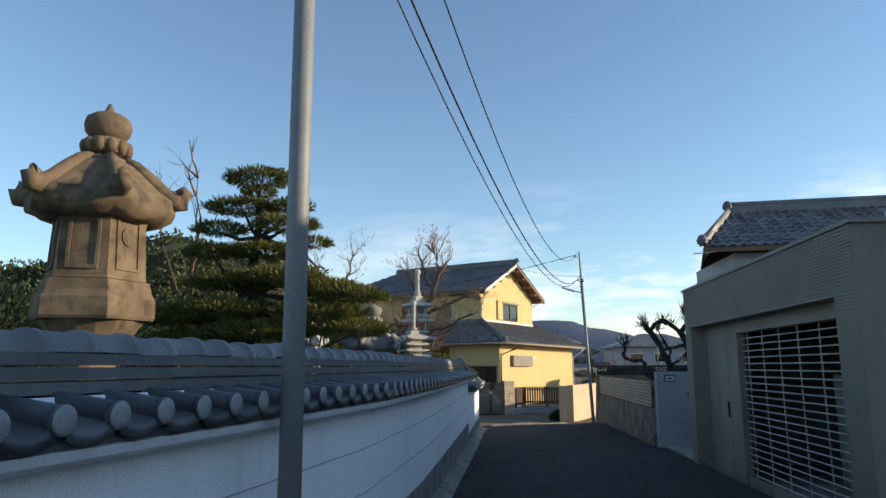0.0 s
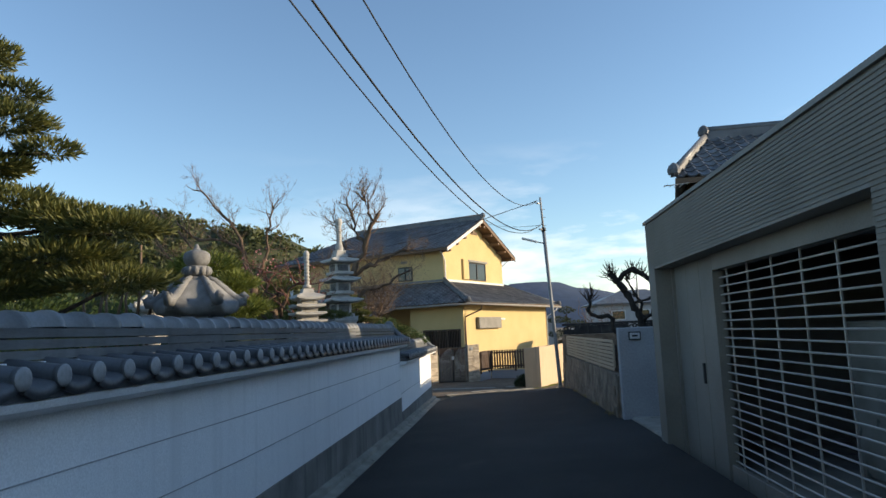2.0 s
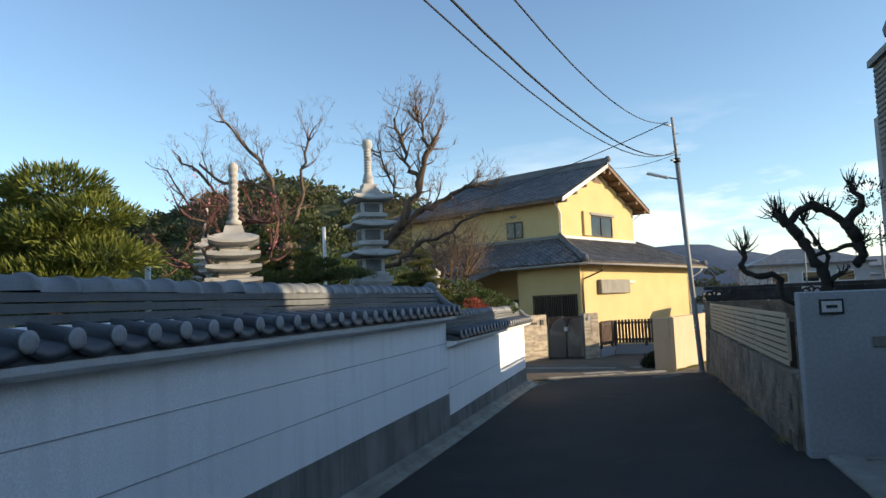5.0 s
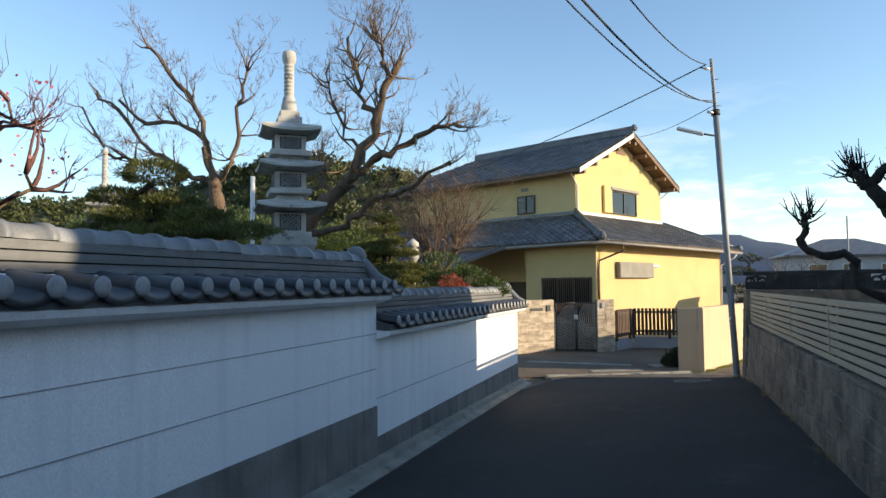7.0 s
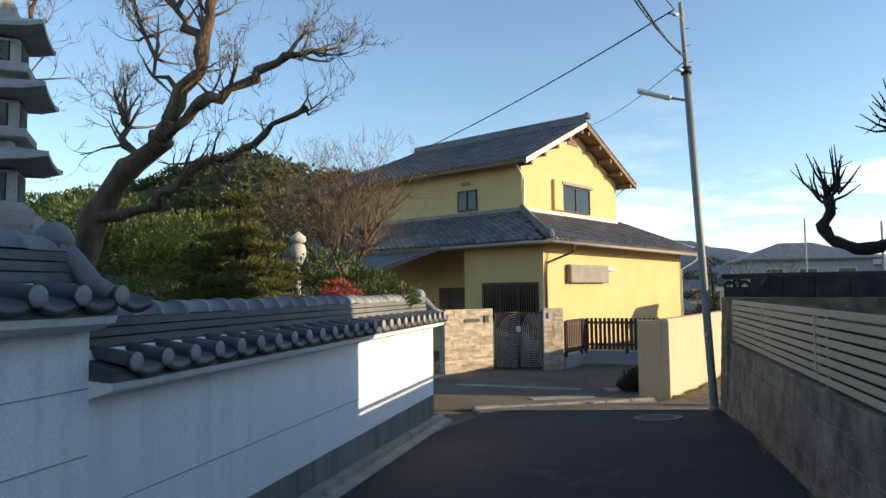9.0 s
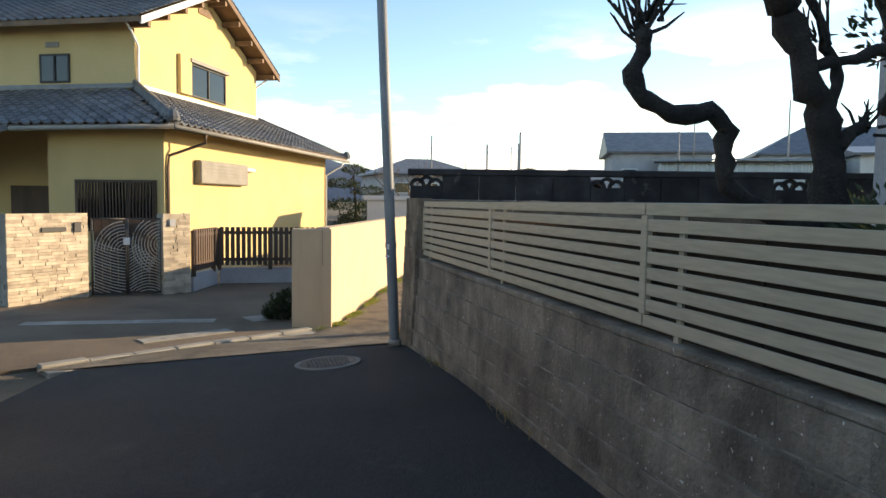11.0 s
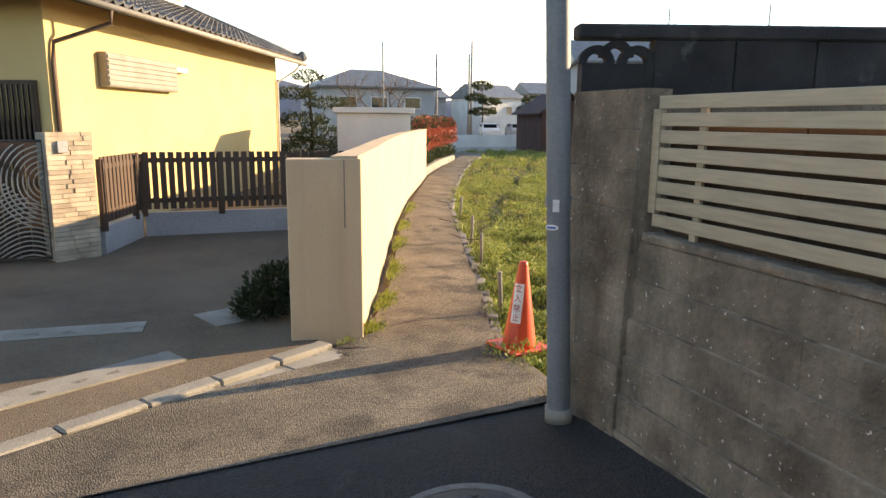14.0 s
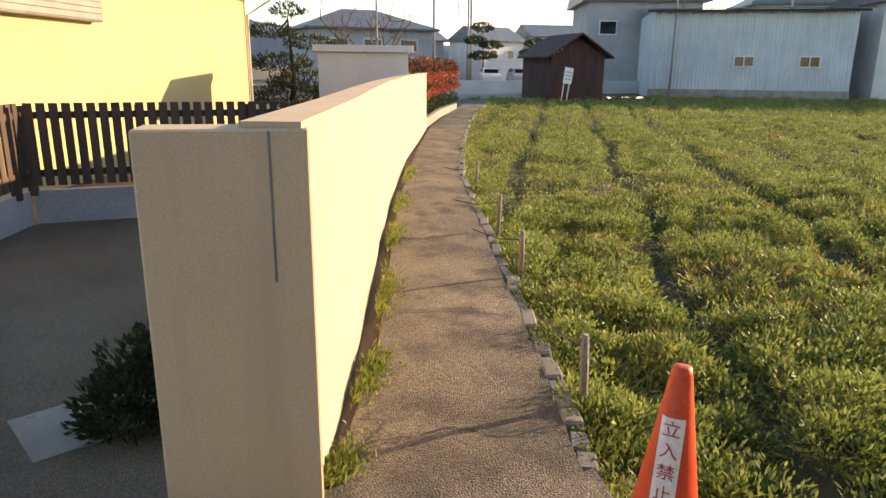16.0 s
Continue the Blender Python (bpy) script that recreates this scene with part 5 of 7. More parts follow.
def stone_lantern(label, x, y, zt, s, mat, ang):
    """Six-sided garden lantern: jewel, lotus, curled roof, firebox, base, post and foot."""
    L0 = thing("stone_lantern", label, "stone lantern", "garden lanterns", at=pose(x, y, zt, 0, 0, ang) @ Matrix.Diagonal((s * 0.89, s * 0.89, s, 1)))
    part("jewel", lathe(B(), [(0.10, -0.42), (0.19, -0.40), (0.25, -0.33), (0.265, -0.25), (0.245, -0.18), (0.18, -0.135), (0.085, -0.115), (0.05, -0.07), (0.02, 0.0)], 24), mat, L0, smooth=True)
    collar = part("lotus_collar", lathe(B(), [(0.16, -0.60), (0.235, -0.57), (0.265, -0.49), (0.24, -0.42), (0.16, -0.405)], 24), mat, L0)
    for i in range(12):
        a = i * math.pi / 6
        part("petal", lathe(B(), [(0.012, -0.085), (0.055, -0.05), (0.066, 0.0), (0.05, 0.045), (0.012, 0.07)], 8, (0.235 * math.cos(a), 0.235 * math.sin(a), -0.495)), mat, collar, smooth=True)
    part("neck", lathe(B(), [(0.25, -0.665), (0.245, -0.63), (0.19, -0.605)], 24), mat, L0)
    # roof with dished faces between six raised ribs that end in curls
    bm = B()
    n = 48
    rings = []
    for r, z in ((0.2, -0.64), (0.34, -0.70), (0.50, -0.84), (0.67, -1.01), (0.80, -1.12), (0.82, -1.16), (0.81, -1.27), (0.62, -1.32), (0.48, -1.33)):
        ring = []
        for i in range(n):
            a = 2 * math.pi * i / n
            c = abs(math.cos(3 * a))
            rr = r * (0.89 + 0.13 * c ** 2) if r > 0.4 else r
            zz = z + 0.09 * c ** 6 * max(0, r - 0.45) / 0.35
            ring.append(bm.verts.new((rr * math.cos(a), rr * math.sin(a), zz)))
        rings.append(ring)
    for p, q in zip(rings, rings[1:]):
        for i in range(n):
            bm.faces.new((p[i], p[(i + 1) % n], q[(i + 1) % n], q[i]))
    bm.faces.new(rings[0]); bm.faces.new(rings[-1])
    rf = part("lantern_roof", bm, mat, L0, smooth=True)
    for i in range(6):
        a = i * math.pi / 3
        pts = [(r * math.cos(a), r * math.sin(a), z) for r, z in ((0.2, -0.62), (0.35, -0.69), (0.52, -0.83), (0.69, -0.99), (0.82, -1.07), (0.92, -1.06), (0.95, -0.99), (0.905, -0.945), (0.855, -0.965), (0.855, -1.01))]
        v, f = tube_data(pts, [0.05, 0.065, 0.08, 0.095, 0.105, 0.10, 0.085, 0.065, 0.05, 0.03], 10)
        raw("curled_rib", v, f, mat, rf, True)
    fb = part("firebox", lathe(B(), [(0.56, -1.93), (0.55, -1.90), (0.515, -1.36), (0.53, -1.30)], 6), mat, L0)
    for i in range(6):
        a = math.radians(30 + 60 * i)
        d = 0.463
        t = pose(d * math.cos(a), d * math.sin(a), -1.57, 0, -3, math.degrees(a))
        fr = B()
        for q in ((-0.17, -0.27, -0.135, 0.27), (0.135, -0.27, 0.17, 0.27), (-0.134, 0.24, 0.134, 0.27), (-0.134, -0.27, 0.134, -0.24)):
            box(fr, -0.02, q[0], q[1], 0.012, q[2], q[3], t)
        part("panel_frame", fr, mat, fb)
        if i % 2 == 0:
            wn = B()
            box(wn, -0.03, -0.13, -0.235, -0.008, -0.01, 0.235, t); box(wn, -0.03, 0.01, -0.235, -0.008, 0.13, 0.235, t)
            part("door_relief", wn, mat, fb)
        else:
            wn = lathe(B(), [(0.10, -0.012), (0.10, 0.012), (0.06, 0.014)], 12)
            bmesh.ops.transform(wn, matrix=t @ pose(0.0, 0, 0.08, 0, 90, 0), verts=wn.verts)
            part("carved_boss", wn, mat, fb)
    part("base_slab", lathe(B(), [(0.66, -2.33), (0.68, -2.30), (0.675, -2.12), (0.63, -2.05), (0.60, -1.94), (0.50, -1.935)], 6), mat, L0)
    low = (GG - zt) / s
    part("post", lathe(B(), [(0.5, low), (0.5, low + 0.2), (0.3, low + 0.3), (0.28, -2.7), (0.5, -2.4), (0.55, -2.335)], 16), mat, L0)
    return L0


stone_lantern("large brown weathered stone lantern with curled six-sided roof", -3.80, 5.92, 4.20, 0.90, "oldstone", 14)
stone_lantern("smaller grey stone lantern with curled six-sided roof", -2.03, 10.13, 2.67, 0.585, "greystone", 20)
stone_lantern("small pale stone lantern among the garden pines", -3.5, 12.0, 2.50, 0.34, "granite", 10)


def square_roof(bm, c, half, z0, rise, top, lip=0.05):
    """A square stone roof with upturned corners."""
    n = 6
    def ring(hw, z, lift):
        r = []
        for e in range(4):
            for i in range(n):
                f = i / n
                p = [(-1 + 2 * f, -1), (1, -1 + 2 * f), (1 - 2 * f, 1), (-1, 1 - 2 * f)][e]
                r.append(bm.verts.new((c[0] + hw * p[0], c[1] + hw * p[1], z + lift * (abs(2 * f - 1) ** 3))))
        return r
    R = [ring(half * 0.72, z0 - lip, 0), ring(half, z0 - lip * 0.3, rise * 0.2), ring(half, z0 + lip, rise * 0.2), ring(half * 0.72, z0 + lip + rise * 0.22, rise * 0.12), ring(half * 0.42, z0 + rise * 0.6, 0), ring(top, z0 + rise, 0)]
    m = 4 * n
    for a, b in zip(R, R[1:]):
        for i in range(m):
            bm.faces.new((a[i], a[(i + 1) % m], b[(i + 1) % m], b[i]))
    bm.faces.new(R[0]); bm.faces.new(R[-1])


def lattice_pagoda():
    p = thing("stone_pagoda", "tall pale granite pagoda with three latticed storeys and ringed spire", "pagoda", at=pose(-2.51, 18.86, -0.11, 0, 0, 38) @ Matrix.Diagonal((0.84, 0.84, 1, 1)))
    spire = []
    z = 3.95
    for i in range(8):
        spire += [(0.062, z), (0.076, z + 0.014), (0.076, z + 0.034), (0.062, z + 0.045)]
        z += 0.048
    part("spire", lathe(B(), [(0.10, 3.72), (0.115, 3.80), (0.085, 3.92)] + spire + [(0.09, 4.36), (0.105, 4.42), (0.09, 4.49), (0.05, 4.51)], 14), "granite", p, smooth=True)
    part("spire_box", box(B(), -0.14, -0.14, 3.60, 0.14, 0.14, 3.74, None, bevel=0.01), "granite", p)
    for ze, half, zb in ((3.46, 0.41, 3.18), (3.02, 0.44, 2.72), (2.53, 0.48, 2.2)):
        bm = B()
        square_roof(bm, (0, 0), half, ze, 0.20, 0.17, 0.024)
        part("pagoda_roof", bm, "granite", p)
        st = part("storey", box(B(), -0.22, -0.22, zb, 0.22, 0.22, ze - 0.04, None, bevel=0.008), "granite", p)
        part("balustrade", box(B(), -0.29, -0.29, zb - 0.01, 0.29, 0.29, zb + 0.055, None, bevel=0.008), "granite", st)
        h = ze - 0.06 - (zb + 0.07)
        for sx, an in ((0, 0), (1, 90), (2, 270)):
            v, f = [], []
            for k in range(-5, 6):
                for sg in (-1, 1):
                    a, b = k * 0.055 - 0.12 * sg, k * 0.055 + 0.12 * sg
                    q = [(min(max(a + (b - a) * t, -0.13), 0.13), -0.226, zb + 0.08 + (h - 0.02) * t) for t in (0, 0.5, 1)]
                    tube_data(q, [0.008] * 3, 4, v, f)
            o = raw("lattice", v, f, "greystone", st)
            o.matrix_local = pose(0, 0, 0, 0, 0, an)
            k = part("lattice_shadow", box(B(), -0.15, -0.223, zb + 0.075, 0.15, -0.2205, ze - 0.065), "black", st)
            k.matrix_local = pose(0, 0, 0, 0, 0, an)
    part("pedestal", lathe(B(), [(0.62, GG), (0.62, 1.1), (0.45, 1.2), (0.42, 2.0), (0.5, 2.1), (0.5, 2.19)], 4, turn=math.pi / 4), "granite", p)
    return p


lattice_pagoda()


def tier_pagoda(x, y, zt, tiers, half, label):
    p = thing("stone_pagoda", label, "pagoda", at=pose(x, y, zt, 0, 0, 32))
    prof, z = [(0.07, -0.62), (0.075, -0.58)], -0.56
    for i in range(8):
        prof += [(0.036, z), (0.046, z + 0.02), (0.046, z + 0.038), (0.036, z + 0.05)]
        z += 0.058
    part("spire", lathe(B(), prof + [(0.05, -0.08), (0.045, -0.03), (0.015, 0)], 12), "granite", p, smooth=True)
    zz = -0.80
    for i in range(tiers):
        bm = B()
        hw = half * (0.86 + 0.035 * i)
        square_roof(bm, (0, 0), hw, zz, 0.17 if i == 0 else 0.075, 0.08 if i == 0 else hw * 0.6, 0.022)
        part("pagoda_roof", bm, "granite", p)
        part("storey", box(B(), -hw * 0.55, -hw * 0.55, zz - 0.10, hw * 0.55, hw * 0.55, zz - 0.015), "granite", p)
        zz -= 0.125
    part("pedestal", lathe(B(), [(half * 1.3, GG - zt), (half * 1.3, GG - zt + 0.4), (half * 0.8, GG - zt + 0.5), (half * 0.8, zz + 0.02)], 4, turn=math.pi / 4), "granite", p)
    return p


tier_pagoda(-1.95, 14.05, 3.05, 9, 0.27, "slim pale stone pagoda with many stacked roofs and spire")
tier_pagoda(-6.5, 20.0, 3.7, 9, 0.24, "distant slim pale stone pagoda among pines")

ball = thing("stone_lantern", "small pale stone lantern with rounded top among shrubs", "stone lantern", "garden lanterns", at=pose(-3.24, 25.0, 2.45))
part("cap", lathe(B(), [(0.05, -0.16), (0.13, -0.13), (0.12, -0.05), (0.06, -0.01), (0.02, 0.03)], 16), "granite", ball, smooth=True)
part("body", lathe(B(), [(0.09, -0.42), (0.125, -0.38), (0.13, -0.27), (0.11, -0.19), (0.07, -0.165)], 16), "granite", ball, smooth=True)
part("post", lathe(B(), [(0.12, GG - 2.45), (0.12, -1.9), (0.06, -1.8), (0.06, -0.5), (0.1, -0.42)], 12), "granite", ball)
for x, y in ((-4.2, 20.6), (-3.9, 15.2)):
    tube_o = tube("garden_post", [(x, y, GG), (x, y, 2.1), (x, y, 3.2 if y > 18 else 2.4)], 0.035, "whitemetal", None, 8)
    tagged(tube_o, "thin white post standing in the garden", "post", "garden posts")


def pine_tree(label, x, y, tiers, trunk, mat="pine", per=2600, nl=0.09, nw=0.018):
    t = thing("pine_tree", label, "tree", "garden pines", at=pose(x, y, 0))
    v, f = tube_data(trunk, [0.10 - 0.07 * i / (len(trunk) - 1) for i in range(len(trunk))], 8)
    raw("trunk", v, f, "darkbark", t, True)
    top = Vector(trunk[-1])
    v, f = [], []
    for (dx, dy, z, rx, ry, rz) in tiers:
        k = min(range(len(trunk)), key=lambda i: abs(trunk[i][2] - z + 0.15))
        a = Vector(trunk[k])
        b = Vector((dx, dy, z - rz * 0.3))
        tube_data([a, a.lerp(b, 0.5) + Vector((0, 0, -0.05)), b], [0.035, 0.025, 0.012], 5, v, f)
    tagged(raw("bough_work", v, f, "darkbark", t, True), kind="stuff")
    pads(rg, tiers, per, nl, nw, mat, "needles", t)
    return t


pa = [(0, 0, 4.05, .44, .36, .12), (0, 0, 3.87, .2, .2, .07), (-.22, .1, 3.70, .48, .4, .10), (.44, 0, 3.68, .26, .24, .08), (-.48, 0, 3.40, .34, .3, .09), (.40, -.1, 3.42, .42, .36, .10),
      (.70, .1, 3.22, .24, .2, .07), (-.5, -.15, 3.08, .38, .3, .09), (.06, 0, 3.10, .52, .42, .10), (-.3, .1, 2.72, .62, .45, .13), (.35, 0, 2.76, .56, .45, .13),
      (.9, .1, 2.62, .42, .4, .12), (1.25, .1, 2.54, .42, .4, .11), (.8, 0, 2.32, .62, .45, .12), (-.4, 0, 2.36, .72, .5, .14), (0.1, 0, 2.1, .8, .5, .14), (1.25, .1, 2.12, .45, .4, .12), (-1.05, 0, 2.28, .6, .5, .14), (-.7, .1, 2.0, .7, .5, .14)]
pine_tree("tall layered garden pine with clipped flat needle pads", -3.15, 8.2, pa, [(0.1, 0, GG), (0.0, 0, 1.6), (-.12, .05, 2.6), (.02, 0, 3.3), (0, 0, 3.95)], "pineolive", 7500, 0.075, 0.015)
pb = [(0, 0, 2.76, .52, .42, .22), (-.45, .1, 2.55, .42, .36, .2), (.42, 0, 2.48, .42, .36, .19), (0, -.1, 2.32, .66, .45, .22), (-.5, 0, 2.14, .56, .45, .22), (.5, 0, 2.1, .5, .45, .2), (0, -.2, 1.9, .8, .5, .22)]
pine_tree("bright green broad garden pine", -3.35, 13.3, pb, [(0, 0, GG), (.08, 0, 1.6), (0, 0, 2.6)], "pinelight", 6500, 0.09, 0.016)
pc = [(.15, 0, 2.74, .38, .36, .17), (-.38, 0, 2.52, .32, .3, .11), (.28, .1, 2.42, .36, .32, .11), (.72, .1, 2.26, .36, .3, .10), (-.2, 0, 2.28, .42, .36, .11), (1.2, .1, 2.08, .42, .32, .10), (.3, 0, 2.05, .8, .5, .13), (-.7, .1, 2.12, .4, .35, .11)]
pine_tree("low spreading garden pine behind the coping", -3.74, 17.8, pc, [(0, 0, GG), (.15, 0, 1.6), (.1, 0, 2.65)], "pineolive", 9000, 0.06, 0.013)
pd = []
for k in range(7):
    z = 2.66 - k * 0.205
    r = 0.08 + 0.125 * k
    m = 2 + k // 2 + k // 3
    for i in range(m):
        a = 2 * math.pi * (i + 0.37 * k) / m + 0.3 * math.sin(k * 2.3 + i)
        q = 0.9 + 0.25 * math.sin(i * 3.1 + k * 1.7)
        pd.append((r * 0.75 * q * math.cos(a), r * 0.75 * q * math.sin(a), z + 0.06 * math.sin(i * 2.1 + k), 0.19 + 0.022 * k, 0.19 + 0.022 * k, 0.075))
pine_tree("small cloud-pruned conical garden pine", -2.95, 22.8, pd, [(0, 0, GG), (0.03, 0, 1.6), (0, 0, 2.7)], "pineolive", 9000, 0.06, 0.014)
pine_tree("bright shrubby pine beneath the bare tree", -3.9, 23.2, [(0, 0, 2.3, .6, .5, .3), (-.6, .2, 2.0, .6, .5, .3), (.4, 0, 1.8, .7, .5, .3), (-.3, 0, 1.5, .9, .6, .3)], [(0, 0, GG), (0, 0, 1.4), (0, 0, 2.2)], "pinelight", 2200)


def shrub(label, x, y, specs, mat, per=2200, ln=0.07, wd=0.028):
    s = thing("shrub", label, "shrub", "garden shrubs", at=pose(x, y, 0))
    out = []
    for i in range(4):
        limb(rg, (0, 0, GG if x < -1.2 else GZ), (rg.normal() * 0.4, rg.normal() * 0.4, 1), 1.0 if x < -1.2 else 0.3, 0.018, 1, out, 0.5)
    limbs_mesh("stems", out, "bark", s, lambda d: True)
    pads(rg, specs, per, ln, wd, mat, "leaves", s)
    return s


shrub("leafy green evergreen shrub above the coping", -2.35, 24.3, [(0, 0, 1.75, .55, .45, .38), (.5, .1, 1.55, .5, .4, .3), (-.4, 0, 1.55, .5, .4, .3), (.9, .2, 1.38, .4, .35, .25)], "shrub", 2400)
shrub("red-leaved nandina shrub by the wall", -1.95, 23.6, [(0, 0, 1.52, .22, .2, .16), (.12, .1, 1.4, .22, .2, .14)], "redleaf", 3200, 0.06, 0.022)
shrub("clipped green shrub beside the gate wall", -2.1, 26.6, [(0, 0, 0.75, .55, .5, .45), (.2, .5, 0.95, .5, .5, .4), (-.3, .2, 1.1, .5, .5, .35)], "shrub", 2600, 0.06, 0.03)
shrub("dark low bush at the wall's foot", 2.0, 29.45, [(0, 0, -0.38, .28, .22, .26), (-.12, -.1, -0.45, .24, .2, .2), (.1, .15, -0.3, .2, .2, .2)], "dark_leaf", 7000, 0.055, 0.022)
shrub("dark evergreen thicket behind the lantern", -6.5, 7.5, [(0, 0, 2.0, 1.4, 1.2, .8), (-1.5, .5, 2.2, 1.4, 1.2, .8), (1.0, 1.8, 1.9, 1.2, 1.0, .7), (-3.0, 0, 2.3, 1.6, 1.2, .8)], "dark_leaf", 1700, 0.085, 0.034)
shrub("dark evergreen thicket in the garden", -6.8, 13.0, [(0, 0, 2.1, 1.5, 1.2, .8), (1.3, -1.2, 1.9, 1.2, 1.0, .7), (-2, 0, 2.5, 1.6, 1.2, .9), (2.2, 0.8, 1.8, 1.0, .8, .5)], "shrub", 1700, 0.085, 0.034)
shrub("olive evergreen thicket under the bare trees", -6.0, 24.0, [(0, 0, 2.2, 1.5, 1.2, .8), (-2, 1, 2.5, 1.8, 1.2, .8), (1.6, .5, 1.9, 1.0, .8, .6), (-4, 0, 2.4, 1.8, 1.2, .8)], "shrub", 1700, 0.085, 0.034)
shrub("dark pine mass behind the coping", -6.6, 19.0, [(0, 0, 1.5, 1.4, 1.0, .6), (-1.8, 0, 1.55, 1.4, 1.0, .6), (1.2, -1.6, 1.5, 1.0, .8, .5)], "dark_leaf", 800, 0.14, 0.05)

stk = thing("pruned_shrub", "hard-pruned shrub of bare pale stems", "shrub")
for i, (dx, h, lean) in enumerate(((-.28, .52, .02), (-.2, .35, -.03), (-.1, .42, .05), (0, .30, -.02), (.1, .72, .04), (.2, .5, .12), (-.4, .25, -.08))):
    tube("stem", [(-2.72 + dx * 0.8, 10.0 + dx * 0.2, GG), (-2.72 + dx, 10.0 + dx * 0.2, 1.9), (-2.72 + dx + lean, 10.0, 1.95 + h * 0.5), (-2.70 + dx + lean * 0.6, 10.0, 1.95 + h)], 0.02, "twig", stk, 6, 0.012)


def twig_out(rng, src, k, length, r, depth, spread=0.6, lift=0.12):
    out = []
    for pts, rad, dep in src:
        for _ in range(k):
            f = rng.uniform(0.25, 1.0)
            i = min(int(f * (len(pts) - 1)) + 1, len(pts) - 1)
            d = (Vector(pts[i]) - Vector(pts[i - 1])).normalized() + Vector(rng.normal(size=3)) * spread
            limb(rng, pts[i], d, length * rng.uniform(0.6, 1.2), r, depth, out, 0.55, 0.35, lift, (2, 4), 0.65, 4, 0.3)
    return out


def knobbly(path, r0, r1, n=10, wob=0.05):
    """A thick limb through given points, with swellings."""
    pts, rad = [], []
    P = [Vector(p) for p in path]
    for i in range(n + 1):
        f = i / n * (len(P) - 1)
        k = min(int(f), len(P) - 2)
        q = P[k].lerp(P[k + 1], f - k) + Vector(rg.normal(size=3)) * wob
        pts.append(q)
        rad.append((r0 + (r1 - r0) * i / n) * (1 + 0.22 * float(rg.uniform(-1, 1))))
    return (pts, rad, 9)


def bare_tree(name, label, mains, twigmat, k1, l1, depth=2, mat="bark", group="bare trees"):
    t = thing("bare_tree", label, "tree", group)
    v, f = [], []
    pts, rad, _ = mains[0]
    tube_data(pts, rad, 10, v, f)
    raw("trunk", v, f, mat, t, True)
    for pts, rad, _ in mains[1:]:
        v, f = tube_data(pts, rad, 8)
        raw("limb", v, f, mat, t, True)
    tw = twig_out(rg, mains[1:], k1, l1, 0.018, depth)
    tagged(limbs_mesh("twig_work", tw, twigmat, t, lambda d: True), kind="stuff")
    return t


bare_tree("t", "large bare deciduous tree with thick leaning pruned limbs", [
    knobbly([(-4.11, 21.0, GG), (-3.81, 21.0, 1.35), (-3.56, 21.0, 2.33), (-3.16, 21.0, 2.8), (-2.78, 21.0, 3.11)], 0.158, 0.119, 12, 0.02),
    knobbly([(-2.78, 21.0, 3.08), (-2.52, 21.0, 3.49), (-2.31, 21.0, 3.99), (-2.13, 21.0, 4.48), (-1.92, 21.0, 4.9)], 0.099, 0.042, 14, 0.03),
    knobbly([(-2.3, 21.0, 4.02), (-2.52, 21.0, 4.27), (-2.58, 21.0, 4.54), (-2.68, 21.0, 5.01), (-2.81, 21.0, 5.34)], 0.050, 0.021, 10, 0.03),
    knobbly([(-2.06, 21.0, 4.62), (-2.18, 21.0, 5.01), (-2.26, 21.0, 5.29)], 0.036, 0.021, 8, 0.03),
    knobbly([(-2.72, 21.0, 3.17), (-2.32, 21.0, 3.38), (-1.96, 21.0, 3.55), (-1.53, 21.0, 3.74), (-1.11, 21.0, 3.88)], 0.073, 0.028, 14, 0.03),
    knobbly([(-3.47, 21.0, 2.35), (-2.91, 21.0, 2.38), (-2.49, 21.0, 2.61), (-2.25, 21.0, 2.81), (-1.85, 21.0, 2.89), (-1.54, 21.0, 3.08), (-1.08, 21.0, 3.29)], 0.066, 0.021, 16, 0.03),
    knobbly([(-3.03, 21.0, 2.9), (-3.2, 21.0, 3.18), (-3.25, 21.0, 3.37)], 0.046, 0.035, 6, 0.02),
    knobbly([(-2.52, 21.0, 3.48), (-2.82, 21.0, 3.78), (-3.03, 21.0, 4.37), (-3.16, 21.0, 4.85)], 0.026, 0.014, 9, 0.03)], "twig", 17, 0.43, 3)
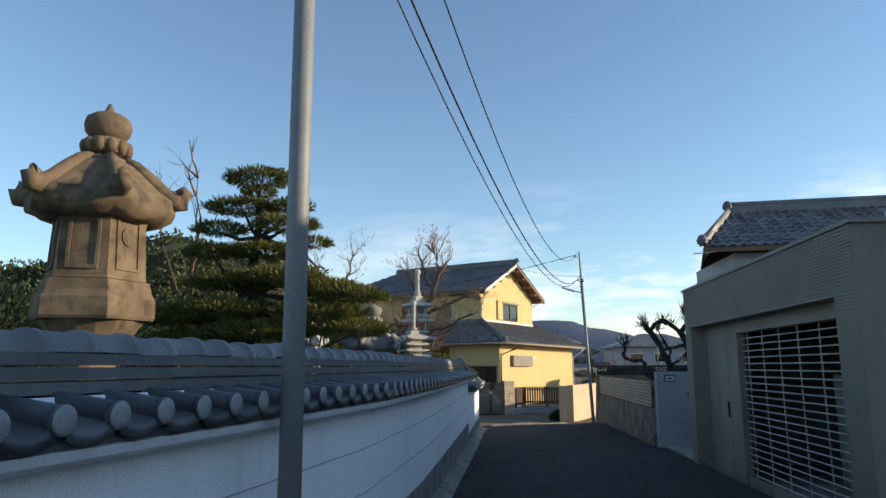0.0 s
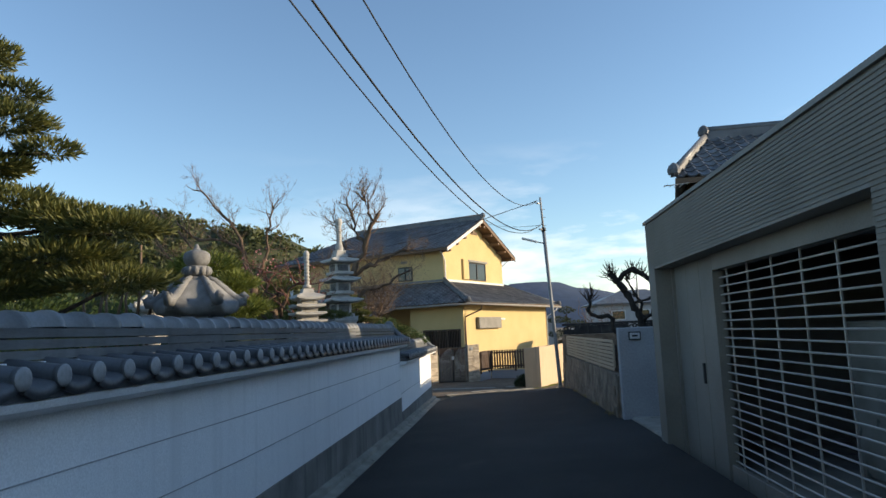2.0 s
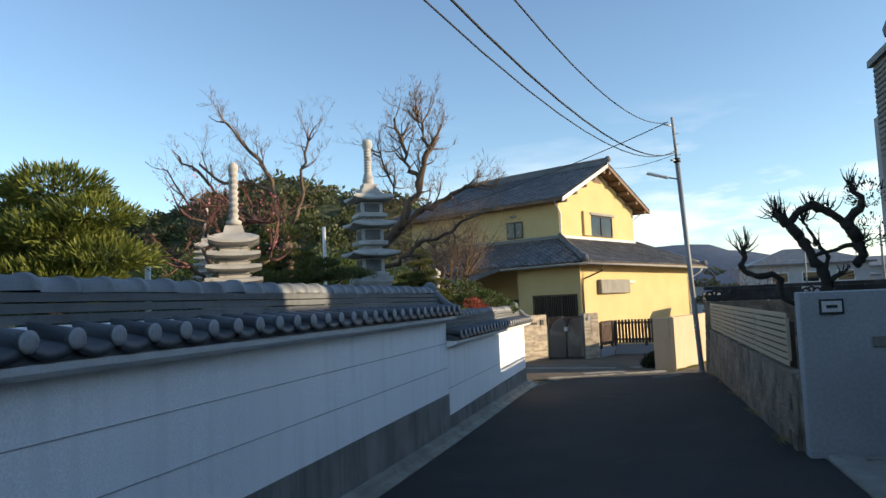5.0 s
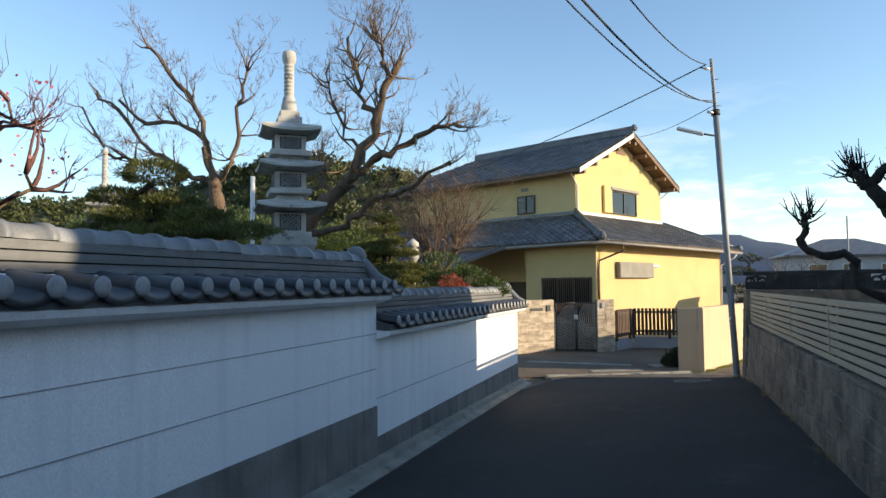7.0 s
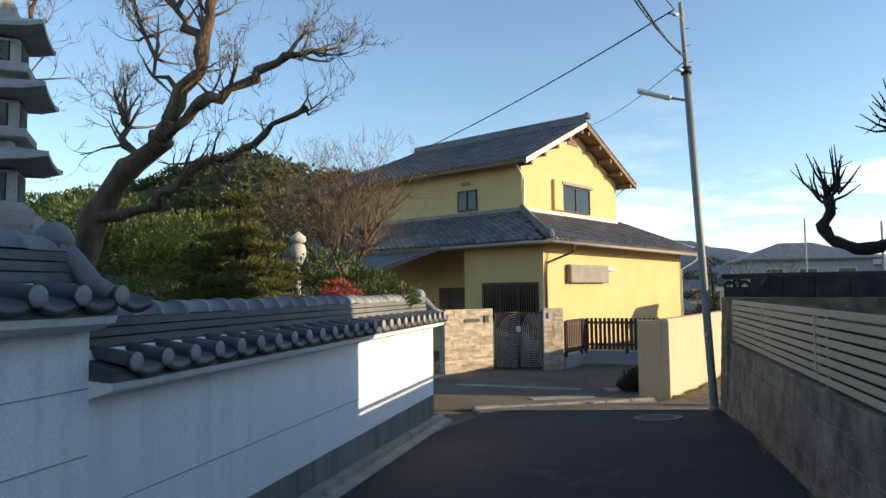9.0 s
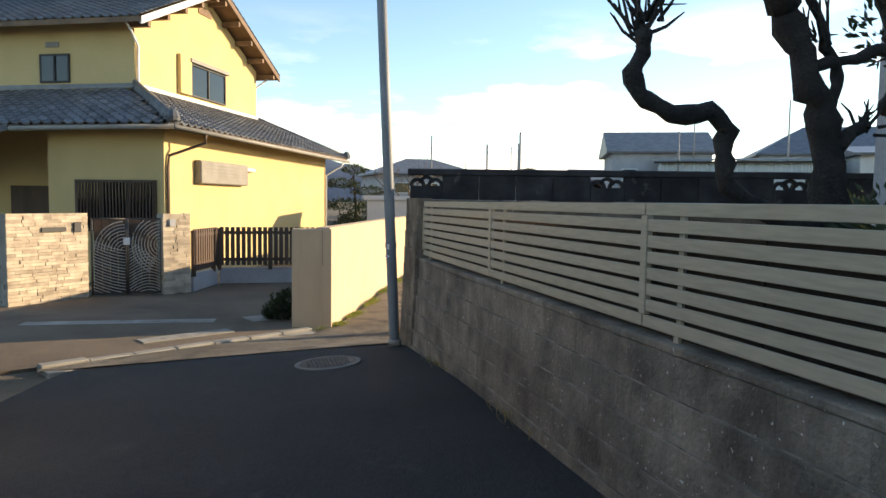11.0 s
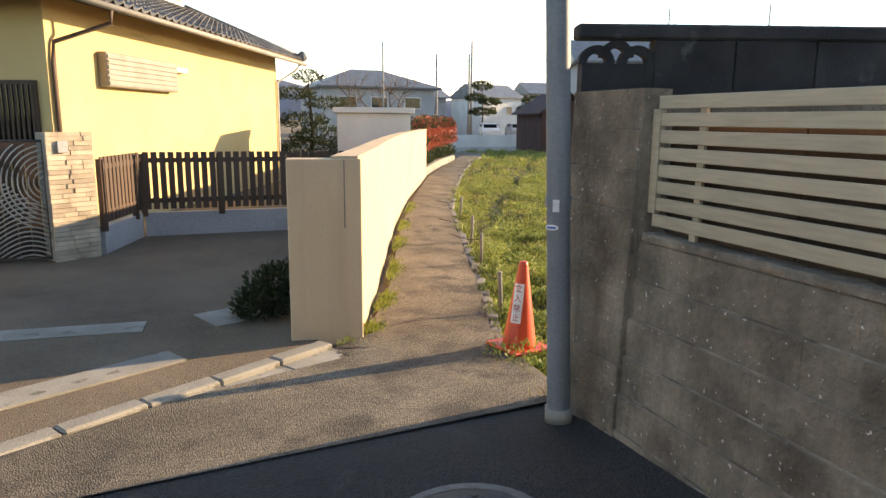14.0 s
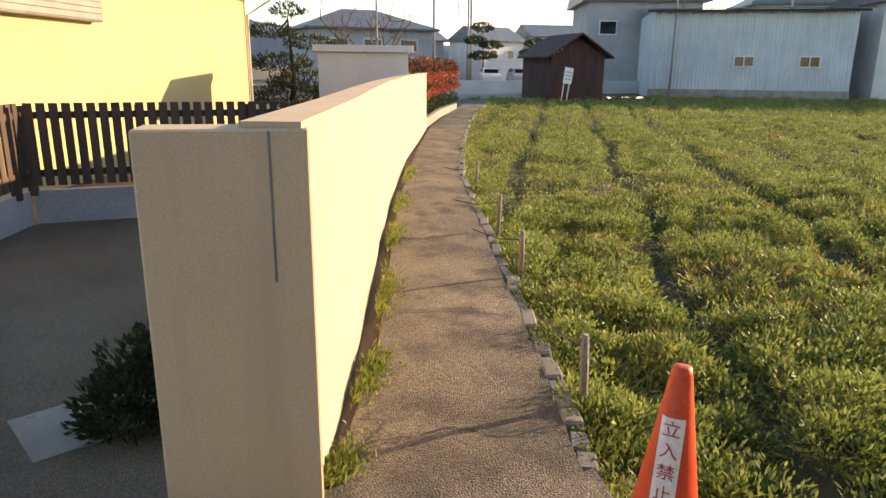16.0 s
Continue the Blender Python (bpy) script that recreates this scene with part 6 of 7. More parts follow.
bare_tree("t", "spreading bare deciduous tree behind the pagoda", [
    knobbly([(-5.54, 21.6, GG), (-5.54, 21.6, 2.51), (-5.6, 21.6, 3.12), (-5.65, 21.6, 3.34)], 0.125, 0.105, 8, 0.02),
    knobbly([(-5.63, 21.6, 3.25), (-5.82, 21.6, 3.71), (-5.9, 21.6, 4.16), (-6.22, 21.6, 4.37), (-7.15, 21.6, 4.51), (-7.76, 21.6, 4.96)], 0.079, 0.025, 14, 0.03),
    knobbly([(-5.82, 21.6, 3.75), (-5.97, 21.6, 4.47), (-6.29, 21.6, 4.96), (-6.82, 21.6, 5.59), (-7.18, 21.6, 5.92)], 0.056, 0.021, 12, 0.03),
    knobbly([(-5.71, 21.6, 3.3), (-6.32, 21.6, 3.62), (-7.01, 21.6, 3.95), (-7.76, 21.6, 4.77), (-8.4, 21.6, 5.23)], 0.059, 0.021, 12, 0.03),
    knobbly([(-5.65, 21.6, 3.34), (-5.29, 21.6, 3.62), (-5.24, 21.6, 4.13), (-5.09, 21.6, 4.81), (-5.04, 21.6, 5.24)], 0.046, 0.021, 12, 0.03),
    knobbly([(-6.37, 21.6, 3.62), (-7.25, 21.6, 3.78), (-7.98, 21.6, 3.94), (-8.65, 21.6, 4.87)], 0.040, 0.017, 10, 0.03)], "twig", 15, 0.50, 3)
bare_tree("t", "small plum tree with reddish buds", [
    knobbly([(-2.75, 15.0, GG), (-2.75, 15.0, 1.6), (-2.8, 15.0, 2.2)], 0.06, 0.045, 8, 0.02),
    knobbly([(-2.8, 15.0, 2.1), (-3.0, 15.0, 2.6), (-3.1, 15.0, 3.0)], 0.035, 0.012),
    knobbly([(-2.75, 15.0, 2.0), (-2.5, 15.0, 2.45), (-2.35, 15.0, 2.75)], 0.03, 0.012),
    knobbly([(-2.75, 15.0, 1.8), (-2.4, 15.0, 2.1), (-2.1, 15.05, 2.25)], 0.03, 0.01),
    knobbly([(-2.75, 15.0, 1.9), (-3.2, 15.0, 2.2), (-3.45, 15.0, 2.3)], 0.03, 0.012)], "redtwig", 7, 0.42, 2)
plum = thing("plum_blossom", "sparse pink buds on the plum twigs", "blossom")
tagged(pads(rg, [(-3.1, 15.0, 2.95, .4, .3, .35), (-2.35, 15.0, 2.75, .35, .3, .3), (-2.1, 15.0, 2.3, .3, .3, .2)], 170, 0.03, 0.03, "blossom", "bud_scatter", plum), kind="stuff")
bare_tree("t", "brown twiggy shrub tree beyond the garden", [
    knobbly([(-3.5, 27.2, GZ), (-3.5, 27.2, 1.5), (-3.45, 27.2, 2.0)], 0.10, 0.08, 6, 0.02)] +
    [knobbly([(-3.5, 27.2, 1.4), (-3.5 + dx * 0.5, 27.2 + dy, 2.3), (-3.5 + dx, 27.2 + dy, 3.1 + 0.4 * (1 - abs(dx)))], 0.05, 0.012, 8, 0.03)
     for dx, dy in ((-1.2, 0), (-.8, .3), (-.4, -.2), (0, .2), (.4, 0), (.8, .2), (1.1, -.1), (-1.5, .4), (-.6, .5), (.2, -.3), (.6, .4))], "twig", 13, 0.7, 3)
bare_tree("t", "thin bare sapling behind the plaster wall", [
    knobbly([(-4.3, 8.6, GG), (-4.3, 8.6, 2.2), (-4.35, 8.6, 2.7)], 0.03, 0.02, 6, 0.01),
    knobbly([(-4.35, 8.6, 2.6), (-4.6, 8.6, 3.4), (-4.7, 8.6, 4.0)], 0.018, 0.006, 6, 0.02),
    knobbly([(-4.3, 8.6, 2.5), (-4.05, 8.5, 3.4), (-4.1, 8.5, 4.2)], 0.016, 0.006, 6, 0.02),
    knobbly([(-4.3, 8.6, 2.3), (-4.9, 8.6, 3.0), (-5.2, 8.6, 3.5)], 0.018, 0.006, 6, 0.02)], "twig", 4, 0.5, 1)

# ---- neighbour's raised lot: pruned trees ----
lot = B()
lv = [[lot.verts.new((x, y, z)) for x, y in ((FX + 0.21, 16.21), (17.0, 16.21), (17.0, 21.4), (FX + 0.21, 26.38))] for z in (-0.7, 0.56)]
lot.faces.new(lv[0][::-1]); lot.faces.new(lv[1])
for i in range(4):
    lot.faces.new((lv[0][i], lv[0][(i + 1) % 4], lv[1][(i + 1) % 4], lv[1][i]))
tagged(part("lot_ground", lot, "earth"), "raised soil of the neighbouring lot", "ground", kind="structure")


def pruned_tree():
    t = thing("pruned_tree", "dark knobbly pruned tree with spiky shoots above the fence", "tree", "pruned trees")
    mains = [knobbly([(5.1, 22.0, 0.56), (5.04, 22.0, 1.3), (4.97, 22.0, 1.8), (4.86, 22.0, 2.02), (4.72, 22.0, 2.32), (4.60, 22, 2.58)], 0.115, 0.085, 16, 0.015),
             knobbly([(4.60, 22, 2.55), (4.46, 22, 2.74), (4.36, 22, 2.85), (4.28, 22, 2.95)], 0.085, 0.06, 8, 0.015),
             knobbly([(4.42, 22, 2.80), (4.58, 22, 2.97), (4.83, 22, 3.06), (5.11, 22, 3.0), (5.31, 22, 2.80), (5.46, 22, 2.62)], 0.075, 0.085, 16, 0.02),
             knobbly([(5.44, 22, 2.66), (5.57, 22, 2.40), (5.60, 22, 2.15), (5.50, 22, 1.95)], 0.10, 0.075, 10, 0.03),
             knobbly([(5.35, 22, 2.76), (5.58, 22, 2.90), (5.66, 22, 3.12), (5.55, 22.05, 3.35)], 0.08, 0.05, 9, 0.02),
             knobbly([(5.04, 22, 1.15), (4.6, 22, 1.25), (4.25, 22, 1.45), (4.23, 22, 1.62), (4.25, 22, 1.79), (4.12, 22, 1.88), (3.90, 22, 1.83), (3.68, 22, 1.92), (3.59, 22, 2.07), (3.67, 22, 2.20), (3.66, 22, 2.30)], 0.06, 0.05, 26, 0.008),
             knobbly([(4.80, 22, 2.17), (5.04, 22, 2.22), (5.28, 22, 2.29), (5.56, 22, 2.33)], 0.035, 0.04, 9, 0.015),
             knobbly([(5.02, 22, 1.62), (5.14, 22, 1.78), (5.32, 22, 1.84)], 0.05, 0.045, 7, 0.015),
             knobbly([(4.98, 22, 1.85), (5.06, 22, 2.15), (4.90, 22, 2.36), (4.74, 22, 2.70), (4.70, 22, 2.84)], 0.04, 0.022, 12, 0.015)]
    for i, (pts, rad, _) in enumerate(mains):
        v, f = tube_data(pts, rad, 9)
        raw("trunk" if i == 0 else "limb", v, f, "darkbark", t, True)
    v, f = [], []
    tufts = [((3.66, 22, 2.30), 26, 0.40, (-0.1, 0, 1)), ((4.28, 22, 2.96), 24, 0.36, (-0.5, 0, 0.8)), ((4.36, 22, 2.88), 16, 0.34, (-0.1, 0, 1)), ((4.70, 22, 2.84), 16, 0.34, (0.1, 0, 1)), ((4.85, 22, 3.08), 16, 0.32, (0.1, 0, 1)),
             ((5.55, 22.05, 3.35), 26, 0.36, (0, 0, 1)), ((5.12, 22, 3.02), 12, 0.3, (0.2, 0, 1)), ((5.56, 22, 2.33), 12, 0.25, (0.5, 0, 0.7)), ((5.3, 22, 1.85), 10, 0.2, (0.5, 0, 0.8)), ((5.60, 22, 2.4), 16, 0.3, (0.6, 0, 0.7)), ((4.92, 22, 2.34), 8, 0.28, (-0.2, 0, 1))]
    for at, n, ln, lean in tufts:
        for _k in range(n):
            d = (Vector(lean) + Vector(rg.normal(size=3)) * 0.42).normalized()
            a = Vector(at) + Vector(rg.normal(size=3)) * 0.045
            q = ln * float(rg.uniform(0.5, 1.15))
            m = a + d * q * 0.5 + Vector(rg.normal(size=3)) * 0.03
            b = m + (d + Vector((0, 0, 0.4))).normalized() * q * 0.5
            tube_data([a, m, b], [0.013, 0.010, 0.004], 4, v, f)
            if rg.uniform() < 0.5:
                tube_data([m, m + (d + Vector(rg.normal(size=3)) * 0.8).normalized() * q * 0.4], [0.008, 0.003], 4, v, f)
    tagged(raw("shoot_growth", v, f, "darkbark", t), kind="stuff")
    pads(rg, [(5.9, 22.4, 3.2, .4, .35, .35), (5.85, 22.3, 2.5, .3, .3, .4)], 700, 0.08, 0.03, "dark_leaf", "leaves", t)
    return t


pruned_tree()
shrub_r = shrub("dark clipped shrub mass behind the fence", 5.2, 21.2, [(0, 0, 1.05, .7, .9, .4), (1.2, .5, 1.1, .9, .9, .5), (-.6, -1.6, 0.95, .6, .8, .3), (.3, -3.2, 1.0, .8, .9, .4), (1.8, 2.2, 1.0, .9, .9, .45)], "dark_leaf", 900, 0.08, 0.035)


def neighbour_house():
    h = thing("neighbour_house", "grey neighbouring house with dark tiled roof", "house")
    # rear lengthened out of view to hold the sun off the plaster wall
    part("wall", box(B(), 6.2, 18.95, 0.4, 14.0, 22.75, 4.72), "fargrey", h)
    bm = B()
    for (ya, yb, yr) in ((18.45, 20.3, 1), (23.2, 20.3, -1)):
        top = [(5.25 if yr > 0 else 6.45, ya, 4.80), (15.0, ya, 4.95), (15.0, yb, 6.35), (6.6 if yr else 6.6, yb, 6.12)]
        vt = [bm.verts.new(p) for p in top]
        vb = [bm.verts.new((p[0], p[1], p[2] - 0.12)) for p in top]
        bm.faces.new(vt); bm.faces.new(vb)
        for i in range(4):
            bm.faces.new((vt[i], vb[i], vb[(i + 1) % 4], vt[(i + 1) % 4]))
    part("roof_slab", bm, "timber", h)
    bm = B()
    vs = [bm.verts.new(p) for p in ((5.25, 18.45, 4.80), (6.45, 23.2, 4.80), (6.6, 20.3, 6.12))]
    bm.faces.new(vs)
    part("roof_hip", bm, "roof", h)
    slope_tiles("roof_tiles", (5.2, 18.45, 4.81), (9.8, 0, 0.15), (0, 1.85, 1.32), 36, 9, 0.27, 0.25, lambda s, t: s > 1.4 * t / 2.27, h)
    ridge_run("ridge", (6.55, 20.3, 6.28), (15.0, 20.3, 6.5), h, 0.12, 0.17)
    ridge_run("hip_ridge", (5.25, 18.5, 4.95), (6.6, 20.3, 6.2), h, 0.09, 0.1)
    an = thing("roof_aerial", "small aerial on the neighbour's eave", "aerial")
    tube("boom", [(4.95, 18.3, 4.62), (5.55, 18.45, 4.68)], 0.012, "grille", an, 5)
    for k in range(4):
        tube("element", [(5.0 + k * 0.12, 18.15 + 0.03 * k, 4.62), (5.0 + k * 0.12, 18.5 + 0.03 * k, 4.63)], 0.008, "grille", an, 4)
    return h


neighbour_house()
# unseen plain blocks added on the sun's side to shade the plaster wall
nb = thing("sun_blocker", "unseen plain block added behind the garage to keep the sun off", "house")
part("wall", box(B(), 10.2, -14.0, -0.3, 17.0, 6.0, 5.4), "farwhite", nb)
part("middle_wall", box(B(), 10.21, 6.001, -0.3, 17.0, 12.8, 5.1), "farwhite", nb)
part("rear_wall", box(B(), 10.22, 12.801, -0.3, 17.0, 14.38, 5.0), "farwhite", nb)
# lower stretch lets a patch of sun reach the tiled coping
part("low_wall", box(B(), 10.23, 14.381, -0.3, 17.0, 15.32, 4.5), "farwhite", nb)
part("end_wall", box(B(), 10.22, 15.321, -0.3, 17.0, 15.75, 5.0), "farwhite", nb)
nb2 = thing("sun_blocker", "unseen plain block added beside the neighbouring house to keep the sun off", "house")
part("wall", box(B(), 10.2, 16.05, 0.4, 14.0, 18.94, 5.8), "farwhite", nb2)
tagged(part("gap_blocker", box(B(), 10.3, 15.76, -0.3, 10.5, 16.04, 5.0), "fargrey"), "unseen plain grey wall added to stop sun between the two blocks", "wall", kind="structure")


# ---- hill, mountains ----
def hill():
    """A wooded ridge west and north of the garden."""
    rng = np.random.default_rng(8)
    bm = B()
    crest = [(-260, 30, 14), (-170, 80, 18), (-107, 120, 19.5), (-82, 120, 22.5), (-70, 121, 26.0), (-62, 121, 27.4), (-50, 122, 22.6), (-38, 124, 21.2), (-24, 128, 14), (-8, 132, 6), (6, 136, 0.5)]
    rows = []
    for x, y, h in crest:
        d = Vector((x, y, 0)).normalized()
        q = Vector((x, y, 0))
        rows.append([bm.verts.new((*(q - d * w * 42).xy, GZ + (h - GZ) * s)) for w, s in ((1.0, -0.02), (0.7, 0.22), (0.4, 0.55), (0.15, 0.86), (0, 0.97), (-0.4, 0.9), (-1.2, -0.05))])
    for a, b in zip(rows, rows[1:]):
        for i in range(6):
            bm.faces.new((a[i], a[i + 1], b[i + 1], b[i]))
    hl = tagged(part("hill", bm, "hillground", smooth=True), "low wooded hill rising behind the garden", "hill", kind="structure")
    cs, ds = [], []
    for a, b in zip(crest, crest[1:]):
        n = int(math.hypot(b[0] - a[0], b[1] - a[1]) * 7)
        for _ in range(n):
            f, w = rng.uniform(), rng.uniform(0, 0.75)
            x, y, h = (a[i] + (b[i] - a[i]) * f for i in range(3))
            d = Vector((x, y, 0)).normalized()
            s = np.interp(w, [0, 0.15, 0.4, 0.7, 1.0], [0.97, 0.86, 0.55, 0.22, 0])
            c = np.array([x - d.x * w * 42, y - d.y * w * 42, GZ + (h - GZ) * s])
            r = rng.uniform(0.8, 1.9)
            k = 46
            u = rng.normal(size=(k, 3)); u /= np.linalg.norm(u, axis=1, keepdims=True); u[:, 2] = np.abs(u[:, 2]) * 0.9
            cs.append(c + u * r * rng.uniform(0.75, 1.05, size=(k, 1))); ds.append(u + rng.normal(size=(k, 3)) * 0.7)
    o = blades(rng, np.concatenate(cs), np.concatenate(ds), 0.75, 0.5, "woods", "hill_woods")
    tagged(o, "dense mixed woodland crowns covering the hill", "woods", kind="stuff")
    m = B()
    r2 = []
    for i in range(151):
        x = -1500 + 40 * i
        h = 40 + 60 * math.exp(-((x - 110) / 175) ** 2) + 45 * math.exp(-((x + 300) / 260) ** 2) + 6 * math.sin(x * 0.004) + 5 * math.sin(x * 0.021 + 1) + 3 * math.sin(x * 0.06)
        r2.append([m.verts.new((x, 1500, -20)), m.verts.new((x, 1560, h * 0.6)), m.verts.new((x + 20, 1700, h * 1.08)), m.verts.new((x, 2300, -20))])
    for a, b in zip(r2, r2[1:]):
        for i in range(3):
            m.faces.new((a[i], a[i + 1], b[i + 1], b[i]))
    tagged(part("mountains", m, "farhill", smooth=True), "distant mountain range with blue haze in its colour", "mountains", kind="structure")


hill()


# ---- far houses beyond the field ----
def far_house(name, label, x, y, w, d, h, roof_h, ang, wall="farwhite", hip=True, wins=((0.2, 0.55), (0.6, 0.55)), eave=0.5, roofmat="roof"):
    o = thing(name, label, "house", "far houses", at=pose(x, y, GZ, 0, 0, ang))
    part("wall", box(B(), 0, 0, -0.2, w, d, h), wall, o)
    bm = B()
    e = eave
    i = min(w, d) * 0.5 if hip else 0
    base = [(-e, -e, h), (w + e, -e, h), (w + e, d + e, h), (-e, d + e, h)]
    r0, r1 = ((i * 0.9, d / 2, h + roof_h), (w - i * 0.9, d / 2, h + roof_h)) if hip else ((-e, d / 2, h + roof_h), (w + e, d / 2, h + roof_h))
    v = [bm.verts.new(p) for p in base + [r0, r1]]
    lo = [bm.verts.new((p[0], p[1], p[2] - 0.15)) for p in base]
    for q in ((0, 1, 5, 4), (1, 2, 5), (2, 3, 4, 5), (3, 0, 4)):
        bm.faces.new([v[k] for k in q])
    for k in range(4):
        bm.faces.new((v[k], lo[k], lo[(k + 1) % 4], v[(k + 1) % 4]))
    bm.faces.new(lo)
    part("roof", bm, roofmat, o)
    for fx, fz in wins:
        wd = part("window", box(B(), fx * w, -0.06, fz * h, fx * w + min(1.5, w * 0.16), -0.003, fz * h + 1.0), "whitemetal", o)
        part("pane", box(B(), fx * w + 0.08, -0.075, fz * h + 0.08, fx * w + min(1.5, w * 0.16) - 0.08, -0.062, fz * h + 0.92), "glass", wd)
    return o


far_house("far_house", "pale two-storey house with dark hipped roof", 12.2, 79.0, 9.9, 8.0, 4.5, 1.6, 2, "fargrey", True, ((0.15, 0.6), (0.42, 0.6), (0.72, 0.6)))
far_house("far_house", "white modern house with mono-pitch roof", 35.0, 98.0, 6.0, 6.5, 4.6, 1.6, 12, "farwhite", False, ((0.2, 0.55), (0.6, 0.55)), 0.3)
far_house("far_house", "white house with dark gable roof", 42.5, 100.0, 7.0, 6.5, 5.2, 1.5, -8, "farwhite", False, ((0.2, 0.6), (0.6, 0.6)), 0.4)
far_house("far_house", "pale distant house behind poles", 27.5, 104.0, 5.5, 6, 4.6, 1.3, 5, "fargrey", False)
far_house("far_house", "grey two-storey house with tiled roof behind the barn", 30.5, 70.0, 8.0, 8.0, 6.4, 2.0, -24, "fargrey", False, ((0.1, 0.62), (0.5, 0.62)))
far_house("far_house", "large pale house with dark hipped roof", 42.0, 66.0, 14.0, 9.0, 6.3, 2.6, -30, "farwhite", True, ((0.1, 0.6), (0.4, 0.6), (0.7, 0.6)))
far_house("far_house", "low pale house beyond the path", -4.0, 84.0, 12.0, 7.0, 3.2, 1.2, 3, "fargrey", True)
far_house("far_house", "small grey house in the distance", 22.5, 96.0, 5.0, 5.0, 3.4, 1.1, 6, "fargrey", True)
far_house("far_house", "long grey house in the distance", 60.0, 100.0, 14.0, 7.0, 5.2, 1.8, -12, "fargrey", True)


def barn():
    b = thing("barn", "pale blue-grey corrugated metal barn with small windows", "barn", at=pose(29.2, 61.0, GZ, 0, 0, -32))
    w, d, h = 11.2, 8.0, 5.0
    bm = B()
    n = 110
    v0, v1 = [], []
    for i in range(n + 1):
        x = w * i / n
        y = 0.035 * math.sin(i * math.pi / 1.0 + math.pi / 2) - 0.04
        v0.append(bm.verts.new((x, y, -0.1))); v1.append(bm.verts.new((x, y, h)))
    for i in range(n):
        bm.faces.new((v0[i], v0[i + 1], v1[i + 1], v1[i]))
    part("front_sheet", bm, "corrugated", b)
    part("wall_body", box(B(), 0, 0.0, -0.1, w, d, h), "corrugated", b)
    bm = B()
    rows = []
    for i in range(n + 9):
        x = -0.5 + (w + 1) * i / (n + 8)
        z = 0.035 * (1 if i % 2 else -1)
        rows.append((bm.verts.new((x, -0.7, h + 0.05 + z)), bm.verts.new((x, d + 0.4, h + 0.75 + z))))
    for a, c in zip(rows, rows[1:]):
        bm.faces.new((a[0], c[0], c[1], a[1]))
    part("roof_sheet", bm, "shutter", b)
    part("eave_beam", box(B(), -0.4, -0.5, h - 0.12, w + 0.4, -0.42, h + 0.0), "black", b)
    for fx in (0.42, 0.74):
        wn = part("window", box(B(), fx * w, -0.16, 1.8, fx * w + 1.15, -0.08, 2.45), "whitemetal", b)
        part("pane", box(B(), fx * w + 0.07, -0.18, 1.87, fx * w + 0.54, -0.162, 2.38), "glass", wn)
        part("pane", box(B(), fx * w + 0.61, -0.18, 1.87, fx * w + 1.08, -0.162, 2.38), "glass", wn)
    part("concrete_foot", box(B(), -0.02, -0.14, -0.1, w + 0.02, -0.08, 0.5), "concrete", b)
    return b


barn()
far_house("far_house", "large white shed beyond the barn", 40.5, 55.0, 16.0, 9.0, 5.6, 0.8, -32, "farwhite", False, ())


def shed():
    s = thing("shed", "dark red-brown board shed with gable roof", "shed", at=pose(20.9, 58.4, GZ, 0, 0, -6))
    w, d, h = 3.1, 4.0, 2.3
    part("wall_body", box(B(), 0.03, 0.03, 0, w - 0.03, d, h), "redbrown", s)
    for i in range(15):
        part("board", box(B(), i * w / 15 + 0.006, 0, 0, (i + 1) * w / 15 - 0.006, 0.028, h + (0.9 * (1 - abs(2 * (i + 0.5) / 15 - 1)))), "redbrown", s)
    bm = B()
    for sg in (-1, 1):
        p = [(w / 2 + sg * (w / 2 + 0.35), -0.4, h - 0.05), (w / 2, -0.4, h + 1.15), (w / 2, d, h + 1.15), (w / 2 + sg * (w / 2 + 0.35), d, h - 0.05)]
        vt = [bm.verts.new(q) for q in p]; vb = [bm.verts.new((q[0], q[1], q[2] - 0.09)) for q in p]
        bm.faces.new(vt); bm.faces.new(vb)
        for i in range(4):
            bm.faces.new((vt[i], vb[i], vb[(i + 1) % 4], vt[(i + 1) % 4]))
    part("roof", bm, "redbrown", s)
    sg = thing("notice_board", "small white tilted notice board by the shed", "sign", at=pose(20.9, 56.9, GZ, 0, 8, 10))
    part("board", box(B(), -0.28, -0.02, 0.9, 0.28, 0.02, 1.7, None, bevel=0.01), "whitemetal", sg)
    part("leg", box(B(), -0.2, 0.021, 0, -0.15, 0.06, 1.0), "grille", sg)
    part("leg", box(B(), 0.15, 0.021, 0, 0.2, 0.06, 1.0), "grille", sg)
    for k in range(3):
        part("writing_bar", box(B(), -0.2, -0.026, 1.1 + 0.17 * k, 0.2, -0.021, 1.17 + 0.17 * k), "fargrey", sg)


shed()


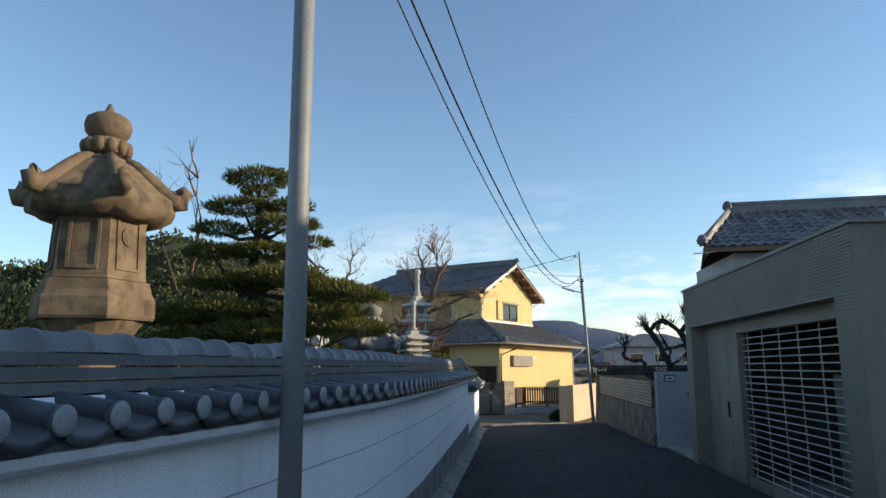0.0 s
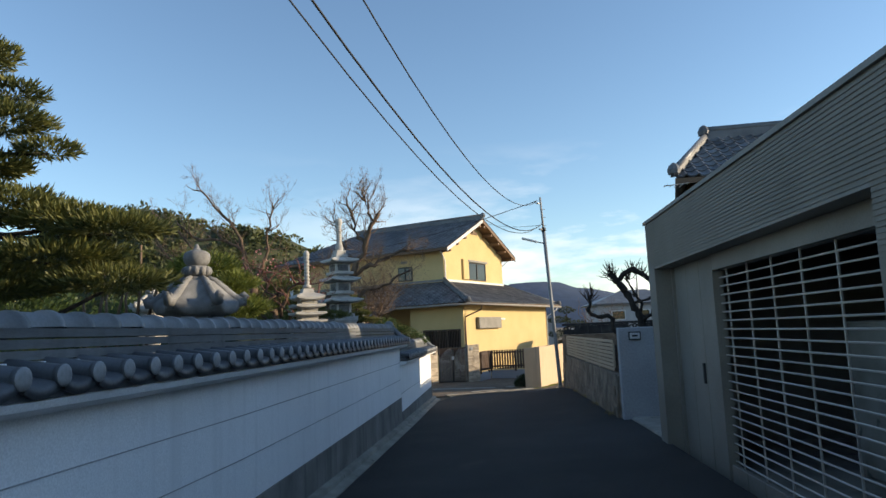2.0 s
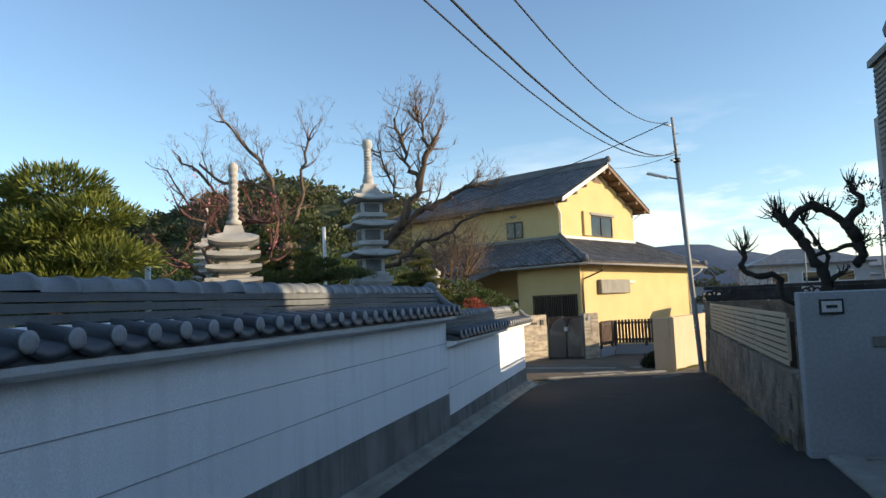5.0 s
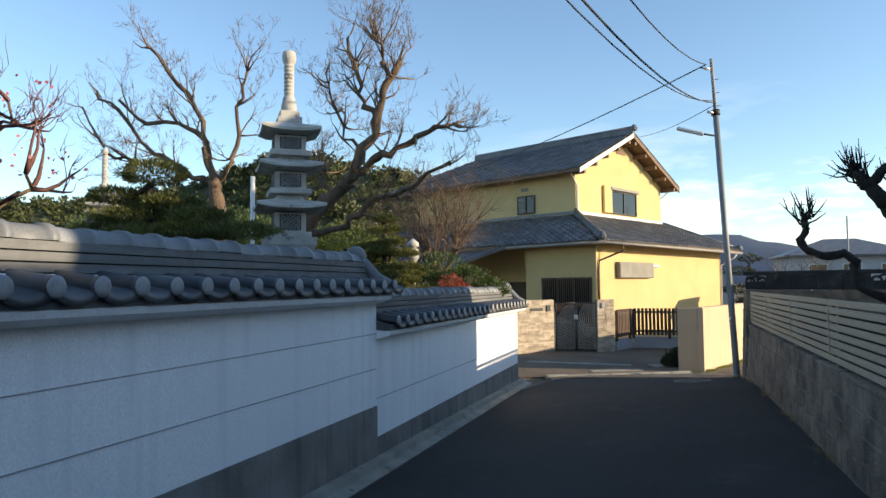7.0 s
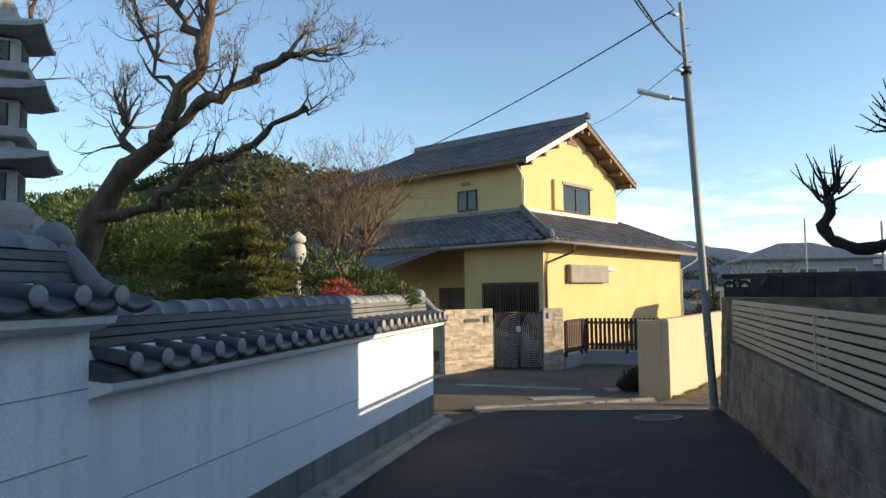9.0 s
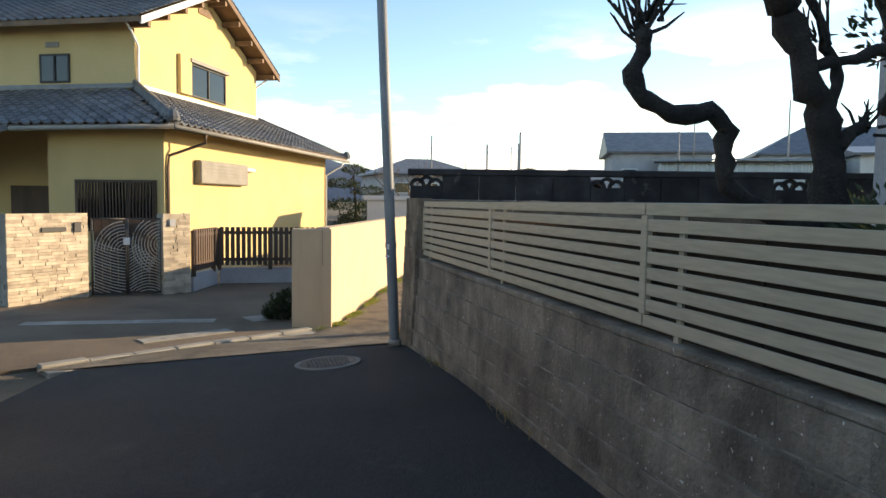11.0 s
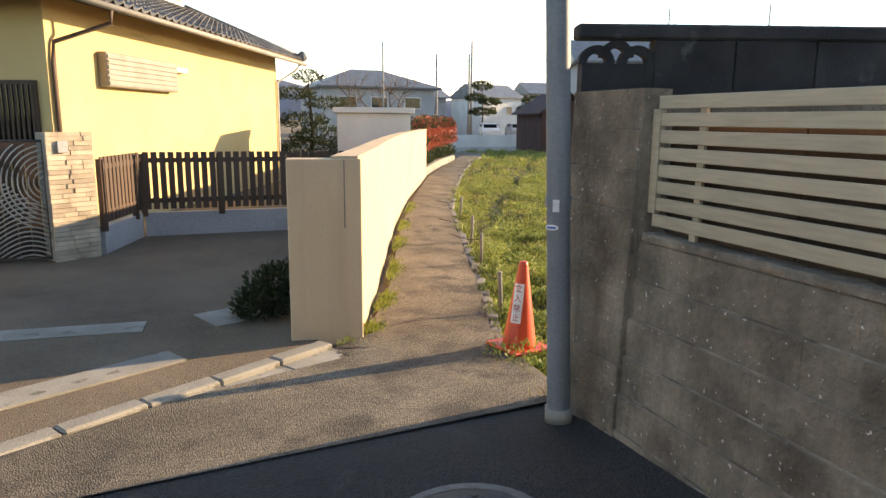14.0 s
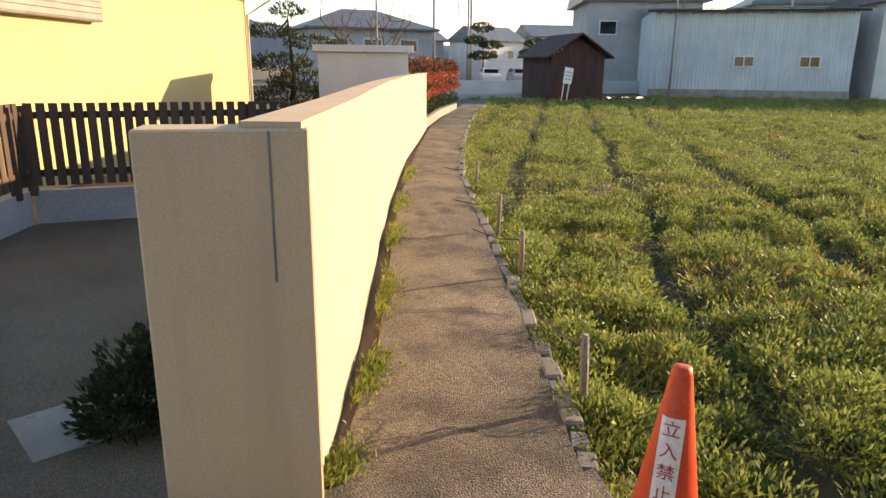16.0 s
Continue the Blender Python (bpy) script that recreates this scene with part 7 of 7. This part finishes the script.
def car(x, y, ang, mat, label):
    c = thing("parked_car", label, "car", "parked cars", at=pose(x, y, GZ + 0.05, 0, 0, ang))
    bm = B()
    prof = [(-2.0, 0.3), (-2.05, 0.75), (-1.9, 0.95), (-1.1, 1.02), (-0.55, 1.5), (1.2, 1.52), (1.85, 1.05), (2.0, 0.9), (2.0, 0.3)]
    s = [[bm.verts.new((px, sy * (0.84 if pz < 1.2 else 0.68), pz)) for px, pz in prof] for sy in (-1, 1)]
    n = len(prof)
    for i in range(n):
        bm.faces.new((s[0][i], s[0][(i + 1) % n], s[1][(i + 1) % n], s[1][i]))
    bm.faces.new(s[0]); bm.faces.new(s[1][::-1])
    part("body", bm, mat, c)
    part("windscreen", box(B(), -1.02, -0.62, 1.06, -0.64, 0.62, 1.42, None), "glass", c)
    part("side_glass", box(B(), -0.5, -0.80, 1.06, 1.2, 0.80, 1.42), "glass", c)
    for px in (-1.3, 1.25):
        for sy in (-0.86, 0.66):
            w = lathe(B(), [(0.3, 0), (0.31, 0.05), (0.31, 0.15), (0.3, 0.2)], 16)
            bmesh.ops.transform(w, matrix=pose(px, sy + 0.2, 0.26, 90, 0, 0), verts=w.verts)
            part("wheel", w, "black", c)
    return c


car(29.5, 84.0, 70, "whitemetal", "white parked car beyond the field")
car(33.5, 86.0, 75, "fargrey", "grey parked car beyond the field")
fw = part("far_wall", box(B(), 16.5, 66.0, GZ, 33.0, 66.3, GZ + 0.85), "farwhite")
tagged(fw, "low white concrete wall at the field's far end", "wall", kind="structure")
rd = part("far_road", box(B(), 10.0, 60.5, GZ - 0.05, 26.0, 65.9, GZ + 0.02), "concrete")
tagged(rd, "pale road at the far end of the path", "road", kind="structure")
for i, (x, y, h) in enumerate(((31.0, 92.0, 9.5), (32.0, 95.0, 8.5), (27.0, 92.0, 8.0), (24.5, 92.0, 6.0), (34.6, 104, 9), (14.8, 70.0, 6.5), (41.0, 62.0, 9.5), (30.0, 60.0, 6.5))):
    pl = tube("utility_pole", [(x, y, GZ), (x, y, h * 0.5), (x, y, h)], 0.16 if i < 3 else 0.09, "polepaint", None, 8, 0.1 if i < 3 else 0.05)
    tagged(pl, "grey utility pole in the distance", "pole", "distant poles")
aer = thing("roof_aerial", "television aerial on the far roof", "aerial", at=pose(35.5, 66.0, 6.0))
tube("mast", [(0, 0, -1), (0, 0, 3.4)], 0.05, "polepaint", aer, 6)
for k in range(4):
    tube("element", [(-0.6, 0, 2.4 + 0.25 * k), (0.7, 0, 2.4 + 0.25 * k)], 0.025, "polepaint", aer, 4)

# white block store behind the garden wall
ws = thing("storage_shed", "white rendered store with a flat slab roof behind the wall", "shed", at=pose(5.05, 40.5, GZ, 0, 0, -14))
part("wall_body", box(B(), 0, 0, -0.1, 1.85, 1.6, 1.95), "farwhite", ws)
part("slab_roof", box(B(), -0.1, -0.1, 1.96, 1.95, 1.7, 2.10, None, bevel=0.01), "farwhite", ws)


# red-tipped hedge along the path
def hedge():
    rng = np.random.default_rng(15)
    h = thing("hedge", "clipped hedge with red young leaves along the path", "hedge")
    line = [(8.9, 44.6), (10.9, 48.6), (13.0, 52.2)]
    sp, sr = [], []
    for i in range(22):
        p = interp(line, i / 21)
        for z in (-0.15, 0.45, 1.0):
            sp.append((p.x - 0.28, p.y + 0.1, z, .33, .33, .33))
        sr.append((p.x - 0.22, p.y + 0.05, 0.9, .3, .3, .42))
        sr.append((p.x - 0.05, p.y - 0.05, 0.45, .2, .25, .5))
    pads(rng, sp, 700, 0.10, 0.05, "dark_leaf", "leaves", h)
    pads(rng, sr, 430, 0.09, 0.045, "redleaf", "red_growth", h)
    part("hedge_kerb", wallstrip(B(), line, GZ - 0.1, GZ + 0.25, 0.12), "concrete", h)
    return h


hedge()
bare_tree("t", "small bare tree beside the white store", [
    knobbly([(7.6, 45.0, GZ), (7.6, 45.0, 0.4), (7.6, 45, 0.9)], 0.08, 0.06, 5, 0.01)] +
    [knobbly([(7.6, 45, 0.7), (7.6 + dx * 0.6, 45 + dy, 1.6), (7.6 + dx, 45 + dy, 2.3)], 0.035, 0.01, 6, 0.03) for dx, dy in ((-1.5, 0), (-.9, .3), (-.3, -.2), (.3, 0), (.8, .2))], "twig", 7, 0.6)
pine_tree("garden pine beyond the cream house", 5.6, 47.5, [(0, 0, 2.6, .5, .5, .25), (-.5, 0, 2.0, .7, .6, .25), (.6, 0, 1.7, .7, .6, .25), (-.3, 0, 1.1, 1.0, .8, .3), (.5, 0, .6, 1.1, .8, .35), (0, 0, 0.1, 1.3, 1, .4)], [(0, 0, GZ), (.1, 0, .8), (0, 0, 2.4)], "dark_leaf", 700, 0.14, 0.04)
pine_tree("distant pine by the white house", 30.5, 88.0, [(0, 0, 4.6, 1.0, 1, .5), (-.8, 0, 3.4, 1.0, 1, .4), (.9, 0, 3.0, 1.1, 1, .4), (0, 0, 2.0, 1.4, 1, .4)], [(0, 0, GZ), (.1, 0, 2), (0, 0, 4.4)], "dark_leaf", 260, 0.3, 0.1)
pine_tree("distant pine by the grey house", 38.5, 92.0, [(0, 0, 3.4, 1.2, 1, .5), (-.8, 0, 2.4, 1.0, 1, .4), (.9, 0, 2.0, 1.1, 1, .4)], [(0, 0, GZ), (.1, 0, 2), (0, 0, 3.2)], "dark_leaf", 260, 0.3, 0.1)

# ---- the field ----
M["fieldsoil"] = surface("field_soil_with_weeds", (0.035, 0.04, 0.015), (0.09, 0.075, 0.035), 1.2, 18, 1.0, 1.0, 0.05)
RH = math.radians(31)
RU, RVv = np.array([math.sin(RH), math.cos(RH)]), np.array([math.cos(RH), -math.sin(RH)])


def field_h(x, y):
    s = x * RVv[0] + y * RVv[1]
    t = x * RU[0] + y * RU[1]
    f = np.abs(((s + 0.12 * np.sin(t * 0.9)) / 1.75) % 1.0 - 0.5) * 2
    bump = 0.05 * np.sin(x * 2.7 + 1.3 * np.sin(y * 1.9)) * np.sin(y * 2.3 + x) + 0.03 * np.sin(x * 6.1) * np.sin(y * 5.3)
    z = GZ - 0.28 + 0.19 * np.clip(1.35 - f ** 3 * 1.35, 0, 0.75) / 0.75 - 0.02 + bump
    near = np.exp(-((x - 3.93) ** 2 + (y - 28.2) ** 2) / 0.16)
    z = z + (GZ - 0.155 - z) * near
    xr = np.interp(y, [p[1] for p in PR], [p[0] for p in PR])
    return z + (GZ - 0.04 - z) * np.exp(-np.clip(x - xr - 0.05, 0, 9) / 0.10)


def inside(x, y):
    xr = np.interp(y, [p[1] for p in PR], [p[0] for p in PR])
    return (x > xr + 0.12) & (y > 27.05) & ((x - 3.93) ** 2 + (y - 28.2) ** 2 > 0.10)


def field():
    bm = B()
    xs, ys = np.linspace(3.5, 64, 140), np.linspace(27.05, 62, 120)
    g = []
    for y in ys:
        row = []
        for x in xs:
            xr = float(np.interp(y, [p[1] for p in PR], [p[0] for p in PR])) + 0.06
            xx = xr + (x - 3.5) * (64 - xr) / 60.5
            row.append(bm.verts.new((xx, y, float(field_h(xx, y)))))
        g.append(row)
    for j in range(len(ys) - 1):
        for i in range(len(xs) - 1):
            bm.faces.new((g[j][i], g[j][i + 1], g[j + 1][i + 1], g[j + 1][i]))
    tagged(part("field", bm, "fieldsoil", smooth=True), "fallow field with weedy grass rows and furrows", "field", kind="structure")
    rng = np.random.default_rng(33)
    for nm, mat, ln, wd, dens, dry in (("field_grass", "grass", 0.085, 0.02, 1.5, False), ("field_dry_grass", "drygrass", 0.10, 0.014, 0.55, True)):
        cs, ds = [], []
        for x0, x1, y0, y1, n, k in ((3.5, 12, 27.1, 34, 95000, 1.0), (4, 26, 32, 44, 120000, 1.35), (8, 60, 42, 61, 130000, 2.2)):
            n = int(n * dens)
            x, y = rng.uniform(x0, x1, n), rng.uniform(y0, y1, n)
            s = x * RVv[0] + y * RVv[1]
            f = np.abs(((s + 0.12 * np.sin((x * RU[0] + y * RU[1]) * 0.9)) / 1.75) % 1.0 - 0.5) * 2
            cl = 0.5 + 0.5 * np.sin(x * 3.1 + 2 * np.sin(y * 1.7)) * np.sin(y * 2.9 + 1.5 * np.sin(x * 2.1))
            patch = 0.5 + 0.5 * np.sin(x * 0.8 + 1.1 * np.sin(y * 0.9 + 2)) * np.sin(y * 0.7 + x * 0.3)
            keep = inside(x, y) & (rng.uniform(size=n) < (0.35 + 0.65 * cl) * (1.2 - 1.1 * f ** 4))
            keep &= (rng.uniform(size=n) < (patch if dry else 1.15 - 0.6 * patch))
            x, y, cl = x[keep], y[keep], cl[keep]
            m = len(x)
            z = field_h(x, y) + rng.uniform(0, 0.15, m) * cl ** 2
            cs.append(np.stack([x, y, z], 1))
            ds.append(np.stack([rng.normal(size=m) * 0.8, rng.normal(size=m) * 0.8, rng.uniform(0.3, 1.2, m)], 1) * 1.0)
        c, d = np.concatenate(cs), np.concatenate(ds)
        dist = np.clip((c[:, 1] - 27) / 12, 1, 2.4)
        o = blades(rng, c, d, ln * dist, wd * dist, mat, nm)
        tagged(o, "dry straw-coloured grass among the weeds" if dry else "low green weeds and grass covering the field rows", "grass", kind="stuff")
    # leafy weed mounds on the rows
    cs, ds, sc = [], [], []
    for x0, x1, y0, y1, n, kk, r0 in ((3.5, 12, 27.1, 34, 1250, 300, 0.21), (4, 26, 33, 44, 2400, 90, 0.24), (8, 60, 43, 61, 4200, 18, 0.34)):
        x, y = rng.uniform(x0, x1, n), rng.uniform(y0, y1, n)
        s = x * RVv[0] + y * RVv[1]
        f = np.abs(((s + 0.12 * np.sin((x * RU[0] + y * RU[1]) * 0.9)) / 1.75) % 1.0 - 0.5) * 2
        patch = 0.5 + 0.5 * np.sin(x * 0.8 + 1.1 * np.sin(y * 0.9 + 2)) * np.sin(y * 0.7 + x * 0.3)
        keep = inside(x, y) & (f < 0.82) & (rng.uniform(size=n) < 1.2 - 0.9 * patch)
        x, y = x[keep], y[keep]
        r = r0 * rng.uniform(0.5, 1.35, len(x))
        u = rng.normal(size=(len(x), kk, 3))
        u /= np.linalg.norm(u, axis=2, keepdims=True)
        u[:, :, 2] = np.abs(u[:, :, 2])
        p = np.stack([x, y, field_h(x, y)], 1)[:, None, :] + u * rng.uniform(0.55, 1.0, (len(x), kk, 1)) * r[:, None, None] * np.array([1, 1, 0.95])
        cs.append(p.reshape(-1, 3))
        ds.append((u + np.array([0, 0, 0.5]) + rng.normal(size=u.shape) * 0.6).reshape(-1, 3))
        sc.append(np.full(len(x) * kk, r0 / 0.19))
    q = np.concatenate(sc) * 0.85
    tagged(blades(rng, np.concatenate(cs), np.concatenate(ds), 0.046 * q, 0.017 * q, "weed", "weed_mounds"), "leafy green weed mounds growing on the field rows", "weeds", kind="stuff")
    # grass at the foot of the garden wall and beside the path's edge
    cs, ds = [], []
    for i in range(9000):
        t = 0.05 + rng.uniform(0.0, 0.60) ** 1.2
        p = interp(PL, t)
        if math.sin(t * 70) + rng.normal() * 0.5 < 0.1:
            continue
        cs.append((p.x + abs(rng.normal()) * 0.08 - 0.05, p.y, GZ + 0.02)); ds.append((rng.normal() * 0.6 + 0.4, rng.normal() * 0.6, 1))
    for i in range(5000):
        p = interp(PR, rng.uniform(0.1, 0.9))
        cs.append((p.x + abs(rng.normal()) * 0.15 + 0.06, p.y, GZ - 0.02)); ds.append((rng.normal() * 0.7, rng.normal() * 0.7, 1))
    tagged(blades(rng, cs, ds, 0.055, 0.011, "grass", "verge_grass"), "tufts of green grass along the path's edges", "grass", kind="stuff")
    cs, ds = [], []
    for i in range(900):
        y = rng.uniform(16.5, 26.7)
        if math.sin(y * 3.1) + rng.normal() * 0.4 < 0.5:
            continue
        cs.append((FX - 0.05 - abs(rng.normal()) * 0.05, y, right_edge(y))); ds.append((rng.normal() * 0.6 - 0.3, rng.normal() * 0.6, 1))
    tagged(blades(rng, cs, ds, 0.09, 0.008, "drygrass", "wall_weeds"), "dry weeds at the foot of the block wall", "weeds", kind="stuff")


field()
for i, t in enumerate((0.175, 0.30, 0.36, 0.45)):
    p = interp(PR, t)
    st = thing("stake", "weathered stake with wire at the field's edge", "stake", "field stakes", at=pose(p.x + 0.14, p.y, GZ - 0.1, 4, -3, 30 * i))
    tube("shaft", [(0, 0, 0), (0.005, 0, 0.28), (0, 0.01, 0.52)], 0.022, "plinth", st, 7)
    tube("wire", [(0, 0, 0.45), (0.05, 0.25, 0.38), (0.0, 0.5, 0.42)], 0.005, "iron", st, 4)
stn = part("stone", lathe(B(), [(0.02, 0), (0.09, 0.01), (0.1, 0.04), (0.06, 0.065), (0.01, 0.07)], 10), "concrete")
stn.location = (1.72, 29.50, GZ + 0.043)
tagged(stn, "small pale flat stone on the forecourt", "stone")


# ---- single pieces: tiles, blocks ----
def lay_tiles():
    barrel, pan, cap = barrel_mesh(0.29, 0.053, True), pan_mesh(0.235, 0.285), cap_mesh(0.27)
    rng = np.random.default_rng(2)
    for w, pts, eave in TILE_LATER:
        for p, d in along(pts, 0.275):
            ang = math.degrees(math.atan2(-d.x, d.y))
            r = Vector((d.y, -d.x, 0))
            o = new("cover_tile", barrel)
            o.parent = w
            q = p + r * (-0.075)
            o.matrix_local = pose(q.x, q.y, eave + 0.195, float(rng.normal()) * 1.0, 0, ang)
            o = new("pan_tile", pan)
            o.parent = w
            q = p + r * (-0.075) + d * 0.1375
            o.matrix_local = pose(q.x, q.y, eave + 0.185 + float(rng.normal()) * 0.002, 0, 0, ang)
        for p, d in along(pts, 0.27):
            ang = math.degrees(math.atan2(-d.x, d.y))
            r = Vector((d.y, -d.x, 0))
            q = p - r * 0.21 - d * 0.135
            o = new("ridge_tile", cap)
            o.parent = w
            o.matrix_local = pose(q.x, q.y, eave + 0.44 + float(rng.normal()) * 0.003, float(rng.normal()) * 0.8, 0, ang)


lay_tiles()


def lay_blocks():
    """Hollow blocks of the retaining wall: courses of 0.19 m, 0.39 m long, with sunk joints."""
    def bmesh_block(l, h):
        bm = box(B(), 0, 0, 0, 0.14, l, h, None, bevel=0.005)
        me = bpy.data.meshes.new("block")
        bm.to_mesh(me)
        bm.free()
        me.materials.append(M["block"])
        return me
    full = bmesh_block(0.398, 0.1925)
    half = bmesh_block(0.201, 0.1925)
    rng = np.random.default_rng(4)
    for c in range(7):
        z = 0.645 - (c + 1) * 0.192
        y = 25.957
        while y > 16.41:
            first = c % 2 and y > 25.9
            y -= 0.196 if first or y < 16.6 else 0.392
            if z + 0.19 > gz(y) - 0.05:
                o = new("block", half if first or y < 16.41 else full)
                o.parent = bw
                o.matrix_local = pose(FX - 0.016 * c + float(rng.uniform(-0.003, 0.003)), y - 0.003, z, 0, 0, float(rng.normal()) * 0.15)
    for c in range(6):                         # pale smeared mortar along the courses
        z = 0.645 - (c + 1) * 0.192
        part("mortar_joint", box(B(), FX - 0.016 * c - 0.0065, 16.41, z - 0.006, FX + 0.02, 25.95, z + 0.007, None), "block_mortar", bw)
    for c in range(11):
        z = 1.36 - (c + 1) * 0.192
        if z + 0.19 < GZ - 0.05:
            break
        h = new("block", half)
        h.parent = bw
        h.matrix_local = pose(FX - 0.02 - 0.008 * c + float(rng.uniform(-0.003, 0.003)), 26.352, z)
        o = new("block", full)
        o.parent = bw
        o.matrix_local = pose(FX - 0.02 - 0.008 * c + float(rng.uniform(-0.003, 0.003)), 25.96, z)


lay_blocks()


def lay_skirt():
    """Roof tiles of the sunlit skirt roof: the nearer ones single, the rest joined."""
    o0, u, v, nu, nv, wfull, run, h0, h1 = SKIRT
    u, v, o0 = Vector(u), Vector(v).normalized(), Vector(o0)
    n = u.cross(v).normalized()
    du, dv = 0.27, 0.24
    prof = [(0.0, 0.052), (0.08, 0.064), (0.18, 0.060), (0.3, 0.022), (0.55, 0.006), (0.8, 0.014), (1.0, 0.045)]
    vs, fs = [], []
    k = len(prof)
    for tt, lift in ((0.0, 0.03), (1.12, 0.0)):
        for s, h in prof:
            vs.append((s * du, tt * dv, h + lift))
    for s, h in prof:
        vs.append((s * du, 0, h - 0.012))
    for q in range(k - 1):
        fs += [(q, q + 1, k + q + 1, k + q), (2 * k + q, 2 * k + q + 1, q + 1, q)]
    me = bpy.data.meshes.new("roof_tile")
    me.from_pydata(vs, [], fs)
    me.materials.append(M["roof"])
    rot = Matrix((u, v, n)).transposed().to_4x4()
    made = 0
    rest = set()
    for j in range(nv):
        for i in range(nu):
            s, t = (i + 0.5) * du, (j + 0.5) * dv
            if not (s > h0 * t / run and s < wfull - (0.64 + 0.6) * t / run):
                continue
            if made < 300 and i < 30:
                o = new("roof_tile", me)
                o.parent = HOUSE
                o.matrix_local = Matrix.Translation(o0 + u * i * du + v * j * dv) @ rot
                made += 1
            else:
                rest.add((i, j))
    slope_tiles("roof_tiles", o0, u, v, nu, nv, du, dv, lambda s, t: (int(s / du), int(t / dv)) in rest, HOUSE)


lay_skirt()
